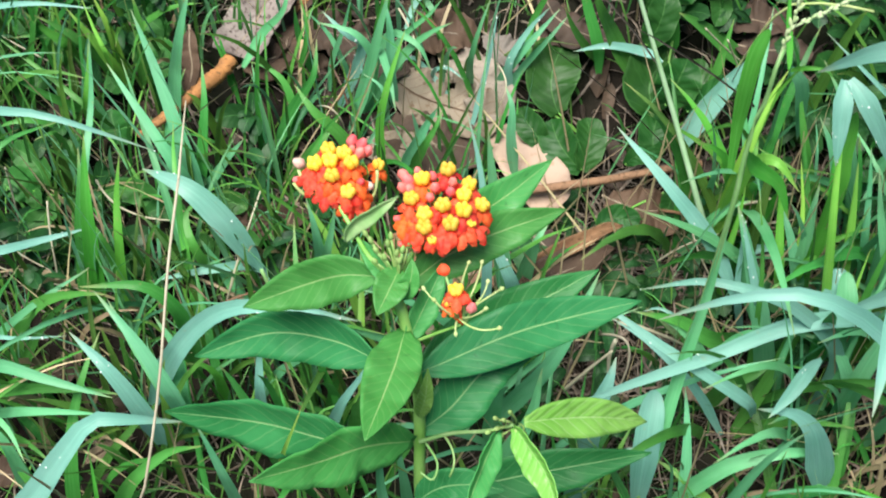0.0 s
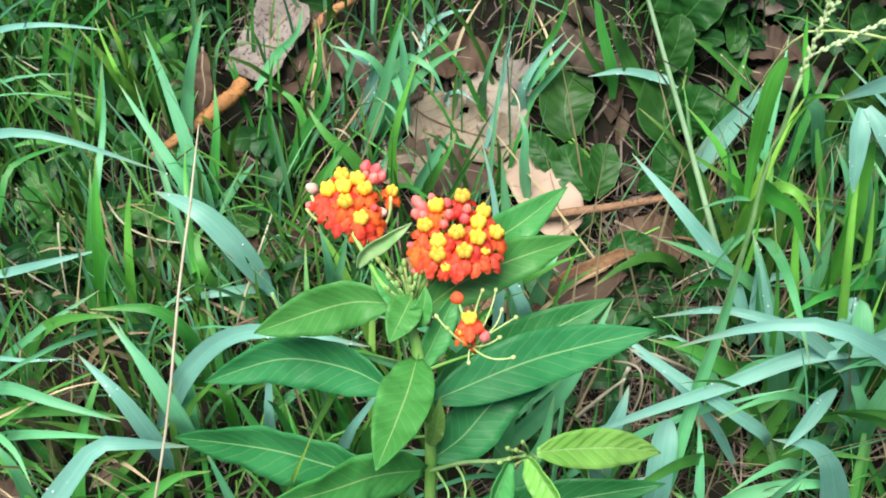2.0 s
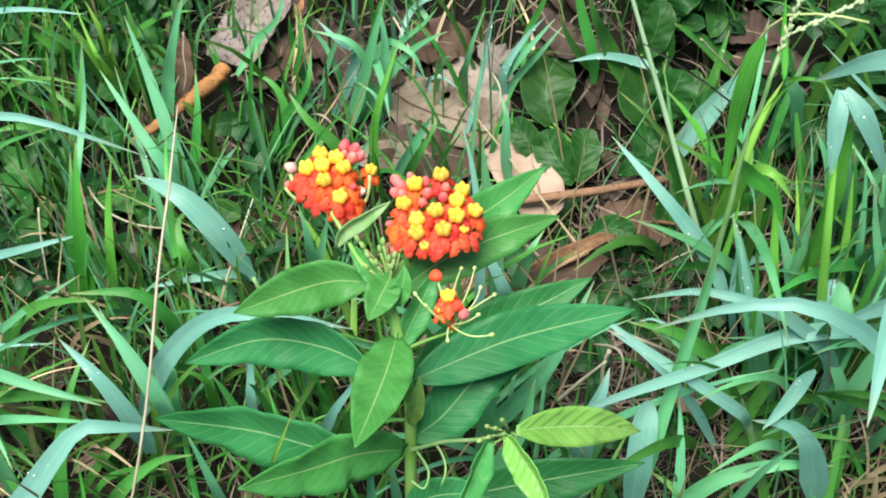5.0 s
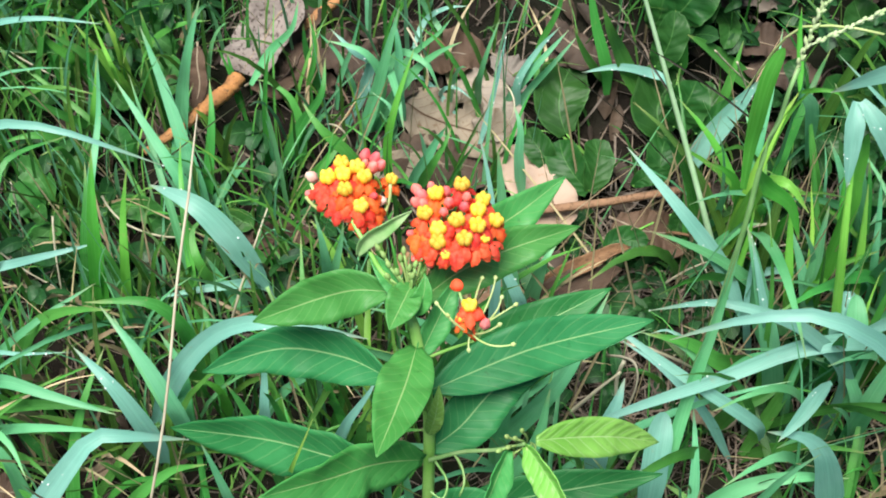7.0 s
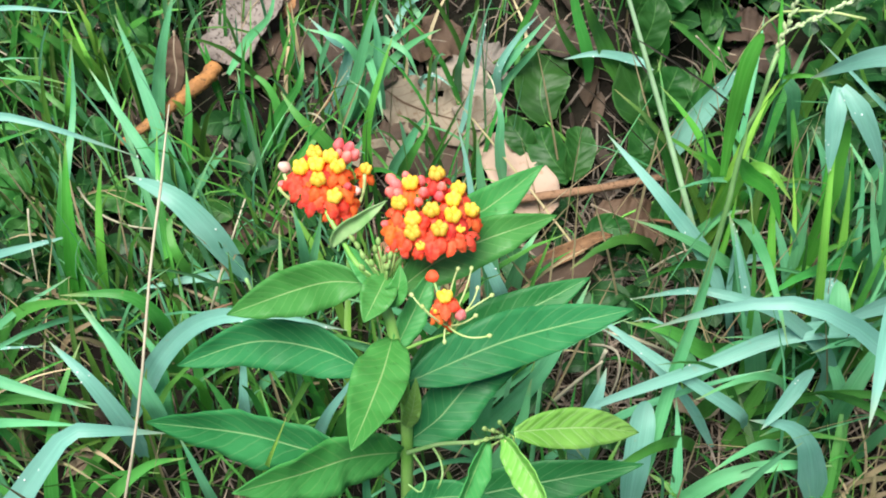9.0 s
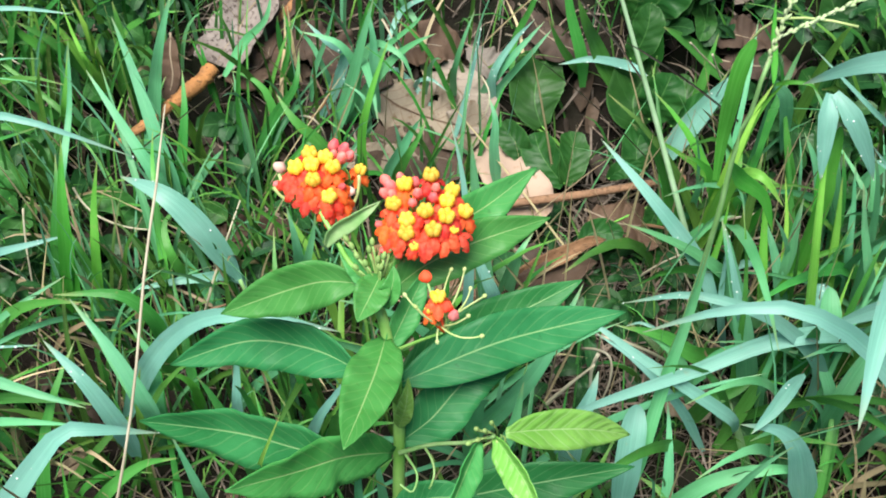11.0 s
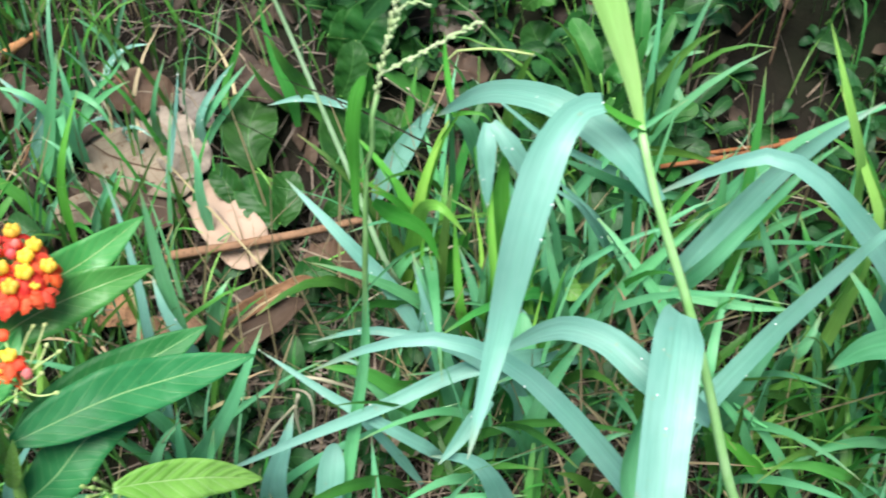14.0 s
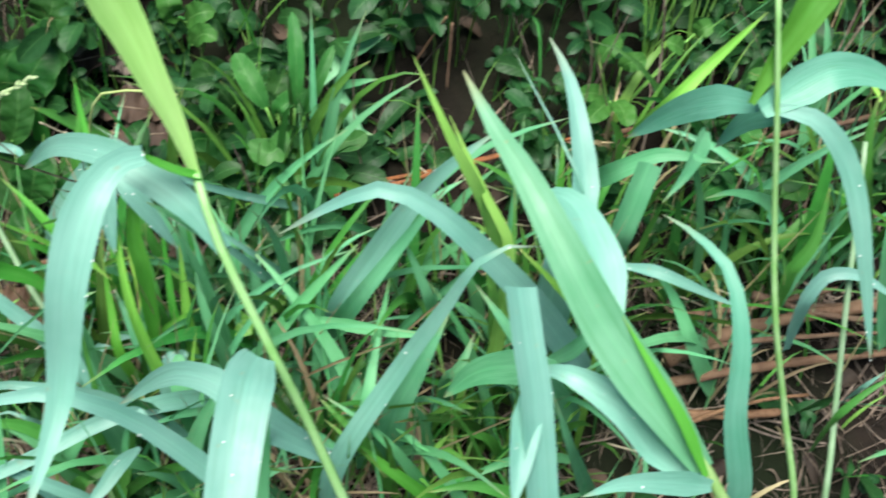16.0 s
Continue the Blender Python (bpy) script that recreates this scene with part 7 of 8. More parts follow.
broad_weed((0.166, 0.679, 0.128), "large dull green leaf of a weed in shade", [((0.153, 0.627, 0.156), (0.167, 0.621, 0.174), (0.182, 0.632, 0.177), 0.0324, 0), ((0.158, 0.647, 0.163), (0.167, 0.641, 0.181), (0.173, 0.648, 0.193), 0.0290, 0), ((0.133, 0.590, 0.123), (0.141, 0.593, 0.144), (0.143, 0.605, 0.158), 0.0216, 0)], BROAD, "weed")
broad_weed((0.541, 0.578, 0.093), "yellow-green rosettes of a small weed", [((0.522, 0.574, 0.158), (0.528, 0.576, 0.169), (0.538, 0.581, 0.170), 0.0136, 0), ((0.536, 0.569, 0.156), (0.541, 0.564, 0.165), (0.551, 0.563, 0.164), 0.0136, 0), ((0.526, 0.553, 0.141), (0.514, 0.541, 0.147), (0.504, 0.534, 0.144), 0.0150, 0), ((0.530, 0.553, 0.141), (0.531, 0.537, 0.145), (0.530, 0.527, 0.142), 0.0150, 0), ((0.523, 0.558, 0.142), (0.511, 0.553, 0.151), (0.501, 0.552, 0.150), 0.0128, 0), ((0.594, 0.588, 0.163), (0.597, 0.584, 0.171), (0.604, 0.587, 0.172), 0.0131, 0), ((0.583, 0.577, 0.159), (0.574, 0.574, 0.168), (0.568, 0.576, 0.169), 0.0130, 0)], SPRIG, "weed")
broad_weed((0.259, 0.670, 0.125), "light green leaves hanging behind the flag leaf", [((0.255, 0.613, 0.171), (0.263, 0.603, 0.188), (0.271, 0.598, 0.186), 0.0143, 0), ((0.253, 0.629, 0.177), (0.261, 0.617, 0.193), (0.272, 0.618, 0.193), 0.0158, 0), ((0.246, 0.633, 0.178), (0.244, 0.624, 0.195), (0.242, 0.637, 0.199), 0.0158, 0)], SPRIG, "weed")
broad_weed((0.632, 0.517, 0.072), "dull green leaves under the arching grass", [((0.604, 0.500, 0.113), (0.585, 0.487, 0.118), (0.570, 0.483, 0.117), 0.0165, 0), ((0.621, 0.490, 0.109), (0.632, 0.482, 0.116), (0.652, 0.481, 0.106), 0.0167, 0), ((0.618, 0.503, 0.124), (0.614, 0.512, 0.137), (0.605, 0.523, 0.141), 0.0151, 0), ((0.633, 0.466, 0.081), (0.643, 0.455, 0.087), (0.656, 0.445, 0.084), 0.0191, 0)], BUSH, "weed")
stick([(0.420, 0.600, 0.187), (0.414, 0.605, 0.169), (0.403, 0.611, 0.140)], 0.0009, 0.0007, TWIG, "thin grey twig in the shade")
stick([(0.423, 0.596, 0.185), (0.422, 0.592, 0.164), (0.421, 0.588, 0.133)], 0.0009, 0.0007, TWIG, "thin grey twig in the shade")
stick([(0.525, 0.420, 0.075), (0.579, 0.417, 0.074), (0.657, 0.422, 0.076)], 0.0025, 0.0016, TWIG, "rough brown twig in the thatch", bumps=0.6)
stick([(0.554, 0.396, 0.067), (0.606, 0.393, 0.070), (0.682, 0.389, 0.065)], 0.0020, 0.0014, TWIG, "thin rough brown twig", bumps=0.6)
stick([(0.618, 0.416, 0.074), (0.649, 0.402, 0.073), (0.697, 0.394, 0.067)], 0.0022, 0.0016, TWIG, "brown twig end lying on dark soil", bumps=0.6)
stick([(0.529, 0.354, 0.043), (0.567, 0.359, 0.051), (0.621, 0.362, 0.046)], 0.0016, 0.0011, TWIG, "thin brown twig on dark soil", bumps=0.6)
for line in ([(0.4253, 0.5438, 0.0916), (0.4427, 0.5228, 0.1004), (0.4681, 0.5207, 0.0877)], [(0.4367, 0.5206, 0.0837), (0.4523, 0.5170, 0.0984), (0.4765, 0.5319, 0.0915)],
             [(0.4044, 0.5279, 0.0861), (0.4144, 0.5282, 0.1022), (0.4316, 0.5476, 0.0969)], [(0.4258, 0.5158, 0.0820), (0.4410, 0.5000, 0.0926), (0.4640, 0.5021, 0.0814)],
             [(0.3911, 0.5633, 0.0982), (0.3964, 0.5412, 0.1067), (0.4080, 0.5387, 0.0938)]):
    stick(line, 0.0006, 0.0004, DRYSTALK, "thin pale dead stem over dark litter")
for line in ([(0.4852, 0.3599, 0.0269), (0.5044, 0.3456, 0.0340), (0.5307, 0.3402, 0.0242)], [(0.5746, 0.4547, 0.0592), (0.5848, 0.4385, 0.0657), (0.6041, 0.4336, 0.0560)],
             [(0.5391, 0.4585, 0.0605), (0.5532, 0.4400, 0.0662), (0.5756, 0.4329, 0.0558)], [(0.5818, 0.3934, 0.0383), (0.5972, 0.3997, 0.0524), (0.6227, 0.4164, 0.0501)],
             [(0.5046, 0.3842, 0.0351), (0.5176, 0.3640, 0.0403), (0.5381, 0.3533, 0.0286)], [(0.5453, 0.3758, 0.0323), (0.5507, 0.3796, 0.0456), (0.5646, 0.3932, 0.0422)]):
    stick(line, 0.0007, 0.0004, DRYSTALK, "thin pale straw over dark soil")
blade(tuft_b, [(-0.0714, 0.4243, 0.0925), (-0.0683, 0.3986, 0.1624), (-0.0689, 0.3973, 0.1864), (-0.0716, 0.4019, 0.2023)], 0.0089, MID, fold=0.25)
blade(tuft_b, [(-0.0734, 0.4243, 0.0926), (-0.0643, 0.3955, 0.1604), (-0.0589, 0.3963, 0.1853), (-0.0566, 0.3987, 0.2002)], 0.0077, MID, fold=0.25)

# ---- fine blades over the leaf litter ----
blade(tuft_h, [(0.1036, 0.5878, 0.0992), (0.1010, 0.5887, 0.1242), (0.0916, 0.5987, 0.1551), (0.0852, 0.6098, 0.1878)], 0.0087, GREEN)
blade(tuft_h, [(0.0353, 0.5599, 0.0923), (0.0477, 0.5774, 0.1095), (0.0661, 0.5860, 0.1309), (0.0814, 0.5993, 0.1422)], 0.0055, MID)
blade(tuft_h, [(0.0044, 0.5701, 0.0955), (-0.0152, 0.5877, 0.1102), (-0.0231, 0.5851, 0.1195), (-0.0382, 0.5799, 0.1139)], 0.0037, PALE)
blade(tuft_h, [(-0.0010, 0.6227, 0.1119), (-0.0147, 0.6402, 0.1235), (-0.0254, 0.6458, 0.1395), (-0.0412, 0.6493, 0.1527)], 0.0045, MID)
blade(tuft_h, [(-0.0270, 0.6208, 0.1114), (-0.0188, 0.6371, 0.1217), (-0.0046, 0.6355, 0.1345), (0.0105, 0.6355, 0.1363)], 0.0045, PALE)
blade(tuft_h, [(0.0016, 0.5823, 0.0991), (-0.0041, 0.6037, 0.1105), (0.0044, 0.6195, 0.1359), (0.0198, 0.6312, 0.1583)], 0.0030, STRAW)
blade(tuft_h, [(0.0566, 0.5861, 0.1001), (0.0571, 0.6077, 0.1204), (0.0697, 0.6158, 0.1529), (0.0701, 0.6197, 0.1808)], 0.0051, GREEN)
blade(tuft_h, [(0.0647, 0.5972, 0.1036), (0.0612, 0.6129, 0.1251), (0.0554, 0.6262, 0.1338), (0.0486, 0.6287, 0.1478)], 0.0024, STRAW)
blade(tuft_g, [(-0.0624, 0.5826, 0.1002), (-0.0680, 0.5804, 0.1244), (-0.0747, 0.5860, 0.1403), (-0.0874, 0.5905, 0.1564)], 0.0044, MID)
blade(tuft_g, [(-0.0775, 0.5756, 0.0984), (-0.0741, 0.5784, 0.1226), (-0.0646, 0.5812, 0.1493), (-0.0571, 0.5841, 0.1761)], 0.0040, MID)
blade(tuft_g, [(-0.0925, 0.5716, 0.0965), (-0.0941, 0.5754, 0.1210), (-0.0876, 0.5813, 0.1497), (-0.0912, 0.5920, 0.1695)], 0.0043, GREEN)
blade(tuft_g, [(-0.0966, 0.5676, 0.0955), (-0.0951, 0.5754, 0.1210), (-0.0917, 0.5891, 0.1435), (-0.0913, 0.5988, 0.1632)], 0.0026, STRAW)
blade(tuft_g, [(-0.0844, 0.5868, 0.1025), (-0.0880, 0.5944, 0.1223), (-0.0897, 0.6020, 0.1401), (-0.0904, 0.6066, 0.1560)], 0.0026, STRAW)
blade(tuft_g, [(-0.0194, 0.5824, 0.0995), (-0.0171, 0.5879, 0.1163), (-0.0188, 0.5955, 0.1341), (-0.0165, 0.6010, 0.1499)], 0.0022, STRAW)
blade(tuft_g, [(-0.0403, 0.5946, 0.1044), (-0.0268, 0.5925, 0.1323), (-0.0085, 0.5901, 0.1541), (-0.0002, 0.5905, 0.1669)], 0.0047, MID)
blade(tuft_g, [(-0.0627, 0.5513, 0.0903), (-0.0585, 0.5537, 0.1051), (-0.0532, 0.5592, 0.1208), (-0.0539, 0.5668, 0.1386)], 0.0033, PALE)
stick([(-0.0825, 0.5547, 0.1025), (-0.0673, 0.5503, 0.1204), (-0.0599, 0.5657, 0.1347)], 0.0009, 0.0005, TWIG, "thin curved brown stem over the litter")
stick([(-0.0761, 0.5803, 0.1195), (-0.0652, 0.5533, 0.1212), (-0.0617, 0.5445, 0.0984)], 0.0009, 0.0005, TWIG, "thin curved brown stem over the litter")
stick([(-0.015, 0.614, 0.131), (-0.004, 0.594, 0.135), (-0.000, 0.594, 0.115)], 0.0011, 0.0007, TWIG, "thin curved brown stem over the litter")
stick([(-0.0834, 0.5510, 0.1106), (-0.0713, 0.5402, 0.1178), (-0.0657, 0.5405, 0.0976)], 0.0007, 0.0004, DRYSTALK, "bent pale dry stem")
stick([(-0.030, 0.610, 0.140), (-0.021, 0.592, 0.134), (-0.015, 0.582, 0.121)], 0.0007, 0.0004, DRYSTALK, "thin pale dry stem")
stick([(0.034, 0.571, 0.127), (0.039, 0.548, 0.129), (0.032, 0.546, 0.108)], 0.0007, 0.0004, DRYSTALK, "thin pale dry stem")

# ---- upright blades at the side of the seeding grass ----
blade(tuft_k, [(0.1710, 0.4268, 0.0482), (0.1668, 0.4314, 0.0982), (0.1733, 0.4472, 0.1226), (0.1757, 0.4578, 0.1412)], 0.0057, GRASS, fold=0.3)
blade(tuft_k, [(0.1838, 0.4126, 0.0428), (0.1717, 0.4124, 0.0967), (0.1721, 0.4251, 0.1183), (0.1725, 0.4327, 0.1361)], 0.0053, PALE, fold=0.3)
blade(tuft_k, [(0.2190, 0.4266, 0.0475), (0.2079, 0.4255, 0.1057), (0.2084, 0.4443, 0.1311), (0.2050, 0.4622, 0.1566)], 0.0049, LIME, fold=0.3)
blade(tuft_k, [(0.262, 0.440, 0.052), (0.245, 0.431, 0.117), (0.245, 0.449, 0.143), (0.243, 0.463, 0.166)], 0.0065, MID, fold=0.3)
blade(tuft_k, [(0.154, 0.412, 0.043), (0.136, 0.403, 0.083), (0.126, 0.407, 0.086), (0.116, 0.405, 0.085)], 0.0043, PALE, fold=0.3)
blade(tuft_k, [(0.2004, 0.3711, 0.0293), (0.1913, 0.3670, 0.0889), (0.1967, 0.3776, 0.1084), (0.2020, 0.3909, 0.1179)], 0.0058, MID, fold=0.3)
blade(tuft_k, [(0.242, 0.385, 0.033), (0.230, 0.382, 0.092), (0.233, 0.397, 0.116), (0.239, 0.411, 0.139)], 0.0042, LIME, fold=0.3)
stick([(0.1324, 0.4536, 0.0680), (0.1467, 0.4522, 0.0869), (0.1688, 0.4592, 0.0893)], 0.0007, 0.0004, DRYSTALK, "thin pale dry stem in the thatch")
stick([(0.152, 0.485, 0.087), (0.154, 0.454, 0.087), (0.167, 0.441, 0.063)], 0.0008, 0.0005, DRYSTALK, "thin pale dry stem in the thatch")
stick([(0.183, 0.467, 0.081), (0.202, 0.466, 0.091), (0.229, 0.474, 0.084)], 0.0007, 0.0004, DRYSTALK, "thin pale dry stem in the thatch")
stick([(0.136, 0.487, 0.078), (0.159, 0.476, 0.084), (0.188, 0.469, 0.072)], 0.0011, 0.0007, TWIG, "thin brown twig in the thatch")
stick([(0.123, 0.402, 0.059), (0.132, 0.385, 0.073), (0.128, 0.376, 0.050)], 0.0007, 0.0004, DRYSTALK, "bent pale dry stem in the thatch")
stick([(0.0903, 0.3932, 0.0797), (0.1045, 0.3765, 0.0941), (0.1007, 0.3692, 0.0523)], 0.0008, 0.0005, DRYSTALK, "bent pale dry stem in the thatch")


# ---- undergrowth, litter and crumbs ----
def many_ribbons(name, material, label, category, paths, widths, rolls, shape="grass", across=2, steps=6, fold=0.3):
    """One mesh of many small blades or leaves. paths: for each a base, a middle and a tip."""
    verts, faces, uvs = [], [], []
    shape = SHAPES[shape]
    for (p0, p1, p2), width, roll in zip(paths, widths, rolls):
        p0, p1, p2 = Vector(p0), Vector(p1), Vector(p2)
        start = len(verts)
        for i in range(steps + 1):
            v = i / steps
            c = 2 * p1 - 0.5 * (p0 + p2)
            place = (1 - v) ** 2 * p0 + 2 * v * (1 - v) * c + v * v * p2
            way = ((1 - v) * (c - p0) + v * (p2 - c))
            way = way.normalized() if way.length > 1e-7 else Vector((0, 0, 1))
            face = UP - UP.dot(way) * way
            face.normalize()
            face.rotate(Matrix.Rotation(roll, 3, way))
            side = way.cross(face)
            half = 0.5 * width * max(shape(v), 0.03)
            for j in range(across + 1):
                s = 2 * j / across - 1
                verts.append(place + side * (s * half) + face * (fold * half * abs(s)))
        for i in range(steps):
            for j in range(across):
                a = start + i * (across + 1) + j
                faces.append((a, a + 1, a + across + 2, a + across + 1))
                u0, u1, v0, v1 = j / across, (j + 1) / across, i / steps, (i + 1) / steps
                uvs += [u0, v0, u1, v0, u1, v1, u0, v1]
    me = bpy.data.meshes.new(name)
    me.from_pydata(verts, [], faces)
    me.uv_layers.new(name="UVMap").data.foreach_set("uv", uvs)
    me.materials.append(material)
    me.polygons.foreach_set("use_smooth", [True] * len(faces))
    return tagged(new(name, me), label, category, "", "stuff")


def openness(x, y):
    """How bare the ground is: the patch of fallen leaves keeps little grass."""
    d = ((x + 0.01) / 0.20) ** 2 + ((y - 0.59) / 0.085) ** 2
    e = ((x - 0.11) / 0.06) ** 2 + ((y - 0.40) / 0.035) ** 2
    f = ((x + 0.19) / 0.09) ** 2 + ((y - 0.57) / 0.05) ** 2
    g = ((x - 0.055) / 0.045) ** 2 + ((y - 0.505) / 0.045) ** 2
    return max(math.exp(-d * d), math.exp(-g * g), 0.8 * math.exp(-e * e), math.exp(-f * f))


def shaded(x, y):
    """How open the weeds are at the back: dark hollows between the clumps."""
    worst = 0.0
    for cx, cy, rx, ry in ((0.375, 0.612, 0.045, 0.036), (0.445, 0.650, 0.060, 0.028), (0.520, 0.645, 0.045, 0.028), (0.420, 0.560, 0.060, 0.036), (0.180, 0.642, 0.040, 0.022)):
        d = ((x - cx) / rx) ** 2 + ((y - cy) / ry) ** 2
        worst = max(worst, math.exp(-d * d))
    return worst


def undergrowth():
    rnd = random.Random(11)
    for name, material, label, tufts, tall in (
            ("grass_undergrowth", FILL, "dense short green grass covering the bank", 760, 0.14),
            ("bluish_grass", FILL_PALE, "scattered sea-green grass blades in the sward", 260, 0.17),
            ("straw_blades", FILL_DRY, "dead straw-coloured blades among the grass", 220, 0.10)):
        paths, widths, rolls = [], [], []
        n = 0
        while n < tufts:
            x, y = rnd.uniform(-0.55, 1.05), rnd.uniform(0.12, 1.0)
            bare = max(openness(x, y), 0.85 * openness(x, y + 0.05))
            n += 1
            if x < 0.0 and y < 0.62 and rnd.random() < (0.7 if material is FILL_PALE else 0.45 if material is FILL else 0.0):
                continue
            if (0.08 < x < 0.27 and 0.37 < y < 0.54 and rnd.random() < 0.6) or (0.06 < x < 0.2 and 0.53 < y < 0.66):
                continue
            if max(shaded(x, y), shaded(x, y + 0.05)) > 0.3 or rnd.random() < 1.2 * bare or (x > 0.2 and y > 0.56 and (material is not FILL or rnd.random() < 0.93)) or (x > 0.2 and y > 0.45 and rnd.random() < 0.62) or (x > 0.48 and y < 0.44 and rnd.random() < 0.94):
                continue
            own = None
            if material is FILL_PALE and -0.4 < x < 0.85 and 0.2 < y < 0.7:
                own = thing("grass_tuft", (x, y, lie(x, y) - 0.004), "loose tuft of narrow sea-green grass blades", "grass", "grass tufts")
            for k in range(rnd.randint(4, 8)):
                bx, by = x + rnd.gauss(0, 0.012), y + rnd.gauss(0, 0.012)
                ang, lean = rnd.uniform(0, 6.283), rnd.uniform(0.1, 0.95)
                length = tall * rnd.uniform(0.45, 1.15) * (0.55 if bare > 0.3 else 1.0)
                if y < 0.34:
                    length *= 0.75
                z = lie(bx, by) - 0.004
                dx, dy = math.cos(ang) * lean * length, math.sin(ang) * lean * length
                top = length * math.sqrt(max(0.1, 1 - 0.55 * lean * lean))
                sag = rnd.uniform(0.0, 0.35) * lean * top
                paths.append(((bx, by, z), (bx + dx * 0.42, by + dy * 0.42, z + top * 0.66), (bx + dx, by + dy, z + top - sag)))
                wide = (rnd.uniform(0.0016, 0.0050) if rnd.random() < 0.6 else rnd.uniform(0.005, 0.011) * (0.35 if material is FILL_DRY else 0.7 if x < 0.0 else 1.0))
                widths.append(wide)
                rolls.append(rnd.uniform(-0.9, 0.9))
                if own:
                    blade(own, paths.pop(), widths.pop(), MID, roll=math.degrees(rolls.pop()), steps=8)
        many_ribbons(name, material, label, "grass", paths, widths, rolls)
    # thin upright stems
    for name, material, label, count in (("thin_green_stems", FILL_PALE, "thin pale green grass stems standing in the sward", 420), ("thin_dry_stems", FILL_DRY, "thin dead grass stems standing in the sward", 900)):
        paths, widths, rolls = [], [], []
        for n in range(count):
            x, y = (rnd.uniform(-0.5, 1.0), rnd.uniform(0.2, 0.95)) if n < 760 else (rnd.uniform(0.05, 0.30), rnd.uniform(0.36, 0.53))
            if rnd.random() < 0.75 * openness(x, y) or rnd.random() < shaded(x, y + 0.05) or (x > 0.2 and y > 0.48 and rnd.random() < 0.8) or (x > 0.46 and y < 0.45 and rnd.random() < 0.75):
                continue
            length, ang, lean = rnd.uniform(0.05, 0.17), rnd.uniform(0, 6.283), abs(rnd.gauss(0, 0.55))
            dx, dy = math.cos(ang) * lean * length, math.sin(ang) * lean * length
            z = lie(x, y) - 0.003
            top = length / math.sqrt(1 + lean * lean)
            paths.append(((x, y, z), (x + dx * 0.48, y + dy * 0.48, z + top * 0.52), (x + dx, y + dy, z + top)))
            widths.append(rnd.uniform(0.0007, 0.0018))
            rolls.append(rnd.uniform(-1.5, 1.5))
        many_ribbons(name, material, label, "grass", paths, widths, rolls, shape="even", steps=5, fold=0.8)
    # thin bare stems among the weeds at the back
    paths, widths, rolls = [], [], []
    for n in range(75):
        x, y = rnd.uniform(0.15, 1.0), rnd.uniform(0.5, 0.85)
        z, ang, length, lean = lie(x, y), rnd.uniform(0, 6.283), rnd.uniform(0.06, 0.2), rnd.uniform(0.2, 1.1)
        dx, dy = math.cos(ang) * lean * length, math.sin(ang) * lean * length * 0.5
        top = length / math.sqrt(1 + lean * lean) + 0.04
        paths.append(((x, y, z), (x + dx * 0.5 + rnd.gauss(0, 0.008), y + dy * 0.5, z + top * 0.55), (x + dx, y + dy, z + top)))
        widths.append(rnd.uniform(0.0008, 0.0018))
        rolls.append(rnd.uniform(-1.5, 1.5))
    many_ribbons("bare_stems", LITTER, "thin grey-brown bare stems among the weeds", "stems", paths, widths, rolls, shape="even", steps=6, fold=0.8)
    # slender blades over the litter on the near side of the bark
    for name, material, label, count in (("slender_grass", FILL, "slender upright green grass blades", 520), ("slender_pale_grass", FILL_PALE, "slender sea-green grass blades", 300)):
        paths, widths, rolls = [], [], []
        for n in range(count):
            x, y = rnd.uniform(-0.42, 0.05), rnd.uniform(0.36, 0.66)
            if rnd.random() < 0.55 * openness(x, y) or (-0.22 < x < -0.12 and 0.48 < y < 0.56 and rnd.random() < 0.7):
                continue
            length, ang, lean = rnd.uniform(0.05, 0.14), rnd.uniform(0, 6.283), abs(rnd.gauss(0.25, 0.35))
            z, top = lie(x, y) - 0.003, length / math.sqrt(1 + lean * lean)
            dx, dy = math.cos(ang) * lean * top, math.sin(ang) * lean * top
            paths.append(((x, y, z), (x + dx * 0.4, y + dy * 0.4, z + top * 0.6), (x + dx, y + dy, z + top * rnd.uniform(0.85, 1.0))))
            widths.append(rnd.uniform(0.0014, 0.0042))
            rolls.append(rnd.uniform(-1.0, 1.0))
        many_ribbons(name, material, label, "grass", paths, widths, rolls, steps=6)
    # fine short grass
    paths, widths, rolls = [], [], []
    for n in range(5200):
        x, y = rnd.uniform(-0.5, 1.0), rnd.uniform(0.15, 0.9)
        if rnd.random() < 0.7 * openness(x, y) or rnd.random() < shaded(x, y + 0.03) or (x > 0.2 and y > 0.48 and rnd.random() < 0.7) or (x > 0.46 and y < 0.45 and rnd.random() < 0.88) or (0.05 < x < 0.27 and 0.36 < y < 0.53 and rnd.random() < 0.6):
            continue
        length, ang, lean = rnd.uniform(0.03, 0.11), rnd.uniform(0, 6.283), rnd.uniform(0.1, 1.3)
        z, top = lie(x, y) - 0.003, length / math.sqrt(1 + lean * lean)
        dx, dy = math.cos(ang) * lean * top, math.sin(ang) * lean * top
        paths.append(((x, y, z), (x + dx * 0.4, y + dy * 0.4, z + top * 0.65), (x + dx, y + dy, z + top * rnd.uniform(0.6, 1.0))))
        widths.append(rnd.uniform(0.0009, 0.0026))
        rolls.append(rnd.uniform(-1.0, 1.0))
    many_ribbons("fine_grass", FINE, "fine short grass blades between the tufts", "grass", paths, widths, rolls, steps=5)
    # thatch of dead stems lying on the soil
    paths, widths, rolls = [], [], []
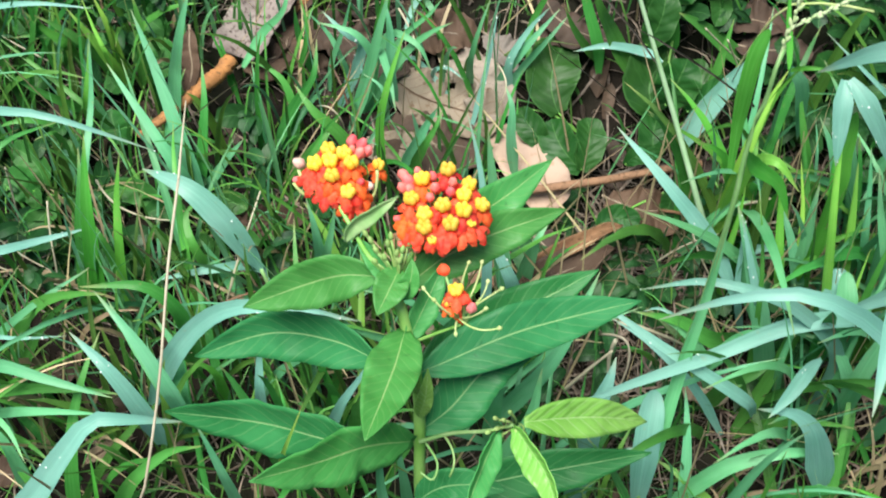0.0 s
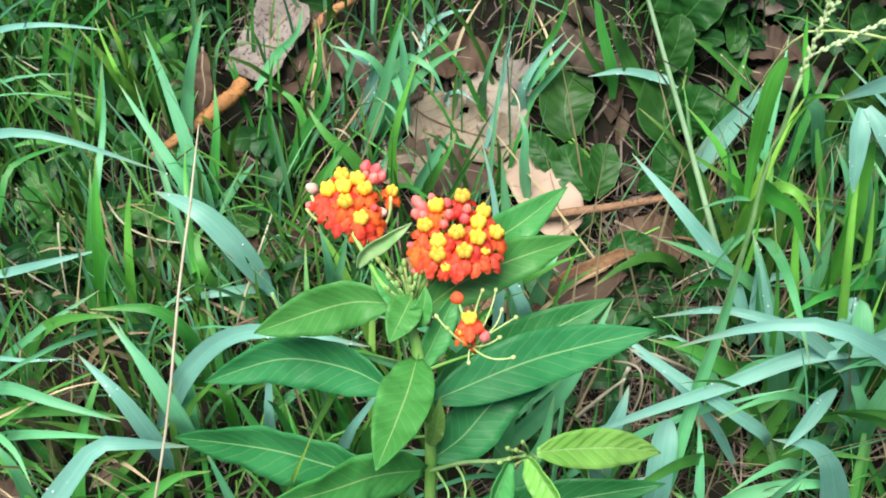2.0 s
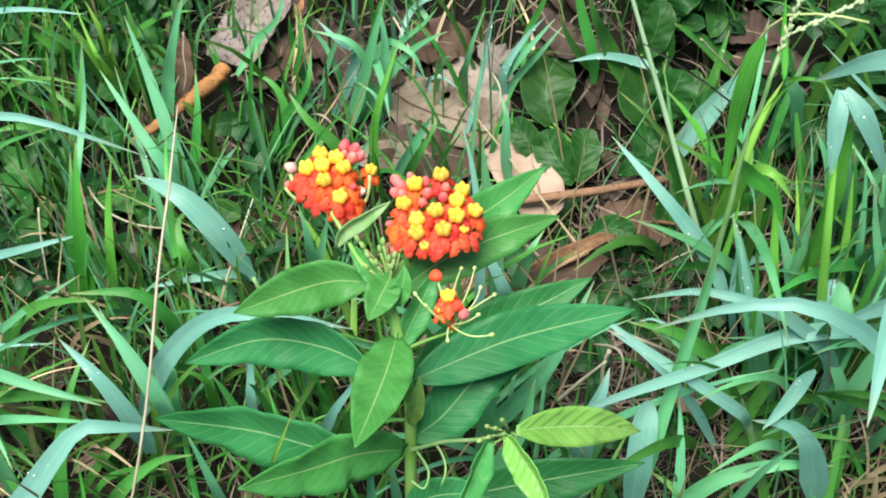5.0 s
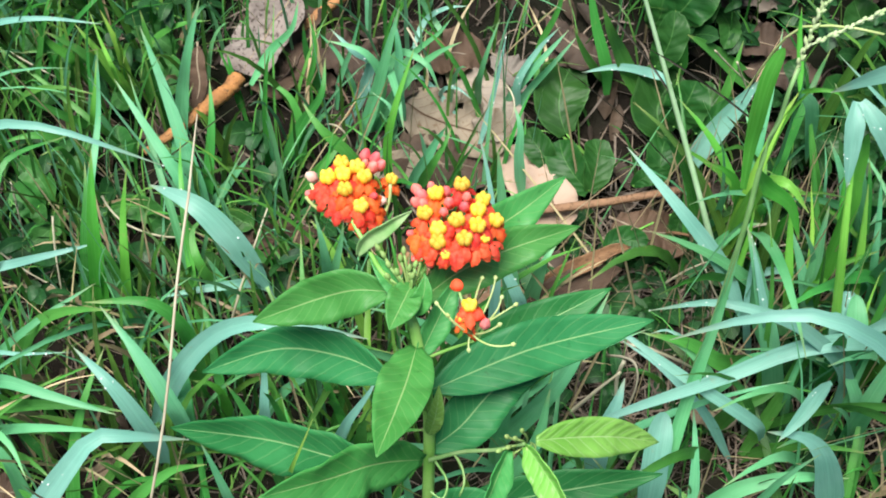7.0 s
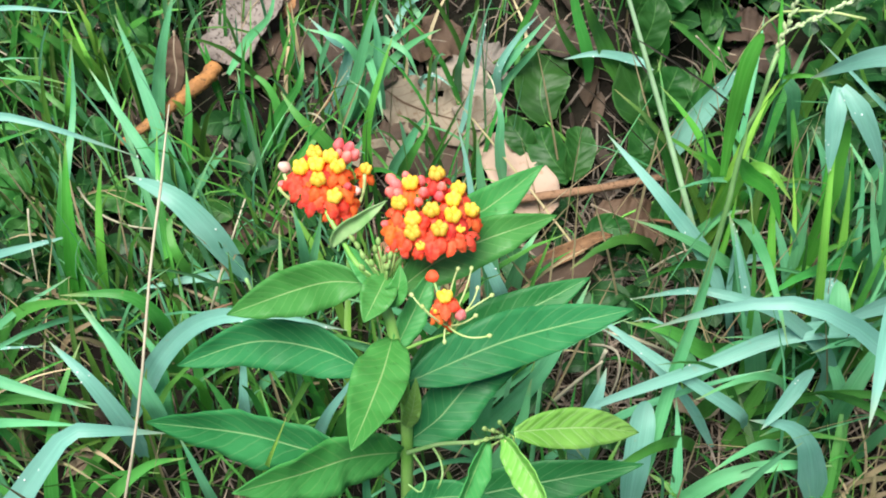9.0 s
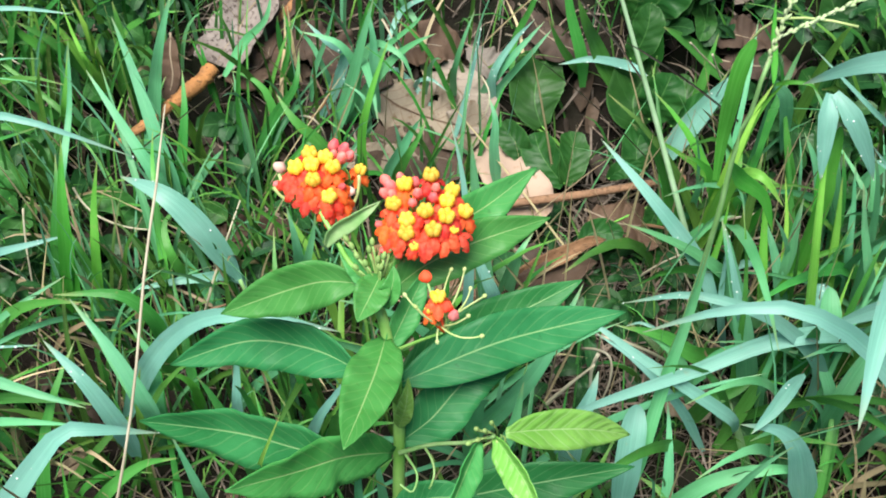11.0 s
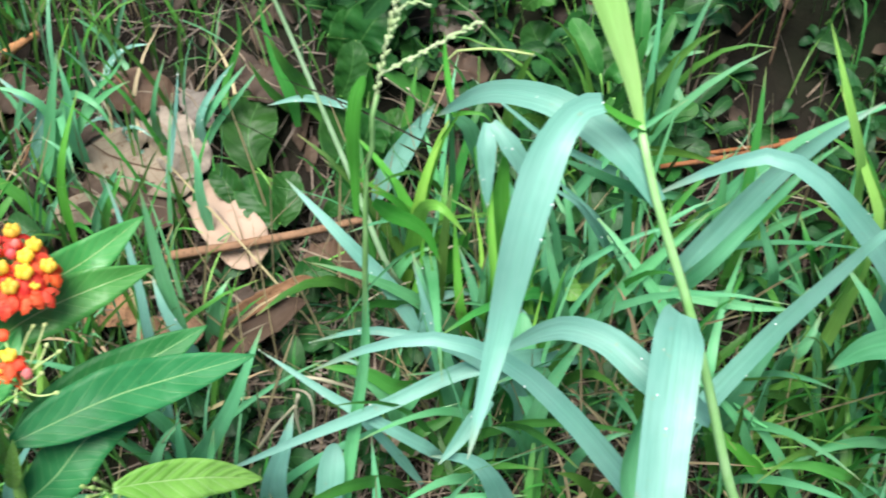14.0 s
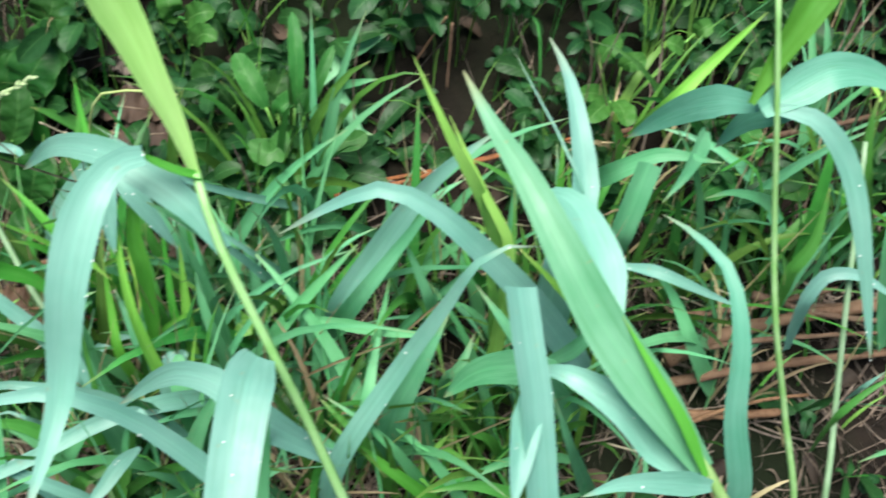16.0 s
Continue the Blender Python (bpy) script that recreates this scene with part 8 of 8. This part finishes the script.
    for n in range(7420):
        x, y = (rnd.uniform(-0.5, 1.0), rnd.uniform(0.15, 0.95)) if n < 5800 else (rnd.uniform(0.02, 0.36), rnd.uniform(0.35, 0.53)) if n < 7200 else (rnd.uniform(0.46, 0.78), rnd.uniform(0.25, 0.45))
        if (x > 0.25 and y > 0.49 and rnd.random() < 0.65) or (x > 0.2 and y > 0.6 and rnd.random() < 0.8) or (x > 0.46 and y < 0.45 and rnd.random() < 0.1):
            continue
        ang, length = rnd.uniform(0, 6.283), rnd.uniform(0.012, 0.075)
        dx, dy = math.cos(ang) * length, math.sin(ang) * length
        lift = rnd.uniform(0.001, 0.016)
        tip = rnd.uniform(0.0, 0.02)
        paths.append(((x, y, lie(x, y) + 0.002), (x + dx * 0.5 + rnd.gauss(0, 0.004), y + dy * 0.5 + rnd.gauss(0, 0.004), lie(x + dx * 0.5, y + dy * 0.5) + lift),
                      (x + dx, y + dy, lie(x + dx, y + dy) + tip)))
        widths.append(rnd.uniform(0.0005, 0.0018))
        rolls.append(rnd.uniform(-1.5, 1.5))
    many_ribbons("straw_litter", LITTER, "thatch of dead straw lying on the soil", "litter", paths, widths, rolls, shape="even", steps=5, fold=0.5)
    # broken leaf pieces
    paths, widths, rolls = [], [], []
    for n in range(2600):
        x, y = rnd.uniform(-0.45, 0.95), rnd.uniform(0.18, 0.9)
        if rnd.random() > (0.3 if x > 0.46 and y < 0.45 else (0.16 if x < -0.03 else 0.3) + openness(x, y)):
            continue
        ang, length = rnd.uniform(0, 6.283), rnd.uniform(0.006, 0.022)
        dx, dy = math.cos(ang) * length, math.sin(ang) * length
        paths.append(((x, y, lie(x, y) + 0.003), (x + dx * 0.5, y + dy * 0.5, lie(x + dx * 0.5, y + dy * 0.5) + rnd.uniform(0.003, 0.01)),
                      (x + dx, y + dy, lie(x + dx, y + dy) + rnd.uniform(0.001, 0.01))))
        widths.append(length * rnd.uniform(0.35, 0.8))
        rolls.append(rnd.uniform(-0.7, 0.7))
    many_ribbons("leaf_crumbs", CRUMB, "crumbled brown leaf pieces on the soil", "litter", paths, widths, rolls, shape="oval", across=4, steps=6, fold=0.5)


def low_leaves():
    """Small broad leaves of creeping weeds: thick at the back of the bank, thin in the grass."""
    rnd = random.Random(5)
    paths, widths, rolls, stems, fat, spins = [], [], [], [], [], []
    n = 0
    while n < 1450:
        n += 1
        if n < 900:
            x, y = rnd.uniform(0.12, 1.1), rnd.uniform(0.60, 0.96)
            high = rnd.uniform(0.03, 0.19)
        elif n < 1060:
            x, y = rnd.uniform(-0.45, -0.06), rnd.uniform(0.44, 0.85)
            high = rnd.uniform(0.015, 0.06)
        elif n < 1175:
            x, y = rnd.uniform(0.03, 0.24), rnd.uniform(0.36, 0.50)
            high = rnd.uniform(0.008, 0.035)
        elif n < 1390:
            x, y = rnd.uniform(0.2, 0.95), rnd.uniform(0.47, 0.66)
            high = rnd.uniform(0.01, 0.07)
        else:
            x, y = rnd.uniform(0.15, 1.0), rnd.uniform(0.30, 0.56)
            high = rnd.uniform(0.01, 0.05)
        if rnd.random() < openness(x, y) or (n < 900 and rnd.random() < 0.3) or rnd.random() < 0.7 * shaded(x, y + 0.7 * high):
            continue
        z = lie(x, y)
        top = Vector((x + rnd.gauss(0, 0.02), y + rnd.gauss(0, 0.02), z + high))
        stems.append(((x, y, z - 0.004), ((x + top.x) / 2 + 0.004, (y + top.y) / 2, z + high * 0.55), top))
        fat.append(rnd.uniform(0.0010, 0.0018))
        spins.append(rnd.uniform(-1, 1))
        for k in range(rnd.randint(4, 8)):
            v = rnd.uniform(0.45, 1.0)
            root = Vector((x, y, z)).lerp(top, v)
            ang, length = rnd.uniform(0, 6.283), rnd.uniform(0.006, 0.018) + 0.014 * rnd.random() ** 3
            d = Vector((math.cos(ang), math.sin(ang), rnd.uniform(-0.6, 0.6))) * length
            paths.append((root, root + d * 0.5 + Vector((0, 0, 0.003)), root + d))
            widths.append(length * rnd.uniform(0.32, 0.72))
            rolls.append(rnd.uniform(-0.9, 0.9))
    for n in range(16):
        x, y = rnd.uniform(0.24, 0.85), rnd.uniform(0.50, 0.72)
        z, leaves = lie(x, y) + rnd.uniform(0.03, 0.09), []
        if shaded(x, y + 0.04) > 0.4:
            continue
        for k in range(rnd.randint(5, 10)):
            root = Vector((x + rnd.gauss(0, 0.008), y + rnd.gauss(0, 0.008), z + rnd.gauss(0, 0.008)))
            ang, length = rnd.uniform(0, 6.283), rnd.uniform(0.008, 0.019)
            d = Vector((math.cos(ang), math.sin(ang), rnd.uniform(-0.4, 0.6))) * length
            leaves.append((root, root + d * 0.5 + Vector((0, 0, 0.002)), root + d, length * rnd.uniform(0.45, 0.75), rnd.uniform(-30, 30)))
        broad_weed((x, y, lie(x, y) - 0.004), "small light green weed sprig in the shade", leaves, SPRIG)
    many_ribbons("creeping_weeds", BUSH_FILL, "small green leaves of creeping weeds, coloured dark for shade", "weeds", paths, widths, rolls, shape="oval", across=4, steps=7, fold=0.25)
    many_ribbons("weed_stems", FILL, "thin green stems of creeping weeds", "weeds", stems, fat, spins, shape="even", steps=5, fold=0.8)


def unseen_rear_thicket():
    """Shrubs added out of view to shade and close the back: upright stems thick with dark leaves."""
    rnd = random.Random(23)
    paths, widths, rolls, stems, fat, spins = [], [], [], [], [], []
    for n in range(360):
        x, y = rnd.uniform(-0.5, 1.3) if n < 240 else rnd.gauss(0.4, 1.0), 0.78 + abs(rnd.gauss(0, 0.42))
        high = rnd.uniform(0.12, 0.28) + 0.5 * max(0.0, y - 0.9)
        z = lie(x, y)
        top = Vector((x + rnd.gauss(0, 0.04), y + rnd.gauss(0, 0.04), z + high))
        stems.append(((x, y, z - 0.01), ((x + top.x) / 2 + 0.01, (y + top.y) / 2, z + high * 0.55), top))
        fat.append(rnd.uniform(0.002, 0.004))
        spins.append(rnd.uniform(-1, 1))
        for k in range(rnd.randint(9, 16)):
            root = Vector((x, y, z)).lerp(top, rnd.uniform(0.3, 1.0))
            ang, length = rnd.uniform(0, 6.283), rnd.uniform(0.025, 0.06)
            d = Vector((math.cos(ang), math.sin(ang), rnd.uniform(-0.4, 0.4))) * length
            paths.append((root, root + d * 0.5 + Vector((0, 0, 0.005)), root + d))
            widths.append(length * rnd.uniform(0.35, 0.65))
            rolls.append(rnd.uniform(-0.5, 0.5))
    many_ribbons("shrub_leaves", BUSH_FILL, "dark green leaves of unseen shrubs added behind", "shrubs", paths, widths, rolls, shape="oval", across=4, steps=6, fold=0.25)
    many_ribbons("shrub_stems", FILL, "thin upright stems of unseen shrubs added behind", "shrubs", stems, fat, spins, shape="even", steps=5, fold=0.8)


def meadow():
    """The sward that goes on round the close part of the bank."""
    rnd = random.Random(77)
    paths, widths, rolls = [], [], []
    while len(paths) < 9000:
        x, y = rnd.gauss(0.25, 1.3), rnd.gauss(0.4, 1.3)
        if -0.58 < x < 1.08 and 0.1 < y < 1.5 or (abs(x - 0.13) < 0.3 and -0.25 < y < 0.12):
            continue
        z, ang, length = lie(x, y) - 0.01, rnd.uniform(0, 6.283), rnd.uniform(0.05, 0.15)
        lean = rnd.uniform(0.2, 0.9) * length
        dx, dy = math.cos(ang) * lean, math.sin(ang) * lean
        paths.append(((x, y, z), (x + dx * 0.4, y + dy * 0.4, z + length * 0.6), (x + dx, y + dy, z + length * 0.8)))
        widths.append(rnd.uniform(0.006, 0.016))
        rolls.append(rnd.uniform(-0.9, 0.9))
    many_ribbons("meadow_grass", FILL, "rough green grass round about on the bank", "grass", paths, widths, rolls, across=2, steps=4)


def broad_sward():
    """Tufts of longer, wider blades that crowd the foot of the tall grasses."""
    rnd = random.Random(41)
    kinds = ((MID, "sea-green grass tuft with wide arching blades"), (GREEN, "green grass tuft with wide soft blades"), (MID, "sea-green grass tuft with wide arching blades"),
             (GRASS, "bright green young grass tuft"))
    for n in range(58):
        x, y = (rnd.uniform(0.17, 0.80), rnd.uniform(0.27, 0.47)) if n < 50 else (rnd.uniform(-0.34, -0.05), rnd.uniform(0.27, 0.40))
        if rnd.random() < openness(x, y) or (x > 0.48 and y < 0.44 and rnd.random() < 0.9) or shaded(x, y + 0.07) > 0.4:
            continue
        material, label = kinds[1 if n >= 50 else 3 if n % 9 == 4 else n % 3]
        tuft = thing("grass_tuft", (x, y, lie(x, y) - 0.004), label, "grass", "grass tufts")
        for k in range(rnd.randint(4, 6)):
            bx, by = x + rnd.gauss(0, 0.01), y + rnd.gauss(0, 0.01)
            length, ang, lean = rnd.uniform(0.08, 0.18), rnd.uniform(0, 6.283), rnd.uniform(0.15, 0.8)
            dx, dy = math.cos(ang) * lean * length, math.sin(ang) * lean * length
            z = lie(bx, by) - 0.004
            top = length * math.sqrt(max(0.1, 1 - 0.6 * lean * lean))
            blade(tuft, [(bx, by, z), (bx + dx * 0.4, by + dy * 0.4, z + top * 0.62), (bx + dx, by + dy, z + top * rnd.uniform(0.75, 1.0))],
                  rnd.uniform(0.004, 0.011), material, roll=rnd.uniform(-40, 40), steps=10)


def dew():
    """Drops of water on the pale blades."""
    m, nt, nodes, links, bsdf = nodes_of("water")
    bsdf.inputs["Base Color"].default_value = (0.85, 0.95, 0.92, 1)
    bsdf.inputs["Transmission Weight"].default_value, bsdf.inputs["IOR"].default_value = 0.25, 1.33
    bsdf.inputs["Roughness"].default_value = 0.02
    rnd = random.Random(3)
    bm = bmesh.new()
    for spots in DEW:
        for k in range(rnd.randint(1, 5)):
            at, up = rnd.choice(spots) if spots else (None, None)
            if at is None:
                continue
            if up.dot(UP) < 0:
                up = -up
            r = rnd.uniform(0.0003, 0.0007)
            pod(bm, at - up * r * 0.5, up, r * 1.7, r, 7, 5)
    me = bpy.data.meshes.new("dew_drops")
    bm.to_mesh(me)
    bm.free()
    me.materials.append(m)
    for f in me.polygons:
        f.use_smooth = True
    tagged(new("dew_drops", me), "small clear water drops on the pale blades", "dew", "", "stuff")


undergrowth()
broad_sward()
dew()
meadow()
low_leaves()
unseen_rear_thicket()
